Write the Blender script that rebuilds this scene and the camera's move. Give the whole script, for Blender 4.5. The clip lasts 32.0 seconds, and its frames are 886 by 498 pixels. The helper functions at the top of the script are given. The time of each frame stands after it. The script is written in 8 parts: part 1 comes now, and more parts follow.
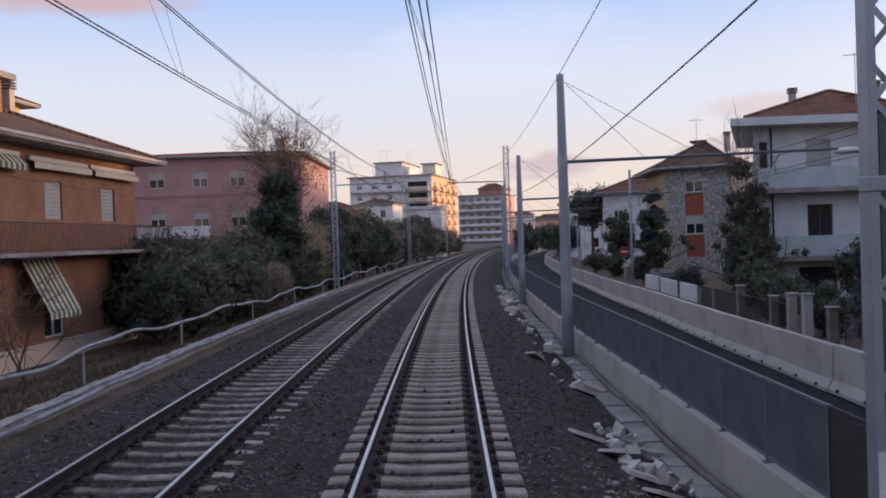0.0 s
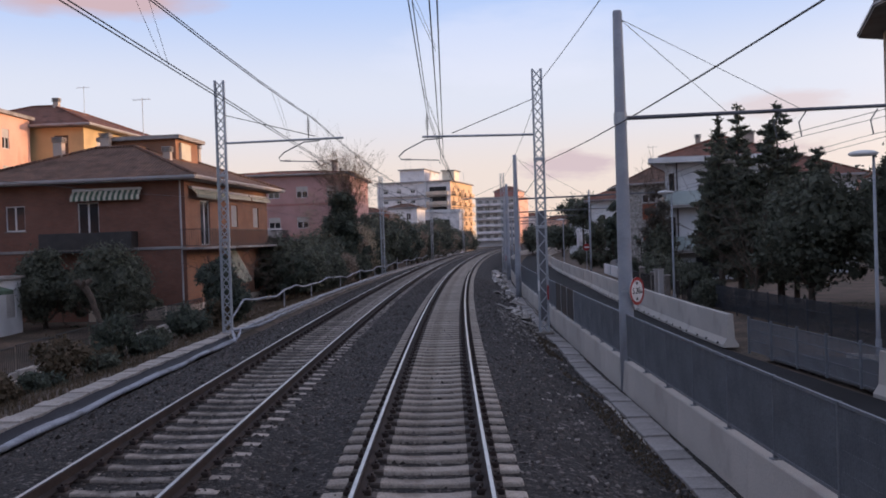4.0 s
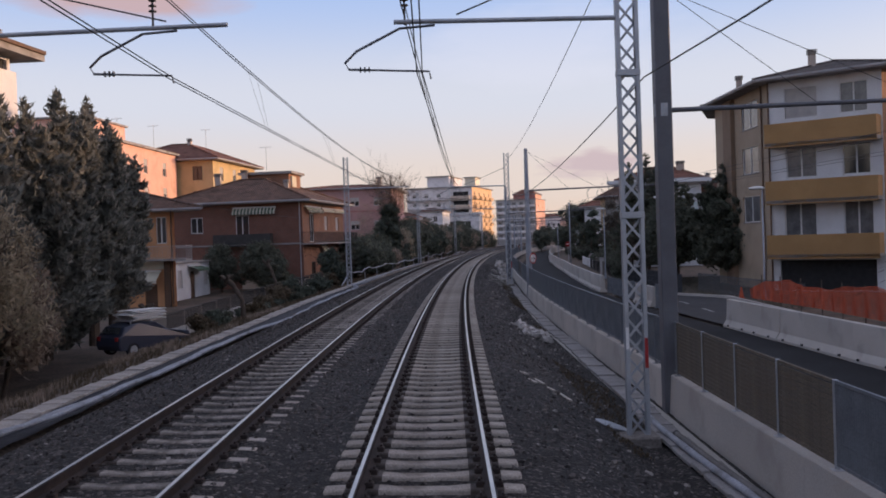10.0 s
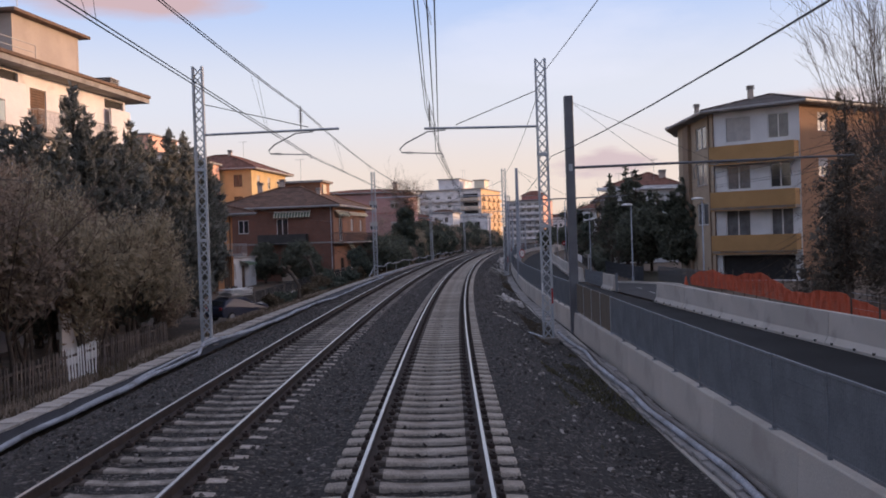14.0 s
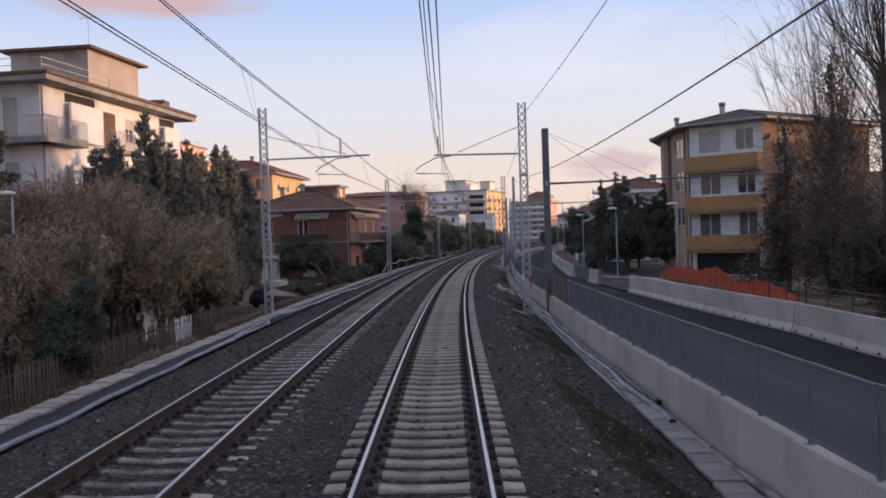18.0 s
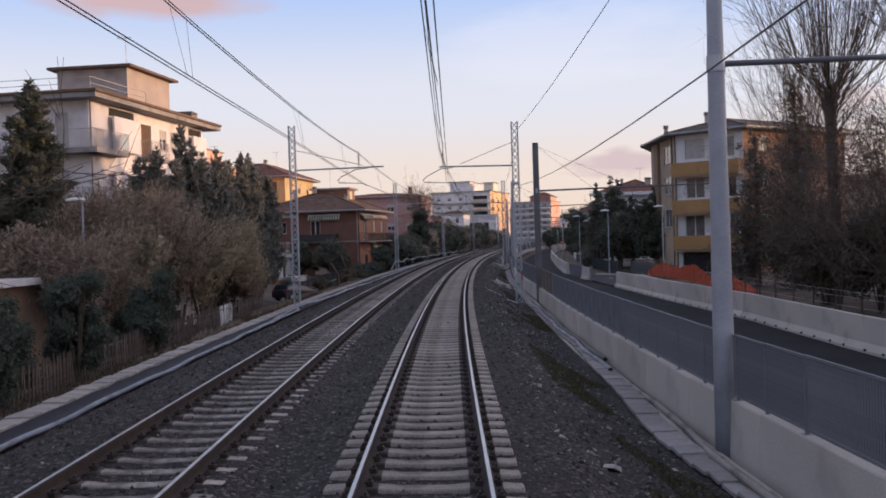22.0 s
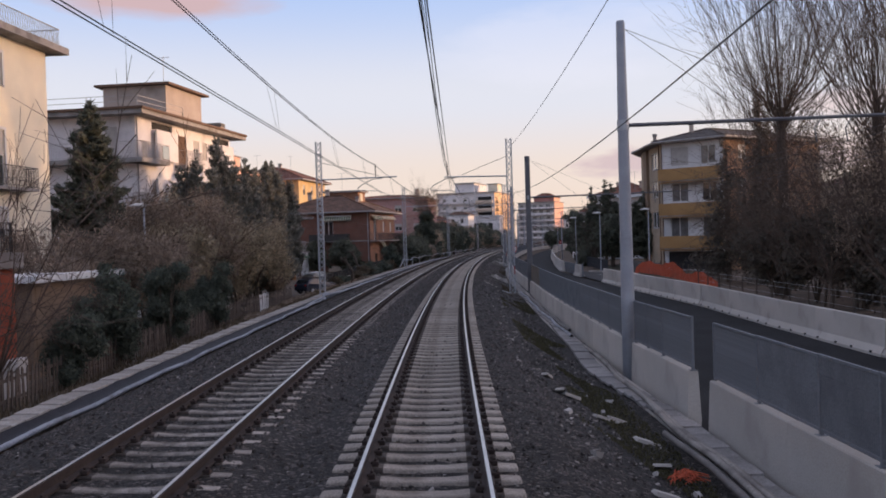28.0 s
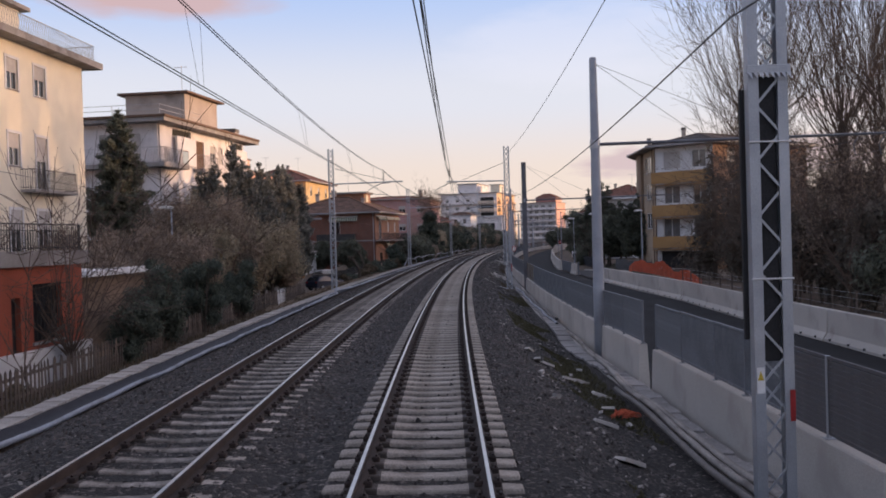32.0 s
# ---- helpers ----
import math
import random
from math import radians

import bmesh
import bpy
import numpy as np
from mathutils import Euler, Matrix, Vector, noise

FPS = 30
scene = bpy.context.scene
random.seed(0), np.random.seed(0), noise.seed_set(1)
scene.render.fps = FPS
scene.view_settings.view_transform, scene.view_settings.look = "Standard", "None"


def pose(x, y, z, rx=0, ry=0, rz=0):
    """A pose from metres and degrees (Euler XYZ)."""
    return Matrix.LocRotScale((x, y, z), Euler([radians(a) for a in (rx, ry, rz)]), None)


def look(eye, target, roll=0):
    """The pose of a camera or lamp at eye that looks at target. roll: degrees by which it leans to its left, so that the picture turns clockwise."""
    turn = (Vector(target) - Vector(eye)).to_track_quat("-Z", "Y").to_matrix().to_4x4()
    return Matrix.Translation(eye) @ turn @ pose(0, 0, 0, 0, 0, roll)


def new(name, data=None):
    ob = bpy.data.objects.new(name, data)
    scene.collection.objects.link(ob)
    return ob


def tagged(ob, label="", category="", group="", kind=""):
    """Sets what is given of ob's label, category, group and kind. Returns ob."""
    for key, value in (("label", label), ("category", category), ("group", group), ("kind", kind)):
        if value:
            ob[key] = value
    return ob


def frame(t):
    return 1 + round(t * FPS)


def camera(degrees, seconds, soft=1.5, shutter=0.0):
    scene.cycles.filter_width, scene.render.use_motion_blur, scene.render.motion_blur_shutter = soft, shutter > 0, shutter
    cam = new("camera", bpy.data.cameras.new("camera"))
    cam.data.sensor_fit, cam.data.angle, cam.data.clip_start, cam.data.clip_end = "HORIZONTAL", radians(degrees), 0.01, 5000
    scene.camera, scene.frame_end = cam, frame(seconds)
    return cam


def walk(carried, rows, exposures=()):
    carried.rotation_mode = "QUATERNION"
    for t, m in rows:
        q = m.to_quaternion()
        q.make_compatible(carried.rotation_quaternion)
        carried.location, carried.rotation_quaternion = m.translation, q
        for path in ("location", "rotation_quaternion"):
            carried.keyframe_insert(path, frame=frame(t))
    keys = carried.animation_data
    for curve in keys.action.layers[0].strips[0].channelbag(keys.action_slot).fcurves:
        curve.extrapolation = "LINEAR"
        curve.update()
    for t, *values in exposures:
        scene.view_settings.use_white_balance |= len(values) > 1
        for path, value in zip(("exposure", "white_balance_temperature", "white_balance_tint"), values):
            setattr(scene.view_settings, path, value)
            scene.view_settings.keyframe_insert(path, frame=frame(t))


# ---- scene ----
cam = camera(51.76, 32.0, soft=1.8)
# seconds, eye, target, roll
PATH = [
    (0.0, (0.298, 0.000, 2.696), (0.339, 9.999, 2.576), -1.90),
    (1.0, (0.318, -7.334, 2.696), (0.305, 2.666, 2.576), -1.90),
    (2.0, (0.376, -14.500, 2.696), (0.309, -4.501, 2.576), -1.90),
    (3.0, (0.469, -21.399, 2.696), (0.350, -11.400, 2.576), -1.91),
    (3.5, (0.527, -24.758, 2.696), (0.383, -14.760, 2.576), -1.91),
    (4.5, (0.665, -31.321, 2.696), (0.471, -21.324, 2.576), -1.91),
    (5.5, (0.830, -37.696, 2.696), (0.588, -27.700, 2.576), -1.92),
    (6.5, (1.021, -43.884, 2.696), (0.731, -33.889, 2.576), -1.92),
    (7.5, (1.231, -49.822, 2.696), (0.896, -39.829, 2.576), -1.92),
    (8.5, (1.454, -55.433, 2.696), (1.077, -45.441, 2.576), -1.92),
    (9.5, (1.684, -60.671, 2.696), (1.268, -50.681, 2.576), -1.92),
    (10.5, (1.915, -65.523, 2.696), (1.463, -55.534, 2.576), -1.92),
    (11.5, (2.143, -69.975, 2.696), (1.657, -59.988, 2.576), -1.91),
    (12.5, (2.363, -74.037, 2.696), (1.848, -64.051, 2.576), -1.91),
    (13.5, (2.575, -77.732, 2.696), (2.032, -67.747, 2.576), -1.90),
    (14.5, (2.775, -81.087, 2.696), (2.208, -71.104, 2.576), -1.90),
    (15.5, (2.964, -84.118, 2.696), (2.374, -74.136, 2.576), -1.90),
    (16.5, (3.135, -86.796, 2.696), (2.527, -76.816, 2.576), -1.89),
    (17.5, (3.288, -89.110, 2.696), (2.663, -79.131, 2.576), -1.88),
    (18.5, (3.426, -91.150, 2.696), (2.787, -81.172, 2.576), -1.87),
    (19.5, (3.556, -93.030, 2.696), (2.903, -83.052, 2.576), -1.85),
    (20.5, (3.681, -94.811, 2.696), (3.016, -84.834, 2.576), -1.84),
    (21.5, (3.802, -96.506, 2.696), (3.125, -86.530, 2.576), -1.83),
    (22.5, (3.919, -98.125, 2.696), (3.231, -88.149, 2.576), -1.82),
    (23.5, (4.034, -99.676, 2.696), (3.335, -89.701, 2.576), -1.81),
    (24.5, (4.145, -101.168, 2.696), (3.436, -91.194, 2.576), -1.79),
    (25.5, (4.254, -102.609, 2.696), (3.536, -92.636, 2.576), -1.77),
    (26.5, (4.362, -104.008, 2.696), (3.634, -94.035, 2.576), -1.76),
    (27.5, (4.467, -105.369, 2.696), (3.730, -95.397, 2.576), -1.74),
    (28.5, (4.571, -106.694, 2.696), (3.825, -96.723, 2.576), -1.72),
    (29.5, (4.674, -107.982, 2.696), (3.919, -98.012, 2.576), -1.71),
    (30.5, (4.774, -109.230, 2.696), (4.011, -99.260, 2.576), -1.69),
    (31.5, (4.872, -110.445, 2.696), (4.102, -100.476, 2.576), -1.67),
    (32.0, (4.921, -111.048, 2.696), (4.147, -101.078, 2.576), -1.66),
]
walk(cam, [(t, look(eye, target, roll)) for t, eye, target, roll in PATH], ((0, 0, 6420, 10), (7.8, 0, 6440, 10), (8.5, -0.24, 6460, 10), (9, -0.42, 6460, 10), (9.6, -0.25, 6480, 10), (10.5, -0.06, 6500, 10), (12, 0, 6520, 10), (18, 0, 6580, 10), (32, 0, 6700, 10)))

# ---- world, sun ----
SUN_EL, SUN_AZ = 4.0, 76.0          # degrees; azimuth from +y (along the line) towards +x
sun_dir = Vector((math.sin(radians(SUN_AZ)) * math.cos(radians(SUN_EL)), math.cos(radians(SUN_AZ)) * math.cos(radians(SUN_EL)), math.sin(radians(SUN_EL))))
world = bpy.data.worlds.new("evening_sky")
scene.world = world
world.use_nodes = True
wn = world.node_tree.nodes
sky = wn.new("ShaderNodeTexSky")
sky.sky_type, sky.sun_disc = "NISHITA", False
sky.sun_elevation, sky.sun_rotation = radians(SUN_EL), radians(SUN_AZ)
sky.altitude, sky.air_density, sky.dust_density, sky.ozone_density = 0, 1.0, 1.2, 1.0
wl = world.node_tree.links
geo = wn.new("ShaderNodeTexCoord")
sep = wn.new("ShaderNodeSeparateXYZ")
wl.new(geo.outputs["Generated"], sep.inputs[0])
grad = wn.new("ShaderNodeValToRGB")          # clear evening sky by height: peach at the skyline, blue overhead
grad.color_ramp.interpolation = "EASE"
STOPS = [(0.0, (0.95, 0.73, 0.56)), (0.06, (0.93, 0.80, 0.70)), (0.15, (0.81, 0.84, 0.91)), (0.28, (0.475, 0.645, 0.975)), (0.5, (0.56, 0.62, 0.84)), (1.0, (0.52, 0.54, 0.66))]
while len(grad.color_ramp.elements) < len(STOPS):
    grad.color_ramp.elements.new(0.5)
for el, (pos, c) in zip(grad.color_ramp.elements, STOPS):
    el.position, el.color = pos, (*c, 1)
wl.new(sep.outputs["Z"], grad.inputs["Fac"])


def wmath(op, a, b=None, clamp=False):
    n = wn.new("ShaderNodeMath")
    n.operation, n.use_clamp = op, clamp
    for i, v in enumerate((a, b)):
        if v is None:
            continue
        if isinstance(v, (int, float)):
            n.inputs[i].default_value = v
        else:
            wl.new(v, n.inputs[i])
    return n.outputs[0]


def wmix(fac, a, b, kind="MIX"):
    n = wn.new("ShaderNodeMix")
    n.data_type, n.blend_type = "RGBA", kind
    for sock, v in ((n.inputs[0], fac), (n.inputs[6], a), (n.inputs[7], b)):
        if isinstance(v, (int, float)):
            sock.default_value = v
        elif isinstance(v, tuple):
            sock.default_value = (*v, 1)
        else:
            wl.new(v, sock)
    return n.outputs[2]


def cloud(col, middle, size, strength, scale, sky_col):
    """One bank of thin cloud about a direction of the sky."""
    mp = wn.new("ShaderNodeMapping")
    mp.inputs["Location"].default_value = tuple(-c / w for c, w in zip(middle, size))
    mp.inputs["Scale"].default_value = tuple(1 / w for w in size)
    wl.new(geo.outputs["Generated"], mp.inputs["Vector"])
    ln = wn.new("ShaderNodeVectorMath")
    ln.operation = "LENGTH"
    wl.new(mp.outputs[0], ln.inputs[0])
    fall = wmath("SUBTRACT", 1.0, ln.outputs["Value"], True)
    st = wn.new("ShaderNodeMapping")
    st.inputs["Scale"].default_value = (1.0, 1.0, 3.5)
    wl.new(geo.outputs["Generated"], st.inputs["Vector"])
    ns = wn.new("ShaderNodeTexNoise")
    ns.inputs["Scale"].default_value, ns.inputs["Detail"].default_value, ns.inputs["Roughness"].default_value = scale, 6, 0.55
    wl.new(st.outputs[0], ns.inputs["Vector"])
    mask = wmath("MULTIPLY", wmath("SUBTRACT", wmath("ADD", wmath("MULTIPLY", fall, 0.9), ns.outputs["Fac"]), 0.78), 3.0, True)
    return wmix(wmath("MULTIPLY", mask, strength), sky_col, col)


near = wmath("MAXIMUM", wmath("ADD", wmath("MULTIPLY", sep.outputs["X"], sun_dir.x), wmath("MULTIPLY", sep.outputs["Y"], sun_dir.y)), 0.0)
low = wmath("SUBTRACT", 1.0, wmath("MULTIPLY", wmath("ABSOLUTE", sep.outputs["Z"]), 1.4), True)
warm = wmath("MULTIPLY", wmath("POWER", near, 10.0), wmath("POWER", low, 1.5))
tone = wmix(wmath("MULTIPLY", warm, 0.85), grad.outputs["Color"], (14.0, 9.8, 7.4))
tone = wmix(0.12, tone, wmix(1.0, sky.outputs["Color"], (0.1, 0.1, 0.1), "MULTIPLY"))
tone = cloud((0.62, 0.46, 0.47), (-0.35, 0.905, 0.25), (0.19, 0.3, 0.034), 1.0, 6.0, tone)
tone = cloud((0.66, 0.53, 0.53), (0.125, 0.989, 0.074), (0.085, 0.4, 0.026), 0.95, 20.0, tone)
tone = cloud((0.66, 0.52, 0.5), (0.31, 0.948, 0.075), (0.1, 0.4, 0.03), 0.9, 20.0, tone)
tone = cloud((0.84, 0.85, 0.93), (0.06, 0.98, 0.2), (0.22, 0.4, 0.07), 0.3, 9.0, tone)
tone = cloud((0.7, 0.5, 0.45), (0.33, 0.93, 0.125), (0.1, 0.4, 0.022), 0.45, 14.0, tone)
tone = wmix(1.0, tone, (0.965, 0.962, 1.02), "MULTIPLY")
wl.new(tone, wn["Background"].inputs["Color"])
wn["Background"].inputs["Strength"].default_value = 1.08
scene.view_settings.exposure = 0.0

lamp = bpy.data.lights.new("sun", "SUN")
lamp.energy, lamp.angle, lamp.color = 3.6, radians(0.8), (1.0, 0.6, 0.34)
sun = new("sun", lamp)
sun.matrix_world = look(sun_dir * 200, (0, 0, 0))

# ---- the railway's line: s metres along it, l metres to its right, z above the rails ----
KNOTS = [-120, -80, -40, 0, 40, 80, 120, 160, 200, 240]
BEND = [0.000631, 0.000732, 0.000765, 0.000742, 0.000703, 0.000649, 0.000591, 0.000533, 0.000475, 0.000417]
GS = np.arange(-700, 1501, 1.0)
_k = np.interp(GS, KNOTS, BEND)
_th = np.concatenate([[0], np.cumsum((_k[1:] + _k[:-1]) / 2)])
_th -= np.interp(0, GS, _th)
_cx = np.concatenate([[0], np.cumsum(np.sin((_th[1:] + _th[:-1]) / 2))])
_cy = np.concatenate([[0], np.cumsum(np.cos((_th[1:] + _th[:-1]) / 2))])
_cx -= np.interp(0, GS, _cx)
_cy -= np.interp(0, GS, _cy)
CANT = 0.0212


def head(s):
    return float(np.interp(s, GS, _th))


def at(s, l=0.0, z=0.0):
    a = np.interp(s, GS, _th)
    return (float(np.interp(s, GS, _cx) + l * np.cos(a)), float(np.interp(s, GS, _cy) - l * np.sin(a)), float(z))


def along(s, l=0.0, z=0.0, turn=0.0):
    """A pose on the line: x to the right of it, y ahead along it."""
    x, y, z = at(s, l, z)
    return pose(x, y, z, 0, 0, -math.degrees(head(s)) + turn)


def line(knots, s):
    return float(np.interp(s, [k[0] for k in knots], [k[1] for k in knots]))


# ---- mesh building ----
class Mesh:
    """Collects vertices and faces of one part."""

    def __init__(self):
        self.v, self.f, self.m = [], [], []

    def add(self, verts, faces, mat=0):
        n = len(self.v)
        self.v += [tuple(map(float, p)) for p in verts]
        self.f += [tuple(i + n for i in q) for q in faces]
        self.m += [mat] * len(faces)
        return self

    def box(self, x0, y0, z0, x1, y1, z1, c=0.0, m=None, mat=0):
        """A box, its edges cut off by c."""
        if c <= 0:
            v = [(x, y, z) for z in (z0, z1) for y in (y0, y1) for x in (x0, x1)]
            f = [(0, 2, 3, 1), (4, 5, 7, 6), (0, 1, 5, 4), (2, 6, 7, 3), (0, 4, 6, 2), (1, 3, 7, 5)]
        else:
            c = min(c, abs(x1 - x0) * 0.45, abs(y1 - y0) * 0.45, abs(z1 - z0) * 0.45)
            v, idx = [], {}
            lo, hi = (x0, y0, z0), (x1, y1, z1)
            for bits in range(8):
                sgn = [(bits >> i) & 1 for i in range(3)]
                for ax in range(3):
                    p = [(hi[i] - c if sgn[i] else lo[i] + c) if i != ax else (hi[i] if sgn[i] else lo[i]) for i in range(3)]
                    idx[(bits, ax)] = len(v)
                    v.append(p)
            f = []
            for ax in range(3):
                o = [i for i in range(3) if i != ax]
                for sd in (0, 1):
                    q = []
                    for a, b in ((0, 0), (1, 0), (1, 1), (0, 1)):
                        q.append(idx[((sd << ax) | (a << o[0]) | (b << o[1]), ax)])
                    f.append(tuple(q))
                for a in (0, 1):
                    for b in (0, 1):
                        b0 = (a << o[0]) | (b << o[1])
                        b1 = b0 | (1 << ax)
                        f.append((idx[(b0, o[0])], idx[(b1, o[0])], idx[(b1, o[1])], idx[(b0, o[1])]))
            for bits in range(8):
                f.append(tuple(idx[(bits, ax)] for ax in range(3)))
        if m is not None:
            v = [m @ Vector(p) for p in v]
        return self.add(v, f, mat)

    def tube(self, pts, r, n=6, caps=True, mat=0):
        """A round bar through the points; r one radius or one for each point."""
        pts = [Vector(p) for p in pts]
        rr = r if isinstance(r, (list, tuple)) else [r] * len(pts)
        base = len(self.v)
        up = None
        for i, p in enumerate(pts):
            d = (pts[min(i + 1, len(pts) - 1)] - pts[max(i - 1, 0)])
            d = d.normalized() if d.length > 1e-9 else Vector((0, 0, 1))
            if up is None or abs(up.dot(d)) > 0.95:
                up = Vector((0, 0, 1)) if abs(d.z) < 0.9 else Vector((1, 0, 0))
            a = d.cross(up).normalized()
            b = a.cross(d)
            up = b
            for k in range(n):
                q = p + (a * math.cos(2 * math.pi * k / n) + b * math.sin(2 * math.pi * k / n)) * rr[i]
                self.v.append(tuple(q))
        for i in range(len(pts) - 1):
            for k in range(n):
                o, o2 = base + i * n, base + (i + 1) * n
                self.f.append((o + k, o + (k + 1) % n, o2 + (k + 1) % n, o2 + k))
                self.m.append(mat)
        if caps:
            self.f += [tuple(base + k for k in range(n))[::-1], tuple(base + (len(pts) - 1) * n + k for k in range(n))]
            self.m += [mat, mat]
        return self

    def bar(self, p, q, w, h=None, mat=0):
        """A flat or square bar from p to q."""
        p, q = Vector(p), Vector(q)
        d = (q - p)
        ln = d.length
        d.normalize()
        up = Vector((0, 0, 1)) if abs(d.z) < 0.98 else Vector((0, 1, 0))
        a = d.cross(up).normalized()
        b = a.cross(d)
        h = h or w
        v = [r + a * (i * w / 2) + b * (j * h / 2) for r in (p, q) for i, j in ((-1, -1), (1, -1), (1, 1), (-1, 1))]
        return self.add(v, [(0, 1, 2, 3), (7, 6, 5, 4), (0, 4, 5, 1), (1, 5, 6, 2), (2, 6, 7, 3), (3, 7, 4, 0)], mat)

    def sweep(self, prof, ss, closed=False, mat=0, off=None):
        """A profile of (l, z) drawn along the line; off(s) moves it sideways and up."""
        n, base = len(prof), len(self.v)
        for s in ss:
            dl, dz = off(s) if off else (0, 0)
            a, x, y = np.interp(s, GS, _th), np.interp(s, GS, _cx), np.interp(s, GS, _cy)
            ca, sa = math.cos(a), math.sin(a)
            self.v += [(x + (l + dl) * ca, y - (l + dl) * sa, z + dz) for l, z in prof]
        for i in range(len(ss) - 1):
            for k in range(n if closed else n - 1):
                a, b = base + i * n + k, base + i * n + (k + 1) % n
                self.f.append((a, b, b + n, a + n))
                self.m.append(mat)
        if closed:
            self.f += [tuple(base + k for k in range(n)), tuple(base + (len(ss) - 1) * n + k for k in range(n))[::-1]]
            self.m += [mat, mat]
        return self

    def data(self, name, mats, smooth=False, fix=True):
        me = bpy.data.meshes.new(name)
        me.from_pydata(self.v, [], self.f)
        for m in mats:
            me.materials.append(m)
        me.polygons.foreach_set("material_index", self.m)
        if fix and len(self.f) < 60000:
            bm = bmesh.new()
            bm.from_mesh(me)
            bmesh.ops.recalc_face_normals(bm, faces=bm.faces)
            bm.to_mesh(me)
            bm.free()
        if smooth:
            me.polygons.foreach_set("use_smooth", [True] * len(me.polygons))
        me.update()
        return me


def part(name, mesh, mats, parent=None, label="", smooth=False, m=None, fix=True):
    """Links a Mesh, or mesh data made before, as one object under its thing."""
    if isinstance(mesh, Mesh):
        mesh = mesh.data(name, mats if isinstance(mats, (list, tuple)) else [mats], smooth, fix)
    ob = new(name, mesh)
    ob.parent = parent
    if m is not None:
        ob.matrix_basis = m
    return tagged(ob, label)


def thing(name, label, category, m=None, group="", kind=""):
    """An Empty at the base of a thing, which parents its parts."""
    ob = new(name)
    ob.empty_display_size = 0.2
    if m is not None:
        ob.matrix_basis = m
    return tagged(ob, label, category, group, kind)


# ---- materials ----
def material(name, col, rough=0.8, col2=None, scale=3.0, fine=40.0, amount=0.35, bump=0.0, bump_scale=None, metal=0.0, vary=0.0, dirt=None, dirt_scale=0.7, dirt_at=0.55, spec=0.4):
    """A surface with a broad and a fine variation, stains and relief. vary: by how much single pieces differ."""
    mt = bpy.data.materials.new(name)
    mt.use_nodes = True
    nt = mt.node_tree
    nd, ln = nt.nodes, nt.links
    b = nd["Principled BSDF"]
    b.inputs["Roughness"].default_value, b.inputs["Metallic"].default_value = rough, metal
    b.inputs["Specular IOR Level"].default_value = spec
    tc = nd.new("ShaderNodeTexCoord")

    def tex(sc, detail=4.0):
        t = nd.new("ShaderNodeTexNoise")
        t.inputs["Scale"].default_value, t.inputs["Detail"].default_value = sc, detail
        ln.new(tc.outputs["Object"], t.inputs["Vector"])
        return t.outputs["Fac"]

    def ramp(src, lo, hi):
        r = nd.new("ShaderNodeMapRange")
        r.inputs["From Min"].default_value, r.inputs["From Max"].default_value = lo, hi
        ln.new(src, r.inputs["Value"])
        return r.outputs["Result"]

    def mix(fac, a, c, kind="MIX"):
        x = nd.new("ShaderNodeMix")
        x.data_type, x.blend_type = "RGBA", kind
        for sock, val in ((x.inputs[0], fac), (x.inputs[6], a), (x.inputs[7], c)):
            if isinstance(val, (float, int)):
                sock.default_value = val
            elif isinstance(val, tuple):
                sock.default_value = (*val[:3], 1)
            else:
                ln.new(val, sock)
        return x.outputs[2]

    c2 = col2 or tuple(c * 0.6 for c in col)
    out = mix(ramp(tex(scale), 0.35, 0.65), col, c2)
    fine_tex = tex(fine, 2.0)
    g = nd.new("ShaderNodeMapRange")
    g.inputs["From Min"].default_value, g.inputs["From Max"].default_value = 0.3, 0.7
    g.inputs["To Min"].default_value, g.inputs["To Max"].default_value = 1 - amount, 1 + amount
    ln.new(fine_tex, g.inputs["Value"])
    out = mix(1.0, out, g.outputs["Result"], "MULTIPLY")
    if dirt:
        out = mix(ramp(tex(dirt_scale, 6.0), dirt_at, dirt_at + 0.15), out, dirt)
    if vary:
        oi = nd.new("ShaderNodeObjectInfo")
        g = nd.new("ShaderNodeMapRange")
        g.inputs["To Min"].default_value, g.inputs["To Max"].default_value = 1 - vary, 1 + vary
        ln.new(oi.outputs["Random"], g.inputs["Value"])
        out = mix(1.0, out, g.outputs["Result"], "MULTIPLY")
    ln.new(out, b.inputs["Base Color"])
    if bump:
        bp = nd.new("ShaderNodeBump")
        bp.inputs["Strength"].default_value, bp.inputs["Distance"].default_value = bump, 0.02
        ln.new(tex(bump_scale or fine, 3.0), bp.inputs["Height"])
        ln.new(bp.outputs["Normal"], b.inputs["Normal"])
    return mt


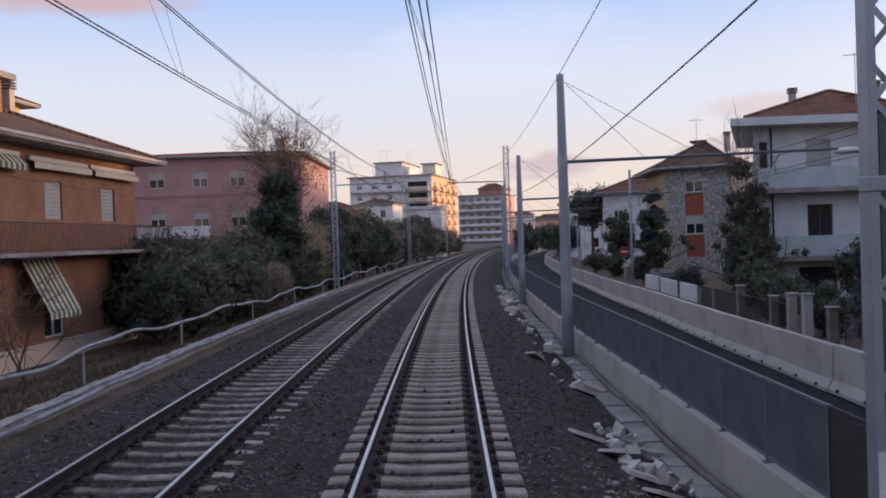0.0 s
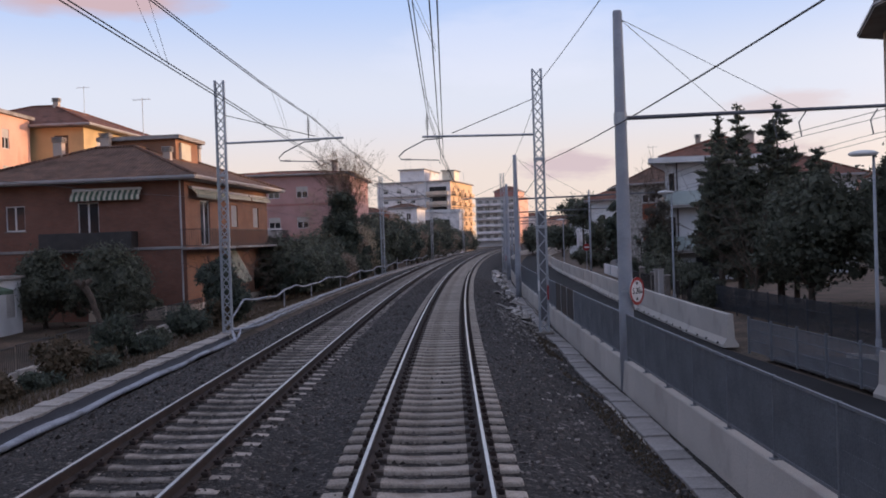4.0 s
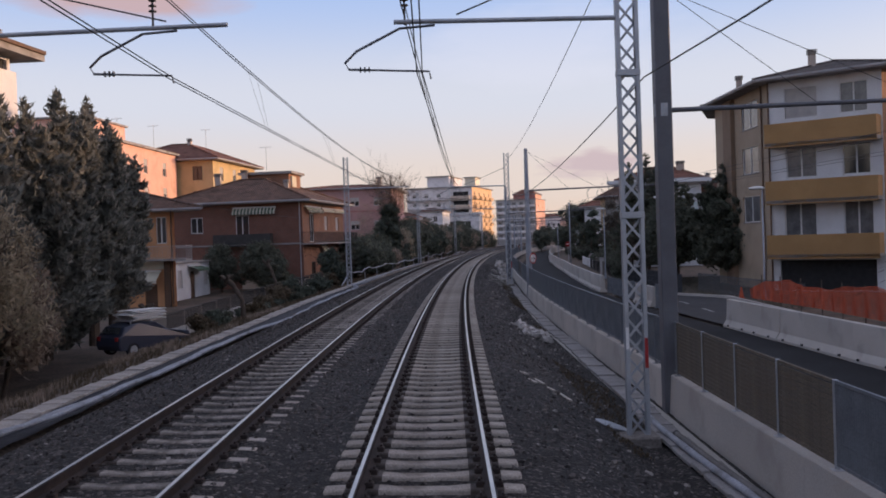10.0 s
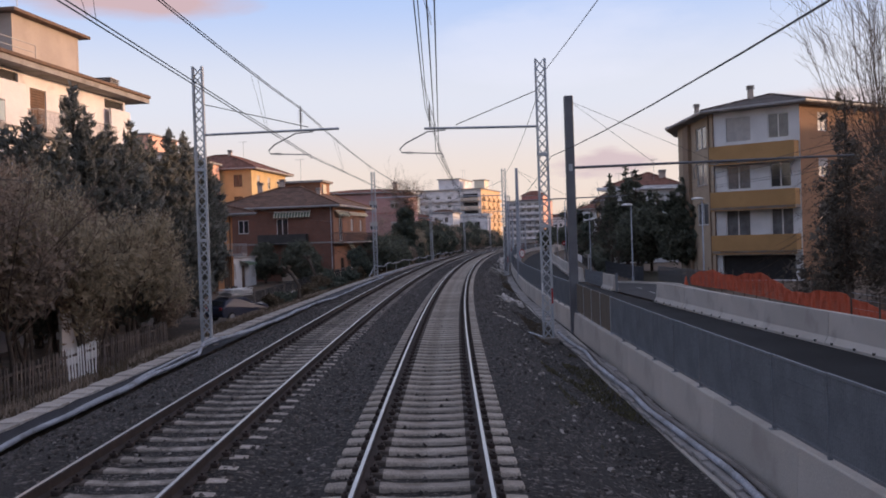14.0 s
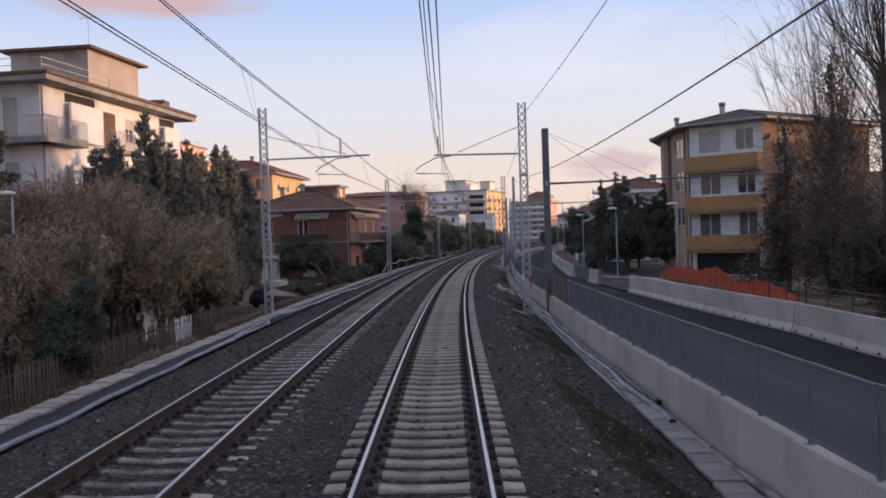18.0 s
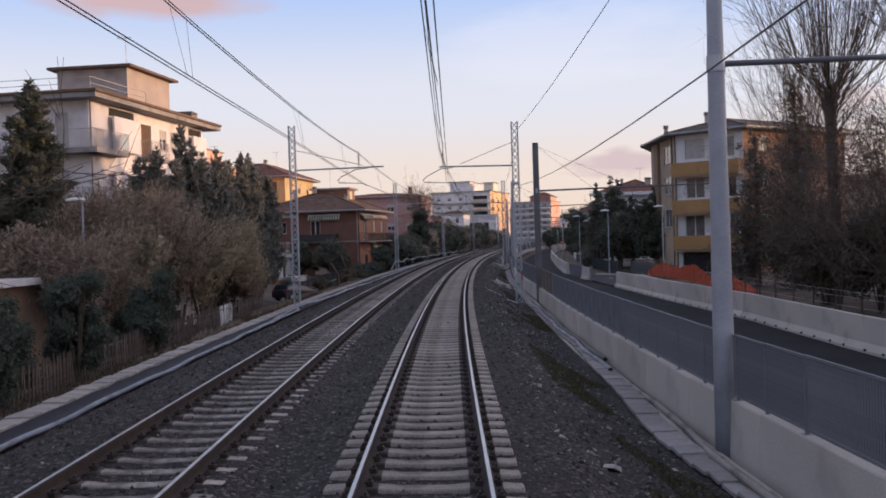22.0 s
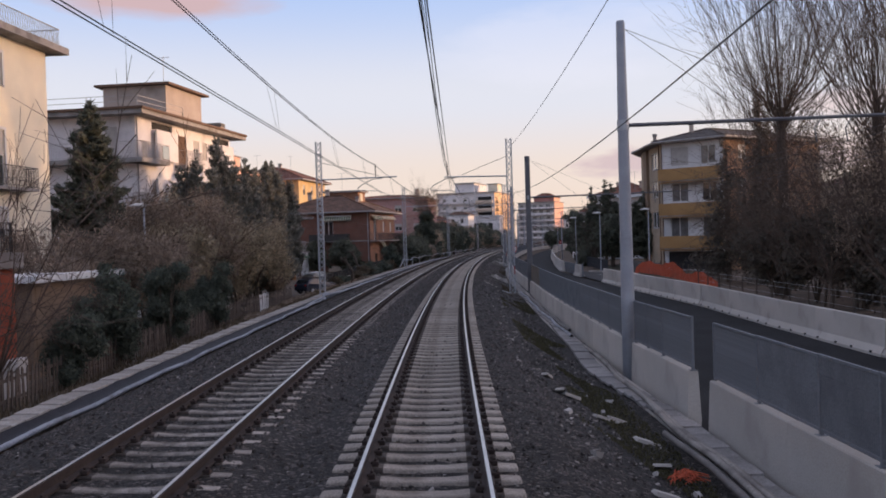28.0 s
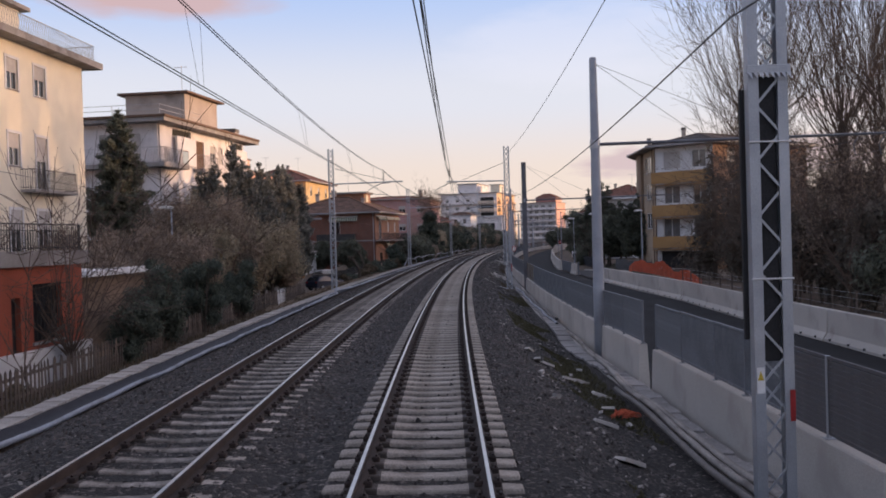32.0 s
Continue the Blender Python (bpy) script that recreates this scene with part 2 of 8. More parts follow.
def leaf_material(name, col, col2, rough=0.7, thin=0.0):
    """A colour for each leaf or stone; thin leaves let some light through."""
    mt = bpy.data.materials.new(name)
    mt.use_nodes = True
    nd, ln = mt.node_tree.nodes, mt.node_tree.links
    b = nd["Principled BSDF"]
    b.inputs["Roughness"].default_value = rough
    b.inputs["Specular IOR Level"].default_value = 0.25
    g = nd.new("ShaderNodeNewGeometry")
    r = nd.new("ShaderNodeValToRGB")
    r.color_ramp.elements[0].color, r.color_ramp.elements[1].color = (*col, 1), (*col2, 1)
    ln.new(g.outputs["Random Per Island"], r.inputs["Fac"])
    ln.new(r.outputs["Color"], b.inputs["Base Color"])
    if thin:
        t, m = nd.new("ShaderNodeBsdfTranslucent"), nd.new("ShaderNodeMixShader")
        m.inputs[0].default_value = thin
        ln.new(r.outputs["Color"], t.inputs["Color"])
        ln.new(b.outputs[0], m.inputs[1])
        ln.new(t.outputs[0], m.inputs[2])
        ln.new(m.outputs[0], nd["Material Output"].inputs["Surface"])
    return mt


def ballast_material(name, dark, mid, pale, cell=19.0):
    """Crushed stone: a tone for each stone, dark gaps and strong relief, with broader stains."""
    mt = bpy.data.materials.new(name)
    mt.use_nodes = True
    nd, ln = mt.node_tree.nodes, mt.node_tree.links
    b = nd["Principled BSDF"]
    b.inputs["Roughness"].default_value = 0.92
    tc = nd.new("ShaderNodeTexCoord")
    warp = nd.new("ShaderNodeTexNoise")
    warp.inputs["Scale"].default_value = 9.0
    add = nd.new("ShaderNodeVectorMath")
    add.operation = "MULTIPLY_ADD"
    add.inputs[1].default_value = (0.06, 0.06, 0.06)
    ln.new(tc.outputs["Object"], warp.inputs["Vector"])
    ln.new(warp.outputs["Color"], add.inputs[0])
    ln.new(tc.outputs["Object"], add.inputs[2])
    tone, edge = nd.new("ShaderNodeTexVoronoi"), nd.new("ShaderNodeTexVoronoi")
    edge.feature = "DISTANCE_TO_EDGE"
    for v in (tone, edge):
        v.inputs["Scale"].default_value = cell
        ln.new(add.outputs[0], v.inputs["Vector"])
    bw = nd.new("ShaderNodeSeparateColor")
    ln.new(tone.outputs["Color"], bw.inputs[0])
    ramp = nd.new("ShaderNodeValToRGB")
    ramp.color_ramp.elements[0].color, ramp.color_ramp.elements[1].color = (*dark, 1), (*pale, 1)
    e = ramp.color_ramp.elements.new(0.78)
    e.color = (*mid, 1)
    ln.new(bw.outputs[0], ramp.inputs["Fac"])
    gap = nd.new("ShaderNodeMapRange")
    gap.inputs["From Max"].default_value = 0.16
    gap.inputs["To Min"].default_value = 0.25
    ln.new(edge.outputs["Distance"], gap.inputs["Value"])
    mul = nd.new("ShaderNodeMix")
    mul.data_type, mul.blend_type = "RGBA", "MULTIPLY"
    mul.inputs[0].default_value = 1.0
    ln.new(ramp.outputs["Color"], mul.inputs[6])
    ln.new(gap.outputs[0], mul.inputs[7])
    st = nd.new("ShaderNodeTexNoise")
    st.inputs["Scale"].default_value, st.inputs["Detail"].default_value = 0.7, 4
    ln.new(tc.outputs["Object"], st.inputs["Vector"])
    sr = nd.new("ShaderNodeValToRGB")
    sr.color_ramp.elements[0].position, sr.color_ramp.elements[1].position = 0.35, 0.7
    sr.color_ramp.elements[0].color, sr.color_ramp.elements[1].color = (0.72, 0.66, 0.6, 1), (1.15, 1.12, 1.1, 1)
    ln.new(st.outputs["Fac"], sr.inputs["Fac"])
    m2 = nd.new("ShaderNodeMix")
    m2.data_type, m2.blend_type = "RGBA", "MULTIPLY"
    m2.inputs[0].default_value = 1.0
    ln.new(mul.outputs[2], m2.inputs[6])
    ln.new(sr.outputs["Color"], m2.inputs[7])
    ln.new(m2.outputs[2], b.inputs["Base Color"])
    bp = nd.new("ShaderNodeBump")
    bp.inputs["Strength"].default_value, bp.inputs["Distance"].default_value = 1.0, 0.05
    hh = nd.new("ShaderNodeMath")
    hh.operation = "ADD"
    ln.new(edge.outputs["Distance"], hh.inputs[0])
    ln.new(bw.outputs[1], hh.inputs[1])
    ln.new(hh.outputs[0], bp.inputs["Height"])
    ln.new(bp.outputs[0], b.inputs["Normal"])
    return mt


def tile_material(name, col, col2, pitch=0.22):
    """Roof tiles in rows: ridges of relief and a colour for each tile."""
    mt = material(name, col, 0.9, col2, 1.2, 14.0, 0.45, dirt=tuple(c * 0.45 for c in col), dirt_scale=0.9, dirt_at=0.52)
    nd, ln = mt.node_tree.nodes, mt.node_tree.links
    b = nd["Principled BSDF"]
    tc = nd.new("ShaderNodeTexCoord")
    w1, w2 = nd.new("ShaderNodeTexWave"), nd.new("ShaderNodeTexWave")
    w1.bands_direction, w2.bands_direction = "X", "Y"
    ad = nd.new("ShaderNodeMath")
    for w in (w1, w2):
        w.inputs["Scale"].default_value = 0.314 / pitch
        w.inputs["Distortion"].default_value = 0.6
        ln.new(tc.outputs["Object"], w.inputs["Vector"])
    ln.new(w1.outputs["Fac"], ad.inputs[0])
    ln.new(w2.outputs["Fac"], ad.inputs[1])
    bp = nd.new("ShaderNodeBump")
    bp.inputs["Strength"].default_value, bp.inputs["Distance"].default_value = 0.8, 0.05
    ln.new(ad.outputs[0], bp.inputs["Height"])
    ln.new(bp.outputs["Normal"], b.inputs["Normal"])
    return mt


def brick_material(name, col, col2, mortar):
    """Bricks too small to pick apart."""
    mt = bpy.data.materials.new(name)
    mt.use_nodes = True
    nd, ln = mt.node_tree.nodes, mt.node_tree.links
    b = nd["Principled BSDF"]
    b.inputs["Roughness"].default_value = 0.9
    tc = nd.new("ShaderNodeTexCoord")
    mp = nd.new("ShaderNodeMapping")
    mp.inputs["Rotation"].default_value = (radians(90), 0, 0)
    sp = nd.new("ShaderNodeSeparateXYZ")
    cb = nd.new("ShaderNodeCombineXYZ")
    ad = nd.new("ShaderNodeMath")
    ln.new(tc.outputs["Object"], sp.inputs[0])
    ln.new(sp.outputs["X"], ad.inputs[0])
    ln.new(sp.outputs["Y"], ad.inputs[1])
    ln.new(ad.outputs[0], cb.inputs["X"])
    ln.new(sp.outputs["Z"], cb.inputs["Y"])
    br = nd.new("ShaderNodeTexBrick")
    br.inputs["Scale"].default_value = 1.0
    br.inputs["Brick Width"].default_value, br.inputs["Row Height"].default_value = 0.26, 0.07
    br.inputs["Mortar Size"].default_value = 0.006
    for k, c in (("Color1", col), ("Color2", col2), ("Mortar", mortar)):
        br.inputs[k].default_value = (*c, 1)
    ln.new(cb.outputs[0], br.inputs["Vector"])
    ns = nd.new("ShaderNodeTexNoise")
    ns.inputs["Scale"].default_value = 0.8
    ns.inputs["Detail"].default_value = 5
    ln.new(tc.outputs["Object"], ns.inputs["Vector"])
    mr = nd.new("ShaderNodeMapRange")
    mr.inputs["To Min"].default_value, mr.inputs["To Max"].default_value = 0.6, 1.4
    ln.new(ns.outputs["Fac"], mr.inputs["Value"])
    mx = nd.new("ShaderNodeMix")
    mx.data_type, mx.blend_type = "RGBA", "MULTIPLY"
    mx.inputs[0].default_value = 1
    ln.new(br.outputs["Color"], mx.inputs[6])
    ln.new(mr.outputs["Result"], mx.inputs[7])
    ln.new(mx.outputs[2], b.inputs["Base Color"])
    return mt


CONCRETE = material("concrete", (0.45, 0.42, 0.385), 0.85, (0.385, 0.36, 0.33), 0.5, 40, 0.1, 0.25, 60, vary=0.08, dirt=(0.33, 0.3, 0.275), dirt_scale=0.9, dirt_at=0.58)
SLEEPER = material("sleeper_concrete", (0.37, 0.325, 0.28), 0.9, (0.25, 0.215, 0.185), 2.5, 45, 0.3, 0.4, 70, vary=0.2, dirt=(0.15, 0.125, 0.1), dirt_scale=2.0, dirt_at=0.57)
SLEEPER_OLD = material("old_sleeper_concrete", (0.34, 0.3, 0.265), 0.9, (0.23, 0.2, 0.178), 2.5, 45, 0.3, 0.4, 70, vary=0.3, dirt=(0.09, 0.078, 0.066), dirt_scale=2.2, dirt_at=0.5)
SLEEPER_STAINED = material("greasy_rail_seat", (0.075, 0.06, 0.052), 0.8, (0.045, 0.036, 0.032), 3.0, 45, 0.35, 0.4, 70, vary=0.3)
DUCT_GREY = material("grey_duct_concrete", (0.29, 0.275, 0.27), 0.9, (0.21, 0.2, 0.195), 1.5, 25, 0.2, 0.4, 40, vary=0.15, dirt=(0.13, 0.12, 0.11), dirt_scale=1.3, dirt_at=0.56)
BALLAST = ballast_material("ballast", (0.013, 0.0115, 0.011), (0.039, 0.034, 0.0325), (0.2, 0.178, 0.168))
STONES = leaf_material("ballast_stone", (0.018, 0.016, 0.015), (0.13, 0.115, 0.108), 0.9)
CHIP = leaf_material("stone_chips", (0.05, 0.044, 0.04), (0.34, 0.31, 0.285), 0.9)
DARK_SLAT = material("dark_slats", (0.05, 0.042, 0.038), 0.8, (0.035, 0.03, 0.027), 2, 30, 0.2)
PALE_RUBBLE = leaf_material("rubble", (0.3, 0.28, 0.26), (0.55, 0.52, 0.5), 0.9)
EARTH = material("earth", (0.125, 0.088, 0.066), 0.95, (0.06, 0.048, 0.034), 0.6, 9, 0.5, 0.8, 12)
ASPHALT = material("asphalt", (0.03, 0.03, 0.032), 0.9, (0.021, 0.021, 0.022), 0.4, 60, 0.3, 0.3, 80, spec=0.12)
STREET = material("worn_asphalt", (0.042, 0.041, 0.044), 0.9, (0.03, 0.029, 0.031), 0.4, 60, 0.3, 0.3, 80)
RUST = material("rail_side", (0.045, 0.031, 0.027), 0.85, (0.028, 0.02, 0.018), 3, 40, 0.3)
POLISHED = material("rail_head", (0.58, 0.54, 0.5), 0.3, (0.45, 0.42, 0.39), 2, 50, 0.1, metal=1.0)
GALV = material("galvanised_steel", (0.42, 0.44, 0.47), 0.5, (0.33, 0.35, 0.38), 2.0, 60, 0.12, metal=0.55)
POLE_GREY = material("grey_pole_paint", (0.33, 0.35, 0.39), 0.5, (0.26, 0.28, 0.32), 1.5, 40, 0.1, dirt=(0.2, 0.2, 0.21), dirt_scale=1.4, dirt_at=0.6)
POLE_DARK = material("dark_pole_paint", (0.13, 0.135, 0.15), 0.55, (0.1, 0.1, 0.115), 1.5, 40, 0.1)
FENCE_STEEL = material("fence_steel", (0.17, 0.185, 0.205), 0.6, (0.135, 0.147, 0.165), 2, 30, 0.12, metal=0.2)
LOUVRE_STEEL = material("louvre_steel", (0.095, 0.092, 0.098), 0.7, (0.07, 0.068, 0.072), 2, 30, 0.12)
DARK_MESH = material("dark_mesh_steel", (0.04, 0.045, 0.055), 0.7, (0.03, 0.034, 0.042), 2, 30, 0.15)
SLAT = material("weathered_slats", (0.14, 0.115, 0.085), 0.85, (0.09, 0.075, 0.06), 2, 30, 0.3)
WIRE = material("wire", (0.045, 0.045, 0.05), 0.6, None, 5, 30, 0.1)
INSULATOR = material("insulator", (0.06, 0.05, 0.05), 0.3)
PIPE = material("pale_corrugated_pipe", (0.34, 0.355, 0.4), 0.7, (0.22, 0.23, 0.25), 1.2, 20, 0.2, dirt=(0.16, 0.15, 0.15), dirt_scale=1.2, dirt_at=0.55)
PIPE_BEIGE = material("beige_pipe", (0.29, 0.265, 0.24), 0.75, (0.2, 0.18, 0.165), 1.2, 20, 0.2, dirt=(0.12, 0.105, 0.095), dirt_scale=1.2, dirt_at=0.55)
BATTEN = material("pale_batten_wood", (0.46, 0.42, 0.37), 0.85, (0.36, 0.33, 0.29), 3, 30, 0.2)
PIPE_DARK = material("dark_pipe", (0.16, 0.145, 0.135), 0.7, (0.1, 0.09, 0.085), 1.2, 20, 0.2)
RED_PAINT = material("red_paint", (0.4, 0.03, 0.03), 0.6)
YELLOW_PAINT = material("yellow_paint", (0.55, 0.4, 0.04), 0.6)
PALE_STEEL = material("grey_railing_steel", (0.1, 0.105, 0.115), 0.6, (0.07, 0.074, 0.08), 2, 40, 0.15)
SLAB_DARK = material("dirty_concrete", (0.2, 0.18, 0.165), 0.9, (0.13, 0.115, 0.105), 2, 20, 0.3)
MEMBRANE = material("black_membrane", (0.012, 0.011, 0.015), 0.75, (0.02, 0.018, 0.024), 2, 20, 0.3, 0.4, 15)
OLD_SLAB = material("old_duct_concrete", (0.37, 0.335, 0.305), 0.9, (0.26, 0.235, 0.212), 1.5, 25, 0.25, 0.4, 40, vary=0.15, dirt=(0.15, 0.135, 0.12), dirt_scale=1.5, dirt_at=0.58)
CURTAINED = material("curtained_glass", (0.16, 0.16, 0.165), 0.15, (0.1, 0.1, 0.105), 1.5, 6, 0.2, spec=0.6)
OLD_PAINT = material("faded_road_paint", (0.3, 0.3, 0.3), 0.8, (0.16, 0.16, 0.16), 3, 30, 0.4)
WHITE_PAINT = material("white_paint", (0.72, 0.72, 0.72), 0.6, (0.6, 0.6, 0.6), 2, 30, 0.06)
BLACK = material("black_rubber_and_shade", (0.02, 0.02, 0.022), 0.7)
GLASS = material("dark_window_glass", (0.02, 0.023, 0.027), 0.06, (0.03, 0.033, 0.037), 0.5, 3, 0.1, spec=0.8)
BARK = material("bark", (0.1, 0.078, 0.062), 0.95, (0.06, 0.046, 0.037), 3, 30, 0.4, 0.8, 20)
TWIG = material("twigs", (0.13, 0.095, 0.075), 0.95, (0.085, 0.062, 0.05), 3, 30, 0.3)
CONIFER = leaf_material("conifer_needles", (0.115, 0.12, 0.108), (0.27, 0.27, 0.24), thin=0.45)
BROWN_CONIFER = leaf_material("shaggy_conifer_needles", (0.065, 0.06, 0.052), (0.16, 0.142, 0.118), thin=0.4)
EVERGREEN = leaf_material("evergreen_leaves", (0.065, 0.072, 0.058), (0.165, 0.178, 0.138), thin=0.4)
IVY = leaf_material("ivy_leaves", (0.05, 0.062, 0.052), (0.13, 0.15, 0.118), thin=0.4)
OLIVE_BUSH = leaf_material("dry_bush_leaves", (0.25, 0.21, 0.15), (0.48, 0.41, 0.3), thin=0.45)
BROWN_LEAF = leaf_material("brown_leaves", (0.19, 0.15, 0.12), (0.4, 0.32, 0.255), thin=0.45)
MOSS = leaf_material("moss_and_weeds", (0.05, 0.048, 0.026), (0.15, 0.135, 0.075), thin=0.3)
GRASS = leaf_material("rough_grass", (0.055, 0.048, 0.03), (0.17, 0.125, 0.085), thin=0.3)

# ---- ground, trackbed, roads ----
WALL_L = [(-160, 5.6), (-115, 5.5), (-94, 5.42), (-87, 5.36), (-80, 5.17), (-58, 5.08), (-43, 5.06), (-29, 4.8), (-15, 4.6), (20, 4.45), (28, 4.35), (60, 4.2), (110, 4.1), (160, 4.7), (240, 9.0), (330, 16.0)]
BARRIER_L = [(-160, 15.6), (-75, 15.0), (-50, 14.7), (-33, 13.5), (-23, 12.8), (-9, 11.7), (8, 10.5), (25, 10.5), (50, 10.6), (100, 9.9), (150, 9.6), (240, 13.0), (330, 20.0)]
ROAD_Z, LEFT_Z = -1.85, -1.75


def rough(x, y, k=0.35, a=0.05):
    return a * noise.noise(Vector((x * k, y * k, 0.3))) + a * 0.5 * noise.noise(Vector((x * k * 3, y * k * 3, 5.1)))


def left_ground(s, l):
    """Height of the falling ground on the left of the line."""
    a = line([(-87, -1.8), (-67, -1.6), (-31, -1.55), (-10, -1.65), (10, -1.7), (30, -1.6)], s)
    b = line([(-87, -2.4), (-67, -2.6), (-31, -3.1), (-10, -2.7), (10, -2.2), (30, -1.8)], s)
    return float(np.interp(l, [-17, -12.4, -9.4, -8.6], [b, a, -1.0, -1.0]))


def build_ground():
    prof = [(-900, -3.0), (-300, -2.2), (-120, -1.9), (-60, -1.85), (-40, -1.8), (-30, -1.8), (-22, -1.78), (-17, -1.75), (-14, -1.6), (-12, -1.4), (-10.5, -1.15), (-9.4, -0.98), (-8.6, -1.0), (-7.5, -1.35),
            (3.4, -1.5), (4.4, -1.3), (5.3, -1.38), (5.7, -1.95), (9, -1.97), (14, -1.95), (22, -1.9), (40, -1.9), (120, -2.0), (300, -2.3), (900, -3.0)]
    ss = [-600, -400, -250] + list(np.arange(-180, 260, 2.0)) + [270, 290, 320, 360, 420, 500, 650, 900, 1400]
    g = Mesh().sweep(prof, ss)
    n = len(prof)
    for i, s in enumerate(ss):
        for k, (l, z) in enumerate(prof):
            x, y, z = g.v[i * n + k]
            if -300 < l < -9:
                z = min(z, left_ground(s, l)) if l > -60 else z - 0.9
            g.v[i * n + k] = (x, y, z + (rough(x, y) if abs(y) < 260 else 0))
    tagged(part("ground", g, EARTH, smooth=True), "rough dark earth beside the railway", "ground", kind="structure")
    tb = Mesh()
    prof = [(-8.0, -1.3), (-7.6, -1.0), (-6.6, -0.62), (-5.35, -0.24), (-4.9, -0.165), (-4.48, -0.165), (-4.25, -0.222), (-3.56, -0.236), (-2.9, -0.222), (-2.58, -0.195), (-2.3, -0.21), (-1.78, -0.3), (-1.24, -0.24), (0, -0.255), (1.24, -0.24), (1.9, -0.33), (2.8, -0.72), (3.6, -1.1), (3.9, -1.17), (5.0, -1.19)]
    prof = [(l, z - CANT * max(-6, min(2.5, l))) for l, z in prof]
    fine = []
    for (l0, z0), (l1, z1) in zip(prof[:-1], prof[1:]):
        k = max(1, int((l1 - l0) / 0.22))
        fine += [(l0 + (l1 - l0) * i / k, z0 + (z1 - z0) * i / k) for i in range(k)]
    fine.append(prof[-1])
    tb.sweep(fine, list(np.arange(-118, 60, 0.35)) + list(np.arange(60, 330, 2.0)))
    tb.v = [(x, y, z + rough(x, y, 2.2, 0.018)) for x, y, z in tb.v]
    tagged(part("trackbed", tb, BALLAST, smooth=True, fix=False), "dark crushed stone ballast under both tracks", "ballast", kind="structure")
    rd = Mesh()
    ss = list(np.arange(-170, 331, 3.0))
    for a, b in zip(ss[:-1], ss[1:]):
        v = [at(s, l, ROAD_Z) for s, l in ((a, line(WALL_L, a) + 0.3), (a, line(BARRIER_L, a) - 0.05), (b, line(BARRIER_L, b) - 0.05), (b, line(WALL_L, b) + 0.3))]
        rd.add(v, [(0, 1, 2, 3)])
    tagged(part("road", rd, ASPHALT), "new black asphalt of a reserved bus lane", "road", kind="structure")
    st = Mesh()
    edge = [(-34, 17.6), (-3, 17.6), (1, 15.2), (4, 13.0)]
    for a, b in zip(np.arange(-34, 3, 2.0), np.arange(-32, 5, 2.0)):
        st.add([at(s, l, ROAD_Z + 0.03) for s, l in ((a, line(BARRIER_L, a) + 0.3), (a, line(edge, a)), (b, line(edge, b)), (b, line(BARRIER_L, b) + 0.3))], [(0, 1, 2, 3)])
    tagged(part("road", st, STREET), "worn grey asphalt of a side street", "road", kind="structure")
    kb = Mesh()
    ss = np.arange(-34, 3.6, 0.6)
    for a, b in zip(ss[:-1], ss[1:]):
        kb.bar(at(a, line(edge, a) + 0.09, ROAD_Z + 0.08), at(b - 0.01, line(edge, b - 0.01) + 0.09, ROAD_Z + 0.08), 0.18, 0.22)
    tagged(part("kerb", kb, CONCRETE), "pale concrete kerb along the side street", "kerb", kind="structure")
    mk = Mesh()
    for s, l in ((-7, 14.2), (-13, 14.2)):
        mk.box(-0.08, 0, 0, 0.08, 2.5, 0.006, 0, along(s, l, ROAD_Z + 0.034))
    tagged(part("road_marking", mk, OLD_PAINT), "faded white line on the side street", "road marking", kind="structure")


build_ground()

# ---- tracks ----
RAIL = [(-0.075, -0.172), (-0.075, -0.155), (-0.012, -0.13), (-0.012, -0.045), (-0.036, -0.034), (-0.036, -0.009), (-0.022, 0.0), (0.022, 0.0), (0.036, -0.009), (0.036, -0.034), (0.012, -0.045), (0.012, -0.13), (0.075, -0.155), (0.075, -0.172)]


def sleeper_mesh(deep, mats):
    """A concrete sleeper, dark with rust and grease about the rail seats; deep: its half width."""
    m = Mesh()
    sec = [(-1.17, 0.9, -0.21), (-1.15, 0.96, -0.196), (-0.92, 1.0, -0.185), (-0.53, 0.97, -0.185), (-0.28, 0.85, -0.203), (0.28, 0.85, -0.203), (0.53, 0.97, -0.185), (0.92, 1.0, -0.185), (1.15, 0.96, -0.196), (1.17, 0.9, -0.21)]
    n = len(sec)
    for x, k, z in sec:
        w = deep * k
        m.v += [(x, -w - 0.02, -0.36), (x, -w, z - 0.016), (x, -w + 0.016, z), (x, w - 0.016, z), (x, w, z - 0.016), (x, w + 0.02, -0.36)]
    for i in range(n - 1):
        m.f += [(i * 6 + k, i * 6 + k + 1, i * 6 + k + 7, i * 6 + k + 6) for k in range(5)]
        m.m += [1 if i in (2, 6) else 0] * 5
    m.f += [tuple(range(6)), tuple(range(6 * n - 6, 6 * n))]
    m.m += [0, 0]
    return m.data("sleeper", mats)


def fastening_mesh(m, pm):
    for side in (-1, 1):
        m.box(side * 0.11 - 0.05, -0.06, -0.186, side * 0.11 + 0.05, 0.06, -0.12, 0.012, pm)
        m.tube([pm @ Vector((side * 0.12, -0.05, -0.1)), pm @ Vector((side * 0.12, 0.05, -0.1))], 0.018, 5)


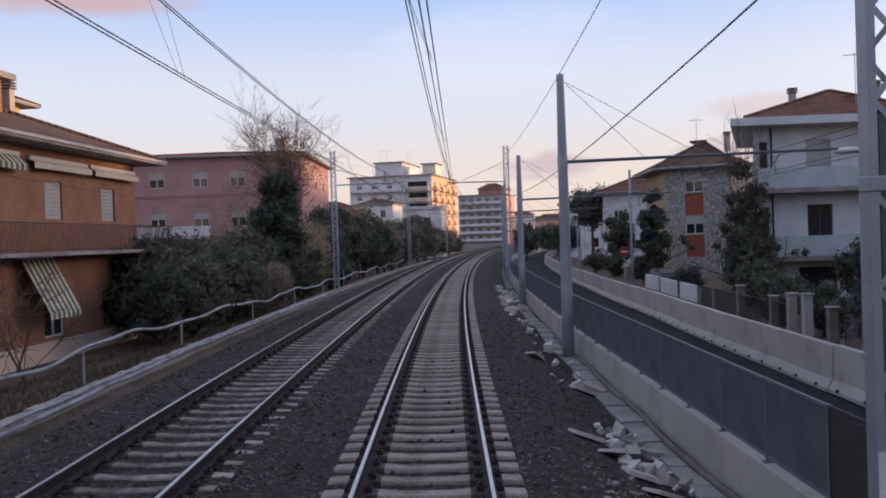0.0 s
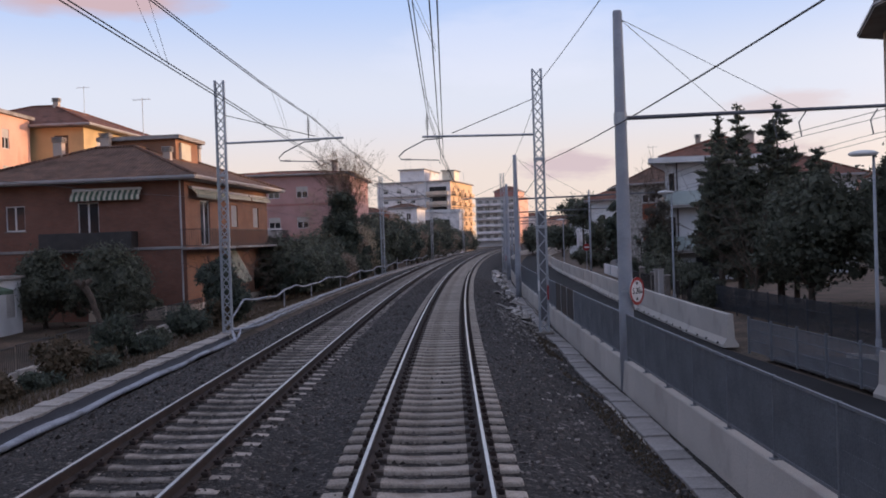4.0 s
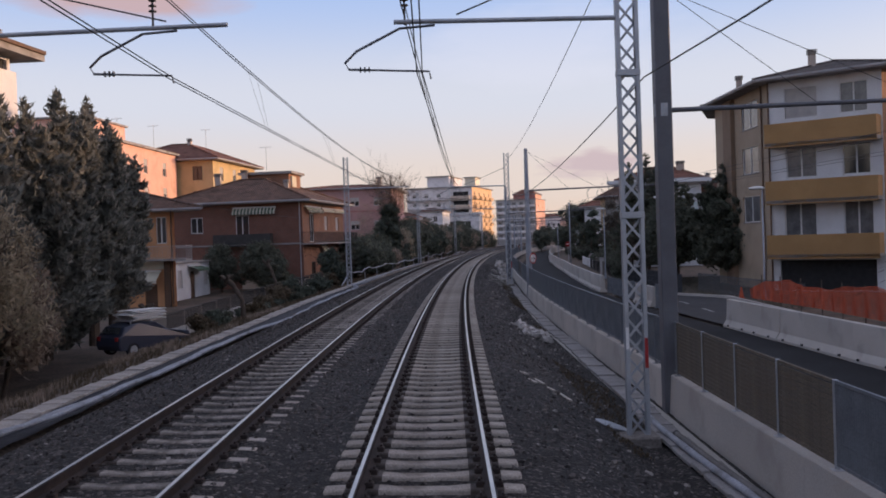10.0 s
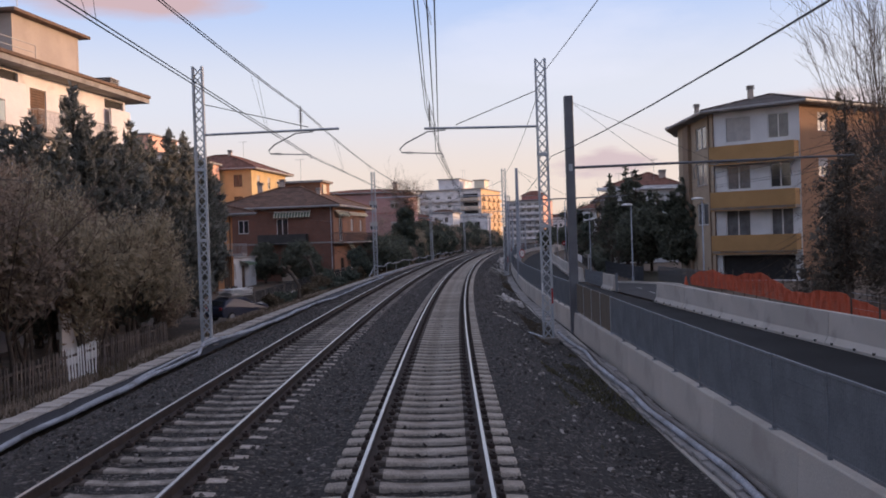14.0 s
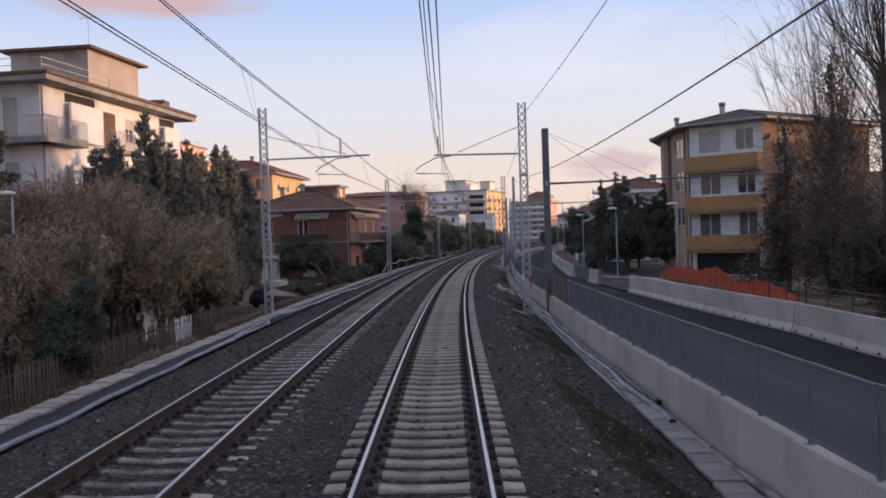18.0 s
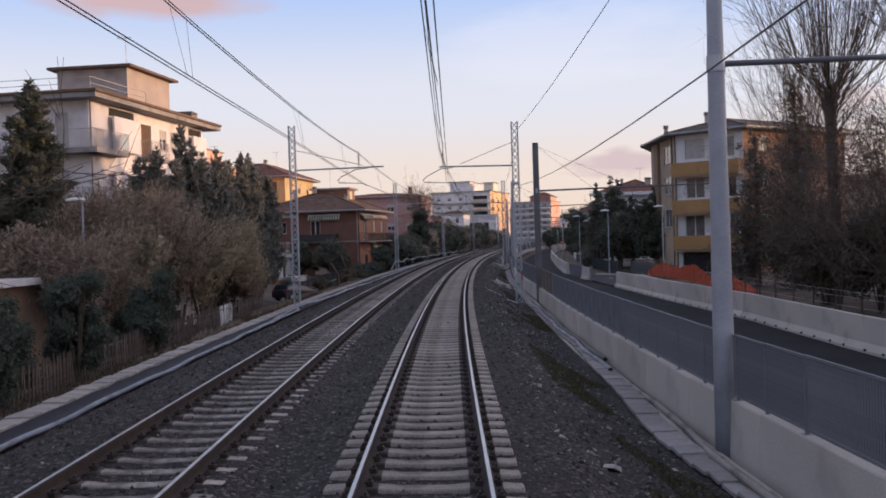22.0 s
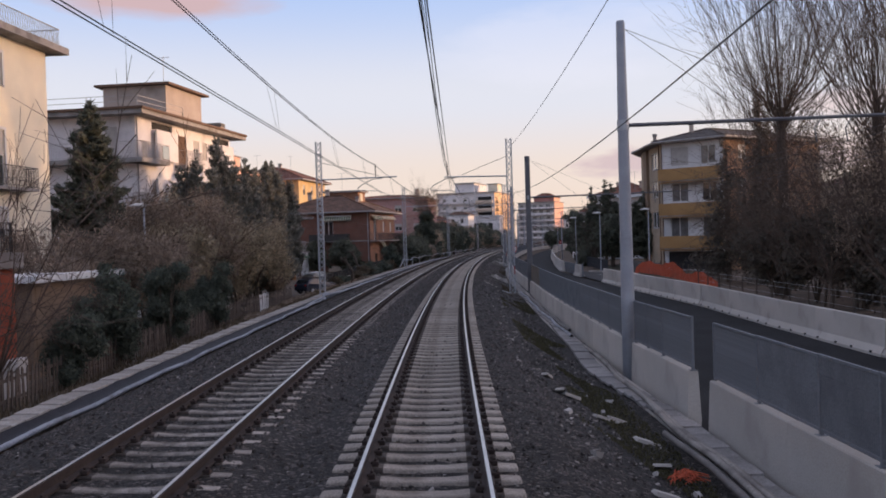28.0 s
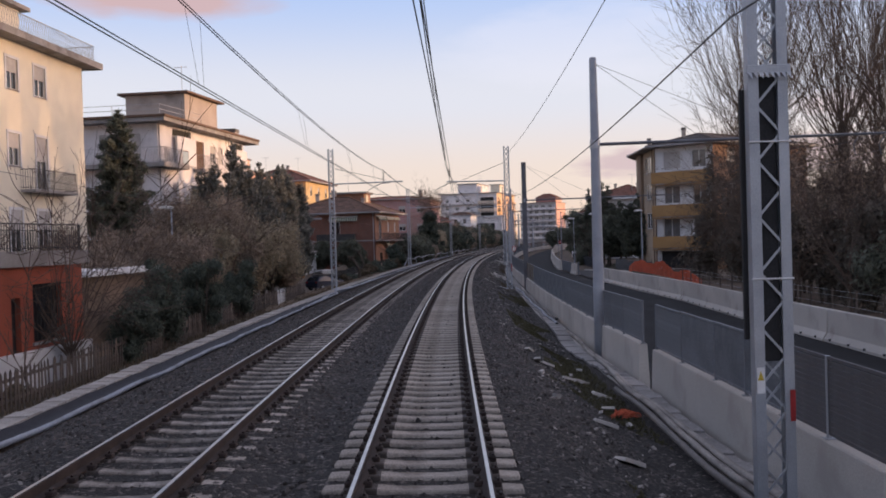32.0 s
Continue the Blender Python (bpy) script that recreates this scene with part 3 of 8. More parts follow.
def build_track(l0, label, first, shift, deep, mats):
    """One line of rails: two rails, sleepers and their fastenings."""
    tr = thing("railway_track", label, "railway track", group="tracks")
    zc = -CANT * l0
    tilt = pose(0, 0, 0, 0, math.degrees(CANT), 0)
    for side in (-0.7525, 0.7525):
        m = Mesh()
        c, sn = math.cos(CANT), math.sin(CANT)
        prof = [(l0 + (side + x) * c + z * sn * 0, zc - (side + x) * sn + z) for x, z in RAIL]
        m.sweep(prof, list(np.arange(-122, 340, 1.5)), closed=True)
        n = len(RAIL)
        m.m = [1 if i % n == 6 and i < n * 307 else 0 for i in range(len(m.f))]
        part("rail", m, [RUST, POLISHED], tr, "steel rail with a shiny worn head")
    data = sleeper_mesh(deep, mats)
    ss = np.arange(-118 + shift, 330, 0.6)
    rest, clips = Mesh(), Mesh()
    base_v = [tuple(v.co) for v in data.vertices]
    base_f = [tuple(p.vertices) for p in data.polygons]
    base_m = [p.material_index for p in data.polygons]
    for i, s in enumerate(ss):
        wob = math.sin(i * 12.9) * 0.4
        pm = along(s, l0, zc, wob) @ tilt
        if i < first:
            part("sleeper", data, None, tr, m=pm)
        else:
            rest.add([pm @ Vector(v) for v in base_v], base_f)
            rest.m[-len(base_m):] = base_m
        if s < 60:
            for side in (-0.7525, 0.7525):
                fastening_mesh(clips, pm @ pose(side, 0, 0))
    tagged(part("distant_sleeper", rest, mats, tr, fix=False), kind="stuff")
    tagged(part("rail_fastening", clips, RUST, tr, fix=False), kind="stuff")


build_track(0.0, "railway track with shiny rails on concrete sleepers", 298, 0.0, 0.135, [SLEEPER, SLEEPER_STAINED])
build_track(-3.555, "second railway track with rusty rails on concrete sleepers", 298, 0.27, 0.1, [SLEEPER_OLD, SLEEPER_STAINED])


def scatter(name, label, cat, mat, n, place, size, seed, flat=0.7, parent=None, block=False):
    """Many loose stones as one object."""
    rng = np.random.default_rng(seed)
    ico = np.array([(0, 0, 1), (0.9, 0, 0.1), (0, 0.9, -0.1), (-0.9, 0.1, 0.1), (0, -0.9, 0), (0.1, 0, -1)], float)
    fc = np.array([(0, 1, 2), (0, 2, 3), (0, 3, 4), (0, 4, 1), (5, 2, 1), (5, 3, 2), (5, 4, 3), (5, 1, 4)])
    if block:
        ico = np.array([(x, y, z) for z in (-0.7, 0.7) for x, y in ((-1, -0.7), (1, -0.8), (0.9, 0.7), (-0.8, 0.8))], float)
        fc = np.array([(0, 2, 1), (0, 3, 2), (4, 5, 6), (4, 6, 7), (0, 1, 5), (0, 5, 4), (1, 2, 6), (1, 6, 5), (2, 3, 7), (2, 7, 6), (3, 0, 4), (3, 4, 7)])
    P = place(rng, n)
    n, k = len(P), len(ico)
    sz = size[0] + (size[1] - size[0]) * rng.random(n) ** 2
    V = np.repeat(ico[None], n, 0) * (1 + 0.45 * rng.standard_normal((n, k, 1)).clip(-1, 1) * (0.6 if block else 1))
    V *= sz[:, None, None] * (0.7 + 0.6 * rng.random((n, 1, 3)))
    V[:, :, 2] *= flat
    if block:
        t = (rng.random(n) - 0.5) * 1.6
        c, s = np.cos(t)[:, None], np.sin(t)[:, None]
        V = np.stack([V[:, :, 0] * c - V[:, :, 2] * s, V[:, :, 1], V[:, :, 0] * s + V[:, :, 2] * c], -1)
    a = rng.random(n) * 6.283
    c, s = np.cos(a)[:, None], np.sin(a)[:, None]
    V = np.stack([V[:, :, 0] * c - V[:, :, 1] * s, V[:, :, 0] * s + V[:, :, 1] * c, V[:, :, 2]], -1) + P[:, None, :]
    F = (fc[None] + (np.arange(n) * k)[:, None, None]).reshape(-1, 3)
    me = bpy.data.meshes.new(name)
    me.vertices.add(n * k)
    me.vertices.foreach_set("co", V.reshape(-1))
    me.loops.add(len(F) * 3)
    me.loops.foreach_set("vertex_index", F.reshape(-1))
    me.polygons.add(len(F))
    me.polygons.foreach_set("loop_start", np.arange(0, len(F) * 3, 3))
    me.update(calc_edges=True)
    me.shade_flat()
    me.materials.append(mat)
    return tagged(part(name, me, None, parent), label, cat, kind="stuff")


def on_line(s, l, z):
    a = np.interp(s, GS, _th)
    return np.stack([np.interp(s, GS, _cx) + l * np.cos(a), np.interp(s, GS, _cy) - l * np.sin(a), z], -1)


BED = [(-7.6, -1.0), (-6.6, -0.62), (-5.35, -0.24), (-4.9, -0.165), (-4.48, -0.165), (-4.25, -0.222), (-3.56, -0.236), (-2.9, -0.222), (-2.58, -0.195), (-2.3, -0.21), (-1.78, -0.3), (-1.24, -0.24), (0, -0.255), (1.24, -0.24), (1.9, -0.33), (2.8, -0.72), (3.6, -1.1), (3.9, -1.17), (5.0, -1.19)]


def bed_place(rng, n):
    s, l = -112 + 150 * rng.random(n) ** 1.15, -7.4 + 11.4 * rng.random(n)
    z = np.interp(l, [b[0] for b in BED], [b[1] for b in BED]) - CANT * l.clip(-6, 2.5)
    return on_line(s, l, z + 0.005)


scatter("ballast_stones", "loose grey ballast stones", "gravel", STONES, 60000, bed_place, (0.02, 0.055), 3)

# ---- wall and fence beside the bus lane ----
def wall_z(s):
    return line([(-120, -0.2), (-95, -0.22), (-85, -0.27), (-68, -0.36), (-50, -0.4), (-20, -0.45), (30, -0.48), (120, -0.5), (330, -0.5)], s)


def barrier_block(length, h, foot=0.32, top=0.12, step=0.28):
    """A precast barrier with a widened foot, along y, its face towards -x; the crown is h above its base."""
    m = Mesh()
    prof = [(-foot, 0), (-foot, 0.1), (-top - 0.05, step), (-top, h - 0.02), (-top + 0.02, h), (top - 0.02, h), (top, h - 0.02), (top + 0.05, step), (foot, 0.1), (foot, 0)]
    n = len(prof)
    for y in (0.012, length - 0.012):
        m.v += [(x, y, z) for x, z in prof]
    m.f += [(k, (k + 1) % n, n + (k + 1) % n, n + k) for k in range(n)] + [tuple(range(n)), tuple(range(n, 2 * n))[::-1]]
    m.m += [0] * (n + 2)
    return m


def build_wall():
    wall = tagged(thing("wall_busway", "low pale precast concrete wall carrying a steel fence", "wall", kind="structure"), kind="structure")
    L = 4.0
    shapes = {}
    for s in [-88.4 - L * k for k in range(1, 11)] + list(np.arange(-86.9, 330, L)):
        h = round(wall_z(s) + 1.5, 2)
        if h not in shapes:
            shapes[h] = barrier_block(L, h, 0.14, 0.1, 0.2).data("wall_block", [CONCRETE])
        a, b = Vector(at(s, line(WALL_L, s) + 0.1, -1.5)), Vector(at(s + L, line(WALL_L, s + L) + 0.1, -1.5))
        ang = math.degrees(math.atan2(-(b.x - a.x), b.y - a.y))
        part("wall_block", shapes[h], None, wall, m=pose(*a, 0, 0, ang))


def panel_frame():
    """The welded frame of a 2 m fence panel along y, one ring."""
    ring = [(0.03, 0.06), (1.97, 0.06), (1.97, 1.14), (0.03, 1.14), (0.045, 0.1), (1.955, 0.1), (1.955, 1.1), (0.045, 1.1)]
    f = []
    for k in range(4):
        j = (k + 1) % 4
        f += [(k, j, 4 + j, 4 + k), (8 + k, 12 + k, 12 + j, 8 + j), (k, 8 + k, 8 + j, j), (4 + k, 4 + j, 12 + j, 12 + k)]
    return Mesh().add([(x, y, z) for x in (-0.02, 0.02) for y, z in ring], f)


BAR_Y = list(np.arange(0.06, 1.96, 0.062))
SLAT_Z = list(np.arange(0.11, 1.08, 0.075))


def post_mesh():
    m = Mesh()
    m.box(-0.03, -0.03, 0, 0.03, 0.03, 1.15, 0.006)
    m.box(-0.075, -0.07, 0, 0.075, 0.07, 0.015, 0.004)
    return m


def build_fence():
    frames = {k: panel_frame().data("fence_panel", [k]) for k in (FENCE_STEEL, SLAT, DARK_SLAT, LOUVRE_STEEL)}
    bar = Mesh().box(-0.014, -0.004, 0.08, 0.014, 0.004, 1.12).data("bar", [FENCE_STEEL])
    tie = Mesh().box(-0.003, 0.04, -0.004, 0.003, 1.96, 0.004).data("tie_wire", [FENCE_STEEL])
    slat = {k: Mesh().box(-0.012, 0.04, 0, 0.012, 1.96, 0.066, 0.004).data("slat", [k]) for k in (SLAT, DARK_SLAT, LOUVRE_STEEL)}
    m = Mesh()
    for y in BAR_Y:
        m.box(-0.014, y - 0.004, 0.08, 0.014, y + 0.004, 1.12)
    for z in (0.35, 0.6, 0.85):
        m.box(-0.003, 0.04, z - 0.004, 0.003, 1.96, z + 0.004)
    infill = m.data("bar_infill", [FENCE_STEEL])
    louvre = thing("fence", "grey louvred steel fence panels between pale posts on the wall", "fence")
    post, pale = post_mesh().data("fence_post", [FENCE_STEEL]), post_mesh().data("fence_post", [GALV])
    fence = thing("fence", "grey steel fence of upright bars on the concrete wall", "fence")
    brown = thing("fence", "brown slatted fence panels between pale steel posts on the wall", "fence")
    posts = [-98.65 - 2 * k for k in range(14, -1, -1)] + [-97.0, -95.2, -93.4, -90.9, -88.45, None, -86.85, -84.45, -82.95, -81.6] + list(np.arange(-79.7, 114, 2.0))
    for s, e in zip(posts[:-1], posts[1:]):
        if s is None:
            continue
        slatted = s < -98 or -52 < s < -45 or 3 < s < 10
        stop = e is None
        a = Vector(at(s, line(WALL_L, s) + 0.1, wall_z(s)))
        e = s + 0.5 if stop else e
        b = Vector(at(e, line(WALL_L, e) + 0.1, wall_z(e)))
        pm = pose(*a, 0, 0, math.degrees(math.atan2(-(b.x - a.x), b.y - a.y)))
        own = louvre if s < -98 else brown if slatted else fence
        part("fence_post", pale if slatted else post, None, own, m=pm)
        if not stop:
            mt = LOUVRE_STEEL if s < -98 else DARK_SLAT if slatted and s > 0 else SLAT if slatted else FENCE_STEEL
            panel = part("fence_panel", frames[mt], None, own, m=pm @ Matrix.Diagonal((1, (e - s) / 2, 1, 1)))
            if slatted:
                for z in SLAT_Z:
                    part("slat", slat[mt], None, panel, m=pose(0, 0, z))
            elif -93 < s < -72:
                for y in BAR_Y:
                    part("bar", bar, None, panel, m=pose(0, y, 0))
                for z in (0.35, 0.6, 0.85):
                    part("tie_wire", tie, None, panel, m=pose(0, 0, z))
            else:
                tagged(part("bar_infill", infill, None, panel), kind="stuff")


build_wall()
build_fence()


def jersey_mesh(length, h):
    """A free-standing barrier; black boxes along its foot stand for the shade in its lifting slots."""
    m = barrier_block(length, h, 0.3, 0.1, 0.34)
    n = max(2, int(length / 1.25))
    for k in range(n):
        y = (k + 0.5) * length / n + 0.12 * math.sin(k * 2.7)
        for side in (-1, 1):
            m.box(side * 0.275 - 0.045, y - 0.075, 0.07, side * 0.275 + 0.045, y + 0.075, 0.15, 0, mat=1)
    return m


def build_barriers():
    """Free-standing barriers on the far side of the bus lane, each one a thing."""
    far = jersey_mesh(6.0, 1.28).data("barrier_body", [CONCRETE, BLACK])
    cells = [(s, 6.0, far) for s in np.arange(-128.6, -26, 6.0)] + [(-8.2, 4.0, jersey_mesh(4.2, 1.22).data("barrier_body", [CONCRETE, BLACK]))] + [(s, 6.0, far) for s in np.arange(7.0, 325, 6.0)]
    for i, (s, L, data) in enumerate(cells):
        a, b = Vector(at(s, line(BARRIER_L, s) + 0.3, ROAD_Z)), Vector(at(s + L, line(BARRIER_L, s + L) + 0.3, ROAD_Z))
        ang = math.degrees(math.atan2(-(b.x - a.x), b.y - a.y)) + 0.5 * math.sin(i * 7.7)
        ob = part("concrete_barrier", data, None, None, m=pose(*a, 0, 0, ang))
        tagged(ob, "short white jersey barrier beside the bus lane" if L < 5 else "pale concrete jersey barrier beside the bus lane", "barrier", "barriers along the bus lane")
    g = thing("fence", "grey mesh fence closing a gap between concrete barriers", "fence")
    for s in (-4.8, -2.8, -0.8, 1.2, 3.2, 5.2):
        m = Mesh().box(-0.04, -0.04, 0, 0.04, 0.04, 1.35, 0.01)
        part("fence_post", m, FENCE_STEEL, g, m=along(s, line(BARRIER_L, s) + 0.3, ROAD_Z))
        if s < 5:
            m = Mesh()
            for y in np.arange(0.08, 1.95, 0.05):
                m.box(-0.006, y - 0.004, 0.12, 0.006, y + 0.004, 1.25)
            for z in (0.12, 0.5, 0.88, 1.25):
                m.box(-0.015, 0.04, z - 0.015, 0.015, 1.96, z + 0.015)
            part("fence_panel", m, FENCE_STEEL, g, m=along(s, line(BARRIER_L, s) + 0.3, ROAD_Z, 3.5))


build_barriers()


def verge():
    """Mesh fence, iron railing and short grass beyond the side street's corner."""
    gp = thing("gate_post", "square grey steel post at the end of a barrier", "post", along(-8.75, line(BARRIER_L, -8.75) + 0.3, ROAD_Z))
    part("shaft", Mesh().box(-0.09, -0.09, 0, 0.09, 0.09, 1.42, 0.012), FENCE_STEEL, gp)
    part("foot_plate", Mesh().box(-0.16, -0.16, 0, 0.16, 0.16, 0.02, 0.004), GALV, gp)
    g = thing("fence", "dark grey mesh fence panels before the gardens", "fence")
    lf = lambda s: line([(2.3, 15.8), (29.5, 14.7)], s)
    m = Mesh()
    for y in np.arange(0.05, 2.25, 0.045):
        m.box(-0.005, y - 0.004, 0.1, 0.005, y + 0.004, 1.38)
    for z in (0.1, 0.5, 0.95, 1.38):
        m.box(-0.012, 0.0, z - 0.012, 0.012, 2.28, z + 0.012)
    panel = m.data("fence_panel", [DARK_MESH])
    post = Mesh().box(-0.03, -0.03, -0.1, 0.03, 0.03, 1.45, 0.006).data("fence_post", [DARK_MESH])
    for s in np.arange(2.3, 28, 2.3):
        pm = along(s, lf(s), ROAD_Z, 2.4)
        tagged(part("fence_panel", panel, None, g, m=pm), kind="stuff")
        part("fence_post", post, None, g, m=pm)
    r = thing("iron_railing", "grey iron railing of upright bars on the grass verge", "railing")
    lr = lambda s: line([(-12, 19.5), (-3, 18.4), (5, 17.6)], s)
    bar = Mesh().box(-0.012, -0.012, 0, 0.012, 0.012, 1.3).data("railing_bar", [PALE_STEEL])
    for s in np.arange(-12, 5, 0.14):
        part("railing_bar", bar, None, r, m=along(s, lr(s), ROAD_Z + 0.06))
    for z in (0.2, 1.2):
        part("rail", Mesh().tube([at(s, lr(s), ROAD_Z + 0.06 + z) for s in (-12, -3, 5)], 0.02, 5), PALE_STEEL, r)


verge()

# ---- cable ducts and pipes ----
def build_ducts():
    for nm, lab, lf, z, w, s0, s1 in (("cable_duct", "cable duct with grey concrete cover slabs beside the wall", lambda s: line(WALL_L, s) - 0.46, -1.2, 0.5, -122, 48),
                                      ("cable_duct", "cable duct with pale concrete cover slabs beside the ballast", lambda s: -8.9, -0.9, 0.56, -122, 46)):
        duct = thing(nm, lab, "cable duct")
        data = Mesh().box(-w / 2, 0.008, 0, w / 2, 0.592, 0.07, 0.008).data("cover_slab", [DUCT_GREY if w < 0.51 else OLD_SLAB])
        i = 0
        rest = Mesh()
        for s in np.arange(s0, 150, 0.6):
            i += 1
            bend = 0.05 * math.sin(s * 0.55) - 0.32 * math.exp(-((s + 79.5) / 5.0) ** 2) - 0.2 * math.exp(-((s + 45) / 4) ** 2) if w < 0.51 else 0.05 * math.sin(s * 0.2)
            pm = along(s, lf(s) + bend, z + 0.018 * math.sin(i * 4.1) - CANT * 0, (1.5 if w < 0.51 else 0.5) * math.sin(i * 2.3)) @ pose(0, 0, 0, 0.8 * math.sin(i * 3.7), 1.6 * math.sin(i * 5.9), 0)
            if s < s1:
                part("cover_slab", data, None, duct, m=pm)
            else:
                rest.box(-w / 2, 0.008, 0, w / 2, 0.592, 0.07, 0, pm)
        tagged(part("distant_cover_slab", rest, DUCT_GREY if w < 0.51 else OLD_SLAB, duct), kind="stuff")
        side = Mesh().sweep([(-w / 2 - 0.03, z - 0.4), (-w / 2 - 0.03, z - 0.01), (w / 2 + 0.03, z - 0.01), (w / 2 + 0.03, z - 0.4)], list(np.arange(s0, 150, 1.0)), off=lambda s: (lf(s), 0))
        part("duct_body", side, CONCRETE, duct)


build_ducts()

mb = Mesh().sweep([(-8.58, -0.86), (-8.5, -0.965), (-8.2, -0.98), (-8.08, -0.95)], list(np.arange(-122, 8, 0.8)))
mb.v = [(x, y, z + 0.025 * math.sin(y * 3.1) * math.sin(x * 5)) for x, y, z in mb.v]
tagged(part("membrane", mb, MEMBRANE, smooth=True, fix=False), "dark plastic membrane lying beside the cable duct", "membrane", kind="structure")


def pipe(label, rows, r, mat, cat="pipe", name="plastic_pipe"):
    """A pipe lying along the line; rows of (s, l, z), with fine rings."""
    s0, s1 = rows[0][0], rows[-1][0]
    ss = np.arange(s0, s1, 0.25)
    pts = [at(s, np.interp(s, [q[0] for q in rows], [q[1] for q in rows]) + 0.04 * math.sin(s * 0.9 + r * 50), np.interp(s, [q[0] for q in rows], [q[2] for q in rows]) + 0.012 * math.sin(s * 1.7)) for s in ss]
    m = Mesh().tube(pts, [r * (1.06 if i % 2 else 0.96) for i in range(len(pts))], 8)
    ob = tagged(part(name, m, mat, smooth=True), label, cat)
    for a, b in ((pts[1], pts[0]), (pts[-2], pts[-1])):
        d = (Vector(b) - Vector(a)).normalized()
        # black plug paints the shade inside the pipe's mouth
        part("open_end", Mesh().tube([tuple(Vector(b) - d * 0.06), tuple(Vector(b) + d * 0.012)], r * 1.1, 10), BLACK, ob, "black plug standing for the shaded bore")


pipe("pale blue-grey corrugated cable pipe lying on the ballast slope", [(-122, -7.75, -0.83), (-95, -7.72, -0.8), (-90, -7.68, -0.8), (-70, -7.8, -0.84), (-50, -8.0, -0.84), (-47.5, -8.5, -0.76), (-46.5, -8.45, -0.72), (-44, -8.1, -0.8), (-39, -7.95, -0.83), (-35, -7.9, -0.83), (-31, -7.95, -0.83), (-27.5, -8.0, -0.83), (-21.6, -7.35, -0.8), (-14, -7.7, -0.82), (-7, -7.75, -0.82), (1, -7.8, -0.82), (5, -7.7, -0.82), (8, -8.5, -0.72), (11, -8.1, -0.78), (30, -8.5, -0.75), (62, -8.4, -0.75)], 0.06, PIPE)
pipe("second pale cable pipe beside the concrete duct", [(-60, -7.95, -0.85), (-48, -8.35, -0.78), (-44, -8.2, -0.76), (-39, -8.05, -0.83), (-30, -8.08, -0.83), (-26, -8.0, -0.83), (-20, -7.5, -0.81), (-10, -7.86, -0.82), (6, -7.85, -0.8), (9, -8.4, -0.76), (20, -8.7, -0.76), (40, -8.8, -0.76), (64, -8.6, -0.78)], 0.045, PIPE)
pipe("grey cable pipe lying along the foot of the wall", [(-100, 5.0, -1.1), (-93, 4.75, -1.08), (-86, 4.68, -1.06), (-78, 4.85, -1.14), (-74, 4.9, -1.18)], 0.065, PIPE_BEIGE)
pipe("second grey cable pipe along the foot of the wall", [(-101, 4.75, -1.1), (-94, 4.6, -1.06), (-88, 4.6, -1.05), (-84, 4.75, -1.1), (-82, 4.85, -1.15)], 0.06, PIPE_BEIGE)
pipe("brown cable pipe along the foot of the wall", [(-100, 4.5, -1.12), (-93, 4.38, -1.05), (-89, 4.3, -1.02)], 0.06, PIPE_DARK)
pipe("brown cable pipe lying on the duct covers", [(-70, 4.9, -1.1), (-64, 4.75, -1.08), (-58, 4.6, -1.06), (-52, 4.62, -1.05), (-46, 4.5, -1.08)], 0.06, PIPE_DARK)
pipe("pale cable pipe lying on the duct covers", [(-72, 4.7, -1.12), (-66, 4.6, -1.07), (-58, 4.45, -1.06), (-50, 4.45, -1.06), (-44, 4.3, -1.1)], 0.06, PIPE)
pipe("dark cable pipe along the foot of the wall", [(10, 4.25, -1.08), (16, 4.2, -1.1), (24, 4.2, -1.1), (34, 4.0, -1.1)], 0.06, PIPE_DARK)


def rubble(s0, s1, l0, l1, n, size, seed, label):
    def place(rng, k):
        s, l = s0 + (s1 - s0) * rng.random(k), l0 + (l1 - l0) * rng.random(k)
        z = np.interp(l, [b[0] for b in BED], [b[1] for b in BED]) - CANT * l.clip(-6, 2.5)
        hump = np.exp(-(((s - (s0 + s1) / 2) / (s1 - s0) * 2.6) ** 2 + ((l - (l0 + l1) / 2) / (l1 - l0) * 2.6) ** 2))
        return on_line(s, l, z + size[1] * (0.35 + 1.3 * hump * rng.random(k)))
    return scatter("rubble_heap", label, "rubble", PALE_RUBBLE, n, place, size, seed, 0.65, None, True)


rubble(13.2, 16.6, 2.9, 3.8, 46, (0.05, 0.17), 11, "heap of broken pale concrete beside the ballast")
rubble(-31.2, -27.4, 2.8, 3.75, 70, (0.05, 0.17), 12, "heap of broken pale concrete blocks on the ballast slope")
rubble(21, 30, 2.7, 3.8, 22, (0.05, 0.22), 13, "loose pale concrete rubble beside the ballast")
rubble(32, 62, 2.6, 3.6, 50, (0.06, 0.24), 14, "strewn pale rubble and slabs beside the ballast")
rubble(-93, -84, 2.2, 4.0, 9, (0.03, 0.09), 16, "scattered pale chips on the ballast slope")


def chips(label, s0, s1, l0, l1, n, size, seed, mat):
    def place(rng, k):
        s, l = s0 + (s1 - s0) * rng.random(k), l0 + (l1 - l0) * rng.random(k)
        z = np.interp(l, [b[0] for b in BED], [b[1] for b in BED]) - CANT * l.clip(-6, 2.5)
        return on_line(s, l, z + 0.01)
    return scatter("stone_chip", label, "rubble", mat, n, place, size, seed, 0.6, None, True)


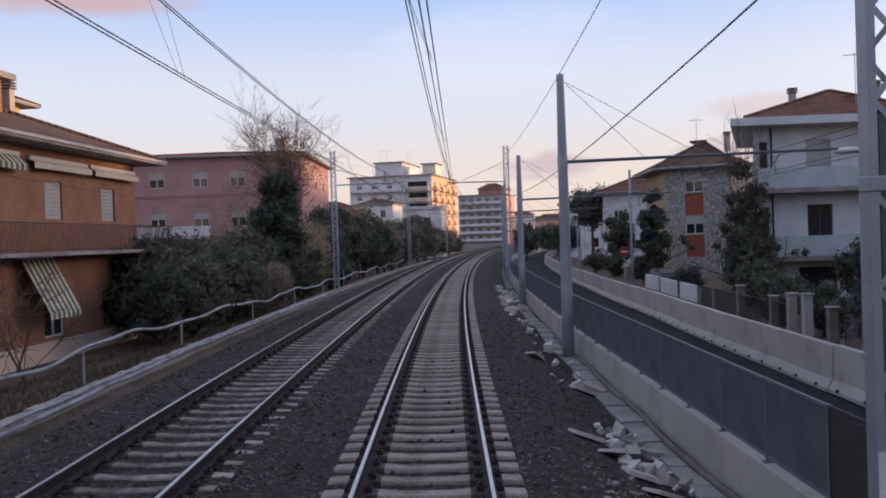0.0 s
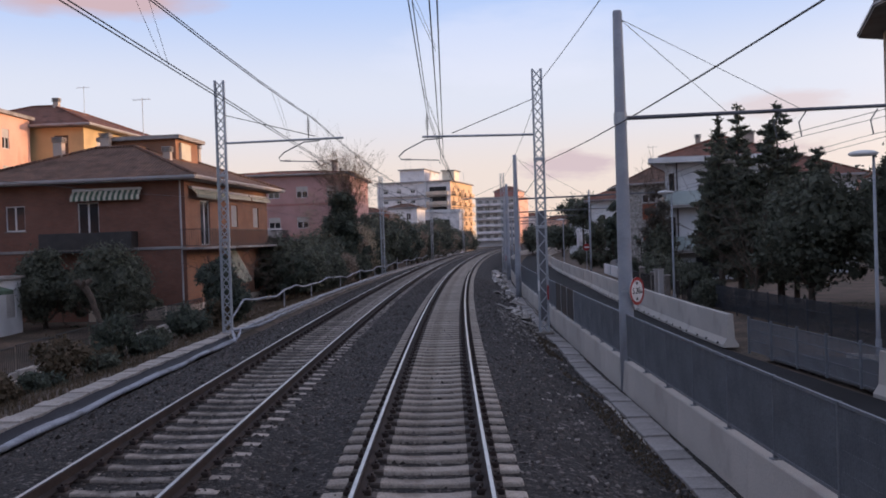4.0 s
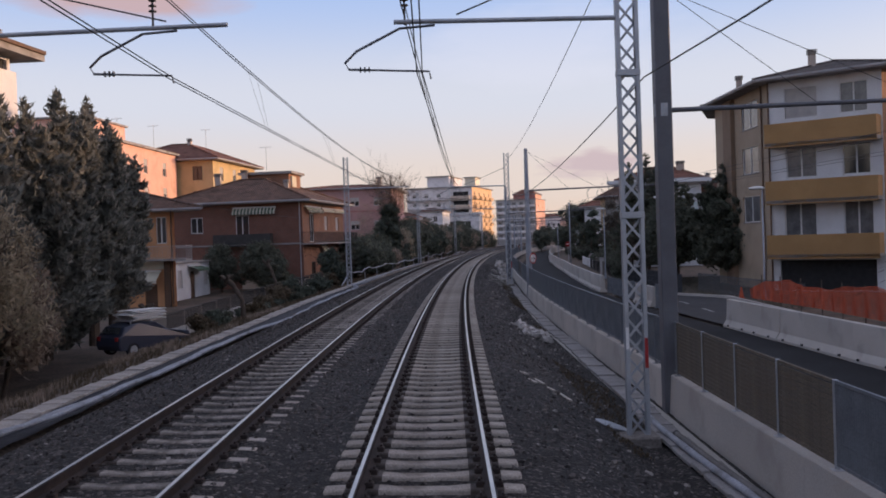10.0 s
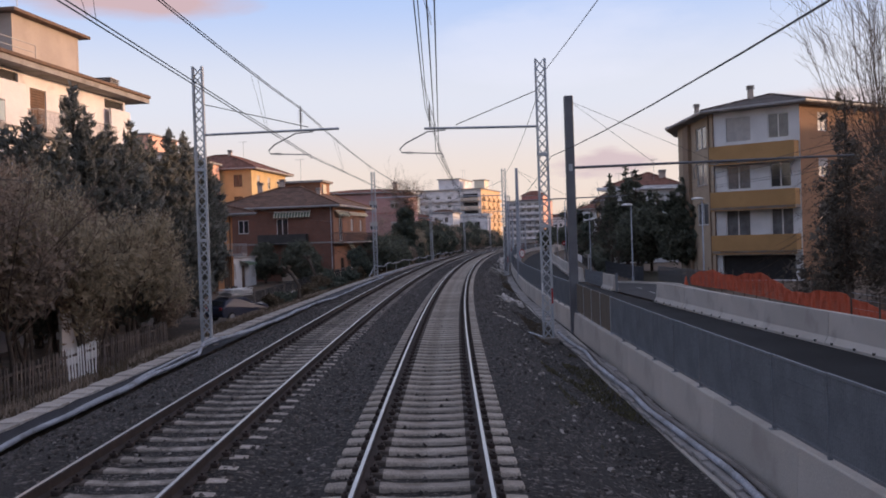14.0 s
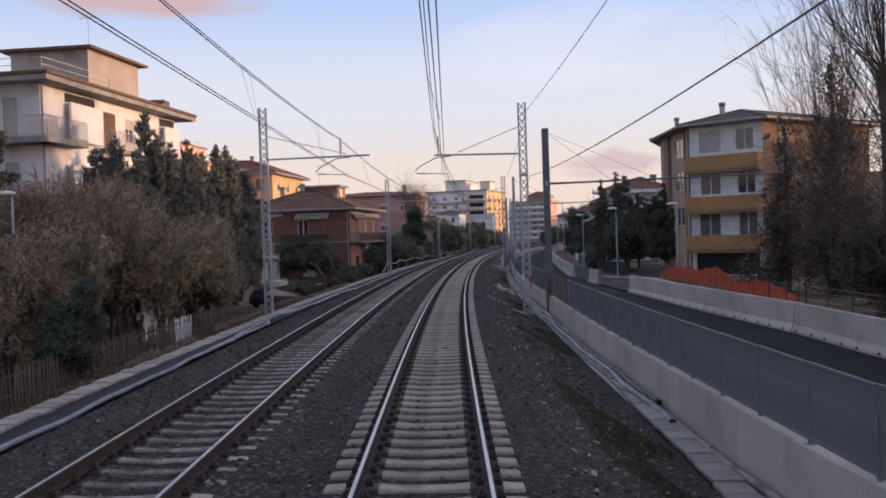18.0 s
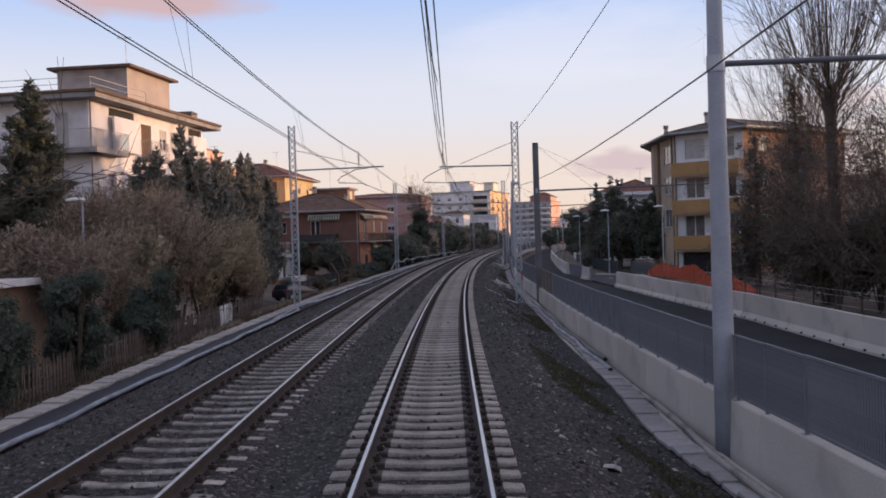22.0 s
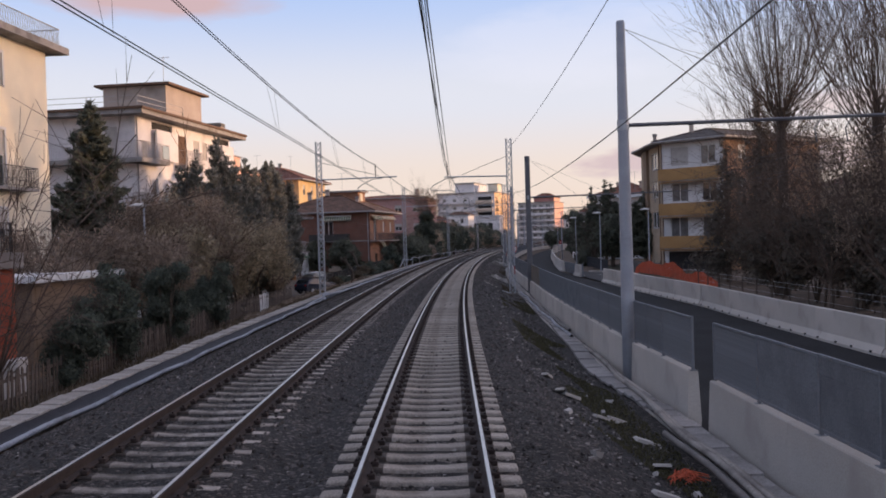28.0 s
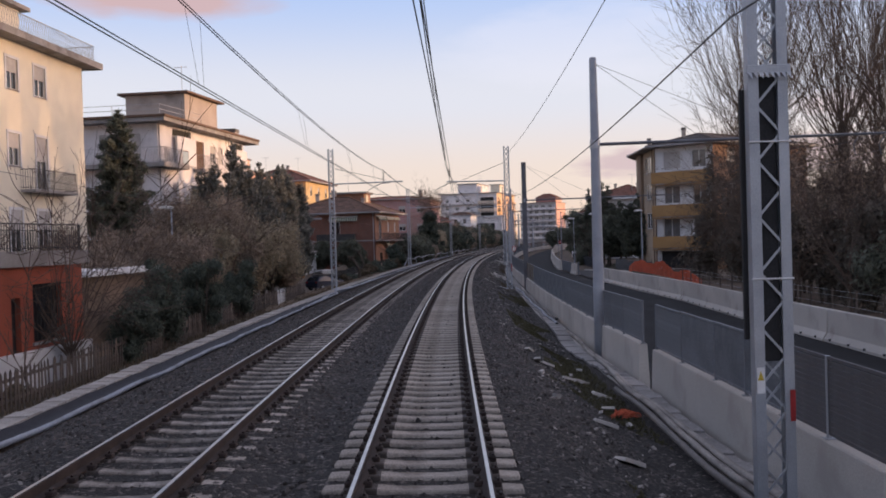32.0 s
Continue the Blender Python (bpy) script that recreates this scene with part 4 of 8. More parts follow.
chips("pale broken chips strewn on the ballast slope", 2, 13, 2.1, 3.9, 700, (0.014, 0.06), 31, CHIP)
chips("pale broken chips strewn on the ballast slope", -112, 3, 1.9, 4.1, 2600, (0.012, 0.05), 32, CHIP)
chips("pale chips among the ballast", -112, 20, -7.2, 2.0, 3000, (0.01, 0.03), 33, CHIP)
for s_, l_, w_, d_, r_ in ((-88.0, 3.3, 0.34, 0.26, 20), (-91.3, 3.75, 0.4, 0.36, 70), (-86.6, 2.9, 0.5, 0.16, 35), (-84.5, 2.6, 0.4, 0.2, 60), (-93.6, 3.3, 0.5, 0.3, 10), (-97.0, 3.1, 0.6, 0.3, 40), (14.9, 2.5, 0.6, 0.45, 20), (14.2, 2.85, 0.7, 0.5, 65), (13.3, 3.05, 0.55, 0.5, 10), (12.5, 3.2, 0.7, 0.4, 40), (11.6, 3.3, 0.6, 0.55, 80), (10.6, 3.5, 0.8, 0.5, 15), (15.8, 3.6, 0.6, 0.5, 30), (13.9, 3.5, 0.5, 0.4, 55), (21.6, 3.4, 0.7, 0.5, 25), (25.2, 2.6, 0.8, 0.4, 60), (-28.6, 2.9, 1.2, 0.18, 25), (-29.4, 3.2, 1.5, 0.12, 35), (-86.6, 2.66, 0.55, 0.22, 80), (-87.5, 3.69, 0.42, 0.3, 10), (-89.35, 3.91, 0.5, 0.42, 5)):
    z_ = float(np.interp(l_, [b[0] for b in BED], [b[1] for b in BED])) - CANT * min(l_, 2.5)
    sb = thing("stone_slab", "broken pale slab lying on the ballast slope", "slab", along(s_, l_, z_ + 0.02, r_) @ pose(0, 0, 0, 0, 22, 0), "slabs")
    part("slab", Mesh().add([(-w_ / 2, -d_ / 2, 0), (w_ / 2, -d_ / 2 * 0.7, 0), (w_ / 2 * 0.8, d_ / 2, 0), (-w_ / 2 * 0.9, d_ / 2 * 0.8, 0), (-w_ / 2 * 0.95, -d_ / 2 * 0.9, 0.06), (w_ / 2 * 0.92, -d_ / 2 * 0.6, 0.07), (w_ / 2 * 0.7, d_ / 2 * 0.9, 0.06), (-w_ / 2 * 0.8, d_ / 2 * 0.7, 0.05)], [(3, 2, 1, 0), (4, 5, 6, 7), (0, 1, 5, 4), (1, 2, 6, 5), (2, 3, 7, 6), (3, 0, 4, 7)]), CONCRETE, sb)


def grass(name, label, s0, s1, l0, l1, n, h, seed, mat=GRASS, zf=None, patchy=False):
    rng = np.random.default_rng(seed)
    m = Mesh()
    for _ in range(n):
        s, l = s0 + (s1 - s0) * rng.random(), l0 + (l1 - l0) * rng.random()
        if patchy and math.sin(s * 0.41) + math.sin(s * 0.17 + l * 2.6) + 0.6 * math.sin(s * 1.3 + l * 4) < 0.35:
            continue
        z = zf(s, l) if zf else float(np.interp(l, [b[0] for b in BED], [b[1] for b in BED])) - 0.03
        x, y, z = at(s, l, z)
        for _k in range(3):
            a, hh = rng.random() * 6.28, h * (0.4 + 0.8 * rng.random())
            dx, dy = math.cos(a), math.sin(a)
            w = 0.012 + 0.012 * rng.random()
            lean = 0.5 * hh * rng.random()
            m.add([(x - dy * w, y + dx * w, z), (x + dy * w, y - dx * w, z), (x + dx * lean, y + dy * lean, z + hh)], [(0, 1, 2)])
    return tagged(part(name, m, mat, fix=False), label, "grass", kind="stuff")


grass("grass", "thin low green weeds on the ballast slope", -104, -50, 2.7, 4.3, 14000, 0.05, 21, MOSS, patchy=True)
grass("grass", "low moss and weeds at the slope foot", -104, -60, 3.1, 4.2, 8000, 0.035, 24, MOSS, patchy=True)
grass("grass", "dry brown weeds at the slope foot", -48, 12, 3.2, 4.15, 7000, 0.05, 22, patchy=True)
grass("grass", "clump of dark weeds on the ballast slope", -22.5, -15.5, 2.4, 3.8, 1500, 0.1, 26, patchy=True)


grass("grass", "short dark grass on the verge under the trees", -12, 26, 15.3, 24.0, 9000, 0.09, 25, EVERGREEN, lambda s, l: ROAD_Z - 0.02 if l > line([(-12, 17.9), (-3, 17.9), (1, 15.5)], s) else ROAD_Z - 0.5)
grass("grass", "dry grass and weeds on the bank", -110, 60, -14.0, -9.3, 20000, 0.22, 23, GRASS, lambda s, l: left_ground(s, l) - 0.04)
grass("grass", "withered brown undergrowth on the bank", -66, -8, -12.6, -9.7, 5000, 0.3, 27, BROWN_LEAF, lambda s, l: left_ground(s, l) - 0.04, patchy=True)

for k_, (s_, l_, n_, r_) in enumerate(((-43.9, 2.12, 2.2, 14), (-43.6, 2.3, 1.9, 11), (-44.0, 2.5, 2.0, 15), (-44.6, 2.75, 1.0, 8), (-43.0, 2.0, 0.8, 24))):
    z_ = float(np.interp(l_, [b[0] for b in BED], [b[1] for b in BED])) - CANT * min(l_, 2.5)
    sk = thing("wooden_batten", "thin pale wooden batten lying on the ballast slope", "batten", along(s_, l_, z_ + 0.03, r_), "battens")
    part("batten", Mesh().box(-0.03, 0, 0, 0.03, n_, 0.035, 0.005), BATTEN, sk)

lid = thing("inspection_cover", "dark round inspection cover on the ballast slope", "manhole cover", along(-45.7, 3.36, -1.04) @ pose(0, 0, 0, 0, 20, 0))
part("cover", Mesh().tube([(0, 0, 0), (0, 0, 0.05)], 0.3, 20), SLAB_DARK, lid)
part("rim", Mesh().tube([(0, 0, 0.04), (0, 0, 0.06)], 0.33, 20), GALV, lid)

# ---- overhead line: lattice masts, arms, wires ----
RIGHT_MASTS = [(-99.5, 4.48), (-46.4, 3.75), (7.05, 3.78), (64.7, 3.7), (120.0, 3.8), (176.0, 3.9)]
LEFT_MASTS = [(-101.0, -8.8), (-46.0, -8.8), (8.4, -8.8), (66.0, -8.8), (121.0, -8.8), (177.0, -8.8)]


def lattice(name, label, s, l, z0, z1, wid, plates, chan=0.07, lace=0.045):
    """A mast of two channels tied by zigzag bars and flat plates."""
    mast = thing(name, label, "catenary mast", along(s, l, 0), "catenary masts")
    for sg in (-1, 1):
        x, c = sg * wid / 2, chan / 2
        prof = [(x + sg * u, y) for u, y in ((-c, -0.085), (c, -0.085), (c, 0.085), (-c, 0.085), (-c, 0.07), (c - 0.022, 0.07), (c - 0.022, -0.07), (-c, -0.07))]
        m = Mesh().add([(u, y, z) for z in (z0, z1) for u, y in prof], [(k, (k + 1) % 8, 8 + (k + 1) % 8, 8 + k) for k in range(8)] + [(0, 1, 6, 7), (1, 2, 5, 6), (2, 3, 4, 5), (15, 14, 9, 8), (14, 13, 10, 9), (13, 12, 11, 10)])
        part("channel", m, GALV, mast)
    gap = wid - chan * 0.5
    n = int((z1 - z0) / max(gap * 1.15, 0.33))
    step = (z1 - z0) / n
    bar = Mesh().bar((-gap / 2, 0, 0), (gap / 2, 0, step), 0.012, lace).data("lacing_bar", [GALV])
    back = Mesh().bar((gap / 2, 0, 0), (-gap / 2, 0, step), 0.012, lace).data("lacing_bar", [GALV])
    for side in (-0.066, 0.066):
        for i in range(n):
            part("lacing_bar", bar if (i + (side > 0)) % 2 else back, None, mast, m=pose(0, side, z0 + i * step))
    for z in plates:
        part("tie_plate", Mesh().box(-wid / 2 - chan / 2 - 0.01, -0.095, z - 0.06, wid / 2 + chan / 2 + 0.01, 0.095, z + 0.06, 0.01), GALV, mast)
    part("footing", Mesh().box(-0.36, -0.3, z0 - 0.5, 0.36, 0.3, z0 + 0.02, 0.03), SLAB_DARK, mast, "square concrete footing")
    return mast


def arm(mast, side, reach, z, stay_z):
    """The cantilever over one track: tube, stay, insulators and registration arm. side -1 reaches left, +1 right."""
    x0 = side * 0.2
    x1 = x0 + side * reach
    part("cantilever", Mesh().tube([(x0, 0, z), (x1, 0, z + 0.06)], 0.045, 8), GALV, mast)
    part("stay", Mesh().tube([(x0, 0, stay_z), (x1 - side * 1.15, 0, z + 0.16)], 0.016, 5), WIRE, mast)
    xm = x1 - side * (0.2 if side < 0 else 1.4)
    m = Mesh()
    m.tube([(xm, 0, z), (xm, 0, z + 0.95)], 0.022, 6)
    for k in range(5):
        m.tube([(xm, 0, z + 0.35 + k * 0.1), (xm, 0, z + 0.37 + k * 0.1)], 0.075, 8)
    part("insulator", m, INSULATOR, mast)
    xa = x1 - 1.5 if side > 0 else x1 + 0.2
    m = Mesh()
    m.tube([(xa + 0.55, 0, z - 0.02), (xa - 0.1, 0, z - 0.06), (xa - 0.9, 0, z - 0.45), (xa - 1.12, 0, z - 0.66), (xa - 1.05, 0, z - 0.78), (xa - 0.7, 0, z - 0.8)], 0.025, 6)
    m.tube([(xa - 0.7, 0, z - 0.8), (xa + 0.42, 0, z - 0.86), (xa + 0.45, 0, z - 1.0)], 0.02, 6)
    for k in range(3):
        m.tube([(xa - 0.85 + k * 0.08, 0, z - 0.79), (xa - 0.83 + k * 0.08, 0, z - 0.79)], 0.055, 8)
    part("registration_arm", m, POLE_DARK, mast)


def build_masts():
    for i, (s, l) in enumerate(RIGHT_MASTS):
        m = lattice("catenary_mast", "tall galvanised lattice mast standing beside the wall", s, l, -1.05, 9.05 if i else 11.0, 0.34 if i else 0.37, (3.0, 5.6) if i else (), 0.07 if i else 0.13, 0.045 if i else 0.03)
        if i:
            arm(m, -1, 4.05 if i != 2 else 4.25, 6.62 if i == 1 else 6.55, 7.9)
        else:
            for z in (2.06, 3.8):
                part("tie_bar", Mesh().box(-0.27, -0.11, z - 0.01, 0.27, -0.09, z + 0.01, 0.004), WHITE_PAINT, m)
            part("climbing_guard", Mesh().box(-0.28, -0.12, 4.66, 0.28, -0.1, 4.77, 0.005), GALV, m, "toothed steel guard")
            for k in range(8):
                x = -0.27 + k * 0.07
                part("tooth", Mesh().add([(x, -0.13, 4.67), (x + 0.055, -0.13, 4.67), (x + 0.04, -0.2, 4.58), (x, -0.1, 4.67), (x + 0.055, -0.1, 4.67)], [(0, 1, 2), (3, 2, 4), (0, 2, 3), (1, 4, 2), (0, 3, 4, 1)]), GALV, m)
            part("cable_cover", Mesh().box(-0.115, -0.02, 1.0, 0.115, 0.04, 4.64, 0.01), BLACK, m, "black board behind the mast")
            part("cable_cover", Mesh().box(-0.305, 0.1, 1.27, -0.2, 0.17, 4.5, 0.01), BLACK, m, "black board behind the mast")
            part("warning_plate", Mesh().box(-0.235, -0.1, 0.6, -0.135, -0.09, 0.93, 0.003), WHITE_PAINT, m, "white warning plate")
            part("warning_mark", Mesh().add([(-0.225, -0.104, 0.77), (-0.145, -0.104, 0.77), (-0.185, -0.104, 0.89), (-0.225, -0.1, 0.77), (-0.145, -0.1, 0.77), (-0.185, -0.1, 0.89)], [(0, 1, 2), (3, 5, 4), (0, 3, 4, 1), (1, 4, 5, 2), (2, 5, 3, 0)]), YELLOW_PAINT, m, "yellow warning triangle")
            part("mark", Mesh().box(0.185, -0.098, 0.24, 0.25, -0.088, 0.64), RED_PAINT, m, "red painted mark")
            continue
        if i == 2:
            part("cable_cover", Mesh().box(-0.12, -0.06, -0.6, 0.12, 0.06, 3.6, 0.01), POLE_DARK, m, "dark cable cover inside the mast")
        part("mark", Mesh().box(0.14, -0.095, 0.2, 0.2, -0.088, 0.75), RED_PAINT, m, "red painted mark")
        part("mark", Mesh().box(-0.2, -0.095, 0.55, -0.145, -0.088, 0.95), WHITE_PAINT, m, "small white plate")
    for i, (s, l) in enumerate(LEFT_MASTS):
        m = lattice("catenary_mast", "tall galvanised lattice mast standing on the bank", s, l, -0.95, 9.3, 0.34, (2.9, 5.5))
        arm(m, 1, 4.95 if i != 2 else 4.72, 6.78, 7.9)


build_masts()


def wire(label, pts, r, cat="overhead wire", name="overhead_wire", sag=0.0, per=10):
    """A wire hung from point to point."""
    out = []
    for a, b in zip(pts[:-1], pts[1:]):
        for k in range(per):
            u = k / per
            out.append(tuple(Vector(a).lerp(Vector(b), u) - Vector((0, 0, 4 * sag * u * (1 - u)))))
    out.append(tuple(pts[-1]))
    return tagged(part(name, Mesh().tube(out, r, 5), WIRE), label, cat, "overhead wires")


def catenary(mid, carry, masts, zm, zc, label, stagger):
    rows = [(masts[0][0] - 55, 0)] + list(masts) + [(masts[-1][0] + 56, 0)]
    car = [at(s, carry + (0.36 if s < -90 else 0), zm) for s, _ in rows]
    wire("dark carrying cable of the %s" % label, car, 0.013, sag=0.55)
    wire("dark carrying cable of the %s" % label, [(x + 0.07, y, z) for x, y, z in car], 0.011, sag=0.55)
    con = [at(s, mid + stagger * (1 if i % 2 else -1), zc) for i, (s, _) in enumerate(rows)]
    for dx in (-0.05, 0.05):
        wire("copper contact wire of the %s" % label, [(x + dx, y, z) for x, y, z in con], 0.011)
    for i in range(len(rows) - 1):
        for u in (0.15, 0.38, 0.62, 0.85):
            for d in (-0.008, 0.008):
                top, low = Vector(car[i]).lerp(Vector(car[i + 1]), u + d * 1.2), Vector(con[i]).lerp(Vector(con[i + 1]), u + d * 0.4)
                top.z -= 4 * 0.55 * u * (1 - u)
                tagged(part("dropper", Mesh().tube([top, low], 0.004, 4, False), WIRE), "thin dropper wire between carrying cable and contact wire", "dropper wire", "droppers")


catenary(0.0, -0.45, RIGHT_MASTS, 7.42, 5.75, "near track", 0.06)
catenary(-4.7, -5.1, LEFT_MASTS, 7.65, 5.88, "second track", 0.06)
wire("dark feeder wire strung along the mast tops", [at(s, l + 0.2 if s > -60 else 4.6, 8.65 if s > -60 else 9.3) for s, l in [(-154, 4.4)] + RIGHT_MASTS], 0.012, sag=0.5)
wire("dark feeder wire strung along the masts", [at(s, 4.05, 5.4 if s < -60 else 5.52) for s, _l in [(-154, 4.4)] + RIGHT_MASTS], 0.014, sag=0.5)
wire("telephone wire strung low along the bank", [at(s, -9.0, z) for s, z in ((-101, 4.6), (-46, 4.6), (8.4, 4.6), (66, 4.6), (121, 4.6))], 0.006, sag=0.5)

# ---- poles of the bus lane ----
POLES = [(-119.0, 5.3, 0, 8.4, 5.6), (-81.3, 5.17, 0, 8.43, 5.6), (-43.3, 5.09, 1, 8.13, 5.3), (-5.45, 4.68, 0, 8.15, 5.5), (28.7, 3.95, 0, 7.7, 4.95), (51.5, 3.95, 0, 7.2, 4.7), (78.0, 3.85, 0, 7.2, 4.7), (104.0, 3.85, 0, 7.2, 4.7), (132.0, 4.0, 0, 7.2, 4.7)]


def bus_pole(s, l, square, top, z_arm):
    """A steel pole with an arm over the bus lane, its stays and wire hangers."""
    pole = thing("trolley_pole", "tall dark square steel pole with an arm over the bus lane" if square else "tall tapered grey steel pole with an arm over the bus lane", "pole", along(s, l, 0), "poles of the bus lane")
    if square:
        part("shaft", Mesh().box(-0.17, -0.17, -1.5, 0.17, 0.17, top, 0.02), POLE_DARK, pole)
    else:
        part("shaft", Mesh().tube([(0, 0, -1.5), (0, 0, 1), (0, 0, 5), (0, 0, top - 0.05), (0, 0, top)], [0.19, 0.18, 0.15, 0.115, 0.1], 14), POLE_GREY, pole, smooth=True)
    part("collar", Mesh().tube([(0, 0, z_arm - 0.14), (0, 0, z_arm + 0.14)], 0.19 if square else 0.165, 12), GALV, pole)
    reach = line(BARRIER_L, s) - l + 2.0
    part("arm", Mesh().tube([(0.1, 0, z_arm), (reach, 0, z_arm + 0.12)], [0.055, 0.04], 8), POLE_DARK, pole)
    for u in (0.3, 0.51):
        part("stay", Mesh().tube([(0.05, 0, top - 0.2), (reach * u, 0, z_arm + 0.06)], 0.008, 5), WIRE, pole)
    for u in (0.45, 0.52, 0.72, 0.79):
        x = reach * u
        part("hanger", Mesh().tube([(x, 0, z_arm + 0.02), (x - 0.18, 0, z_arm - 0.25), (x - 0.12, 0, z_arm - 0.6)], 0.018, 5), POLE_DARK, pole)
    return pole


for row_ in POLES:
    bus_pole(*row_)
for u_ in (0.45, 0.52, 0.72, 0.79):
    wire("thin trolley wire over the bus lane", [at(s, l + (line(BARRIER_L, s) - l + 2.0) * u_ - 0.12, za - 0.6) for s, l, _q, _t, za in POLES], 0.007, name="trolley_wire")


def height_sign():
    sg = thing("height_limit_sign", "round white height limit sign with red rim on a pole", "sign", along(-5.45, 4.68, 1.24) @ pose(0.24, -0.2, 0, 0, 0, 48))
    part("plate", Mesh().tube([(0, 0, 0), (0, 0.012, 0)], 0.34, 28), WHITE_PAINT, sg)
    m = Mesh()
    n = 32
    for r, y in ((0.34, -0.004), (0.265, -0.004)):
        m.v += [(r * math.cos(2 * math.pi * k / n), y, r * math.sin(2 * math.pi * k / n)) for k in range(n)]
    m.f += [(k, (k + 1) % n, n + (k + 1) % n, n + k) for k in range(n)]
    m.m += [0] * n
    part("rim", m, RED_PAINT, sg, "red rim")
    for body, size, x in (("5.20", 0.22, -0.035), ("m", 0.13, 0.205)):
        cu = bpy.data.curves.new("figure", "FONT")
        cu.body, cu.size, cu.align_x, cu.align_y, cu.extrude = body, size, "CENTER", "CENTER", 0.002
        tmp = bpy.data.objects.new("figure", cu)
        me = bpy.data.meshes.new_from_object(tmp)
        bpy.data.objects.remove(tmp)
        me.materials.append(BLACK)
        part("figure", me, None, sg, "black figures", m=pose(x, -0.006, 0 if size > 0.2 else -0.03, 90, 0, 0))
    for k in (-1, 1):
        part("arrow", Mesh().add([(-0.06, -0.004, k * 0.22), (0.06, -0.004, k * 0.22), (0, -0.004, k * 0.14), (-0.06, 0.0, k * 0.22), (0.06, 0.0, k * 0.22), (0, 0.0, k * 0.14)], [(0, 1, 2), (5, 4, 3), (0, 3, 4, 1), (1, 4, 5, 2), (2, 5, 3, 0)]), BLACK, sg, "black triangle")
    part("bracket", Mesh().bar((0, 0.012, 0), (-0.22, 0.3, 0), 0.05, 0.05), GALV, sg)


height_sign()


def street_lamp(s, l, z_top, label):
    lp = thing("street_lamp", label, "street lamp", along(s, l, ROAD_Z), "street lamps")
    h = z_top - ROAD_Z
    part("post", Mesh().tube([(0, 0, -0.1), (0, 0, 1.2), (0, 0, h)], [0.085, 0.07, 0.045], 10), POLE_GREY, lp, smooth=True)
    part("base", Mesh().tube([(0, 0, -0.1), (0, 0, 0.5)], 0.11, 10), POLE_GREY, lp)
    m = Mesh()
    for z, r in ((0, 0.28), (0.08, 0.34), (0.16, 0.25), (0.2, 0.1)):
        m.v += [(-0.35 + 1.6 * r * math.cos(2 * math.pi * k / 14), r * math.sin(2 * math.pi * k / 14), h - 0.02 + z) for k in range(14)]
    for i in range(3):
        m.f += [(i * 14 + k, i * 14 + (k + 1) % 14, (i + 1) * 14 + (k + 1) % 14, (i + 1) * 14 + k) for k in range(14)]
    m.f += [tuple(range(14)), tuple(range(42, 56))]
    m.m = [0] * len(m.f)
    part("lantern", m, WHITE_PAINT, lp, "pale oval lantern head", smooth=True)


street_lamp(4.2, 15.2, 5.1, "grey street lamp with an oval head beside the trees")
street_lamp(-4.1, 19.7, 5.15, "grey street lamp with an oval head before the flats")
street_lamp(-50.9, -18.8, 5.2, "small garden lamp on a thin post among trees")
street_lamp(97.0, 11.6, 4.6, "distant grey street lamp beside the bus lane")
street_lamp(30.1, 13.8, 5.05, "grey street lamp with an oval head before a white house")

# ---- buildings ----
PLASTER = lambda n, c, d=0.75: material(n, c, 0.9, tuple(x * 0.86 for x in c), 0.5, 25, 0.1, 0.15, 40, dirt=tuple(x * d for x in c), dirt_scale=0.45, dirt_at=0.55)
BRICK_RED = brick_material("red_brick", (0.2, 0.085, 0.058), (0.155, 0.068, 0.048), (0.15, 0.108, 0.085))
BRICK_ORANGE = brick_material("orange_brick", (0.31, 0.145, 0.085), (0.25, 0.12, 0.072), (0.22, 0.15, 0.11))
PINK = PLASTER("pink_plaster", (0.45, 0.27, 0.26))
PINK_DARK = PLASTER("dark_pink_plaster", (0.4, 0.19, 0.17))
CREAM = PLASTER("cream_plaster", (0.79, 0.72, 0.58), 0.88)
SUN_TINTED = PLASTER("sun_tinted_plaster", (0.72, 0.5, 0.3), 0.85)
PALE = PLASTER("pale_stained_plaster", (0.74, 0.71, 0.715), 0.65)
PEACH = PLASTER("peach_plaster", (0.75, 0.44, 0.34))
STAINED = PLASTER("stained_brown_plaster", (0.4, 0.34, 0.3), 0.6)
YELLOW = PLASTER("yellow_plaster", (0.62, 0.45, 0.24))
ORANGE_WALL = PLASTER("orange_plaster", (0.58, 0.3, 0.15))
OCHRE = PLASTER("ochre_plaster", (0.42, 0.31, 0.19), 0.7)
WHITE_WALL = PLASTER("white_plaster", (0.66, 0.66, 0.67), 0.8)
GREY_WALL = PLASTER("grey_plaster", (0.42, 0.41, 0.41))
BEIGE = PLASTER("beige_plaster", (0.62, 0.52, 0.43))
TAN = PLASTER("tan_plaster", (0.36, 0.285, 0.21))
BROWN_ORANGE = PLASTER("brown_orange_plaster", (0.33, 0.19, 0.115))
TAN_DARK = PLASTER("brown_plaster", (0.24, 0.17, 0.12))
RED_WALL = PLASTER("dark_red_plaster", (0.33, 0.085, 0.05))
STONE_WALL = material("rubble_stone_facing", (0.42, 0.4, 0.38), 0.9, (0.2, 0.185, 0.17), 4.5, 12, 0.5, 1.0, 7)
ROOF = tile_material("brown_roof_tiles", (0.15, 0.085, 0.06), (0.1, 0.06, 0.045))
ROOF_GREY = tile_material("grey_roof_tiles", (0.105, 0.088, 0.08), (0.075, 0.063, 0.058))
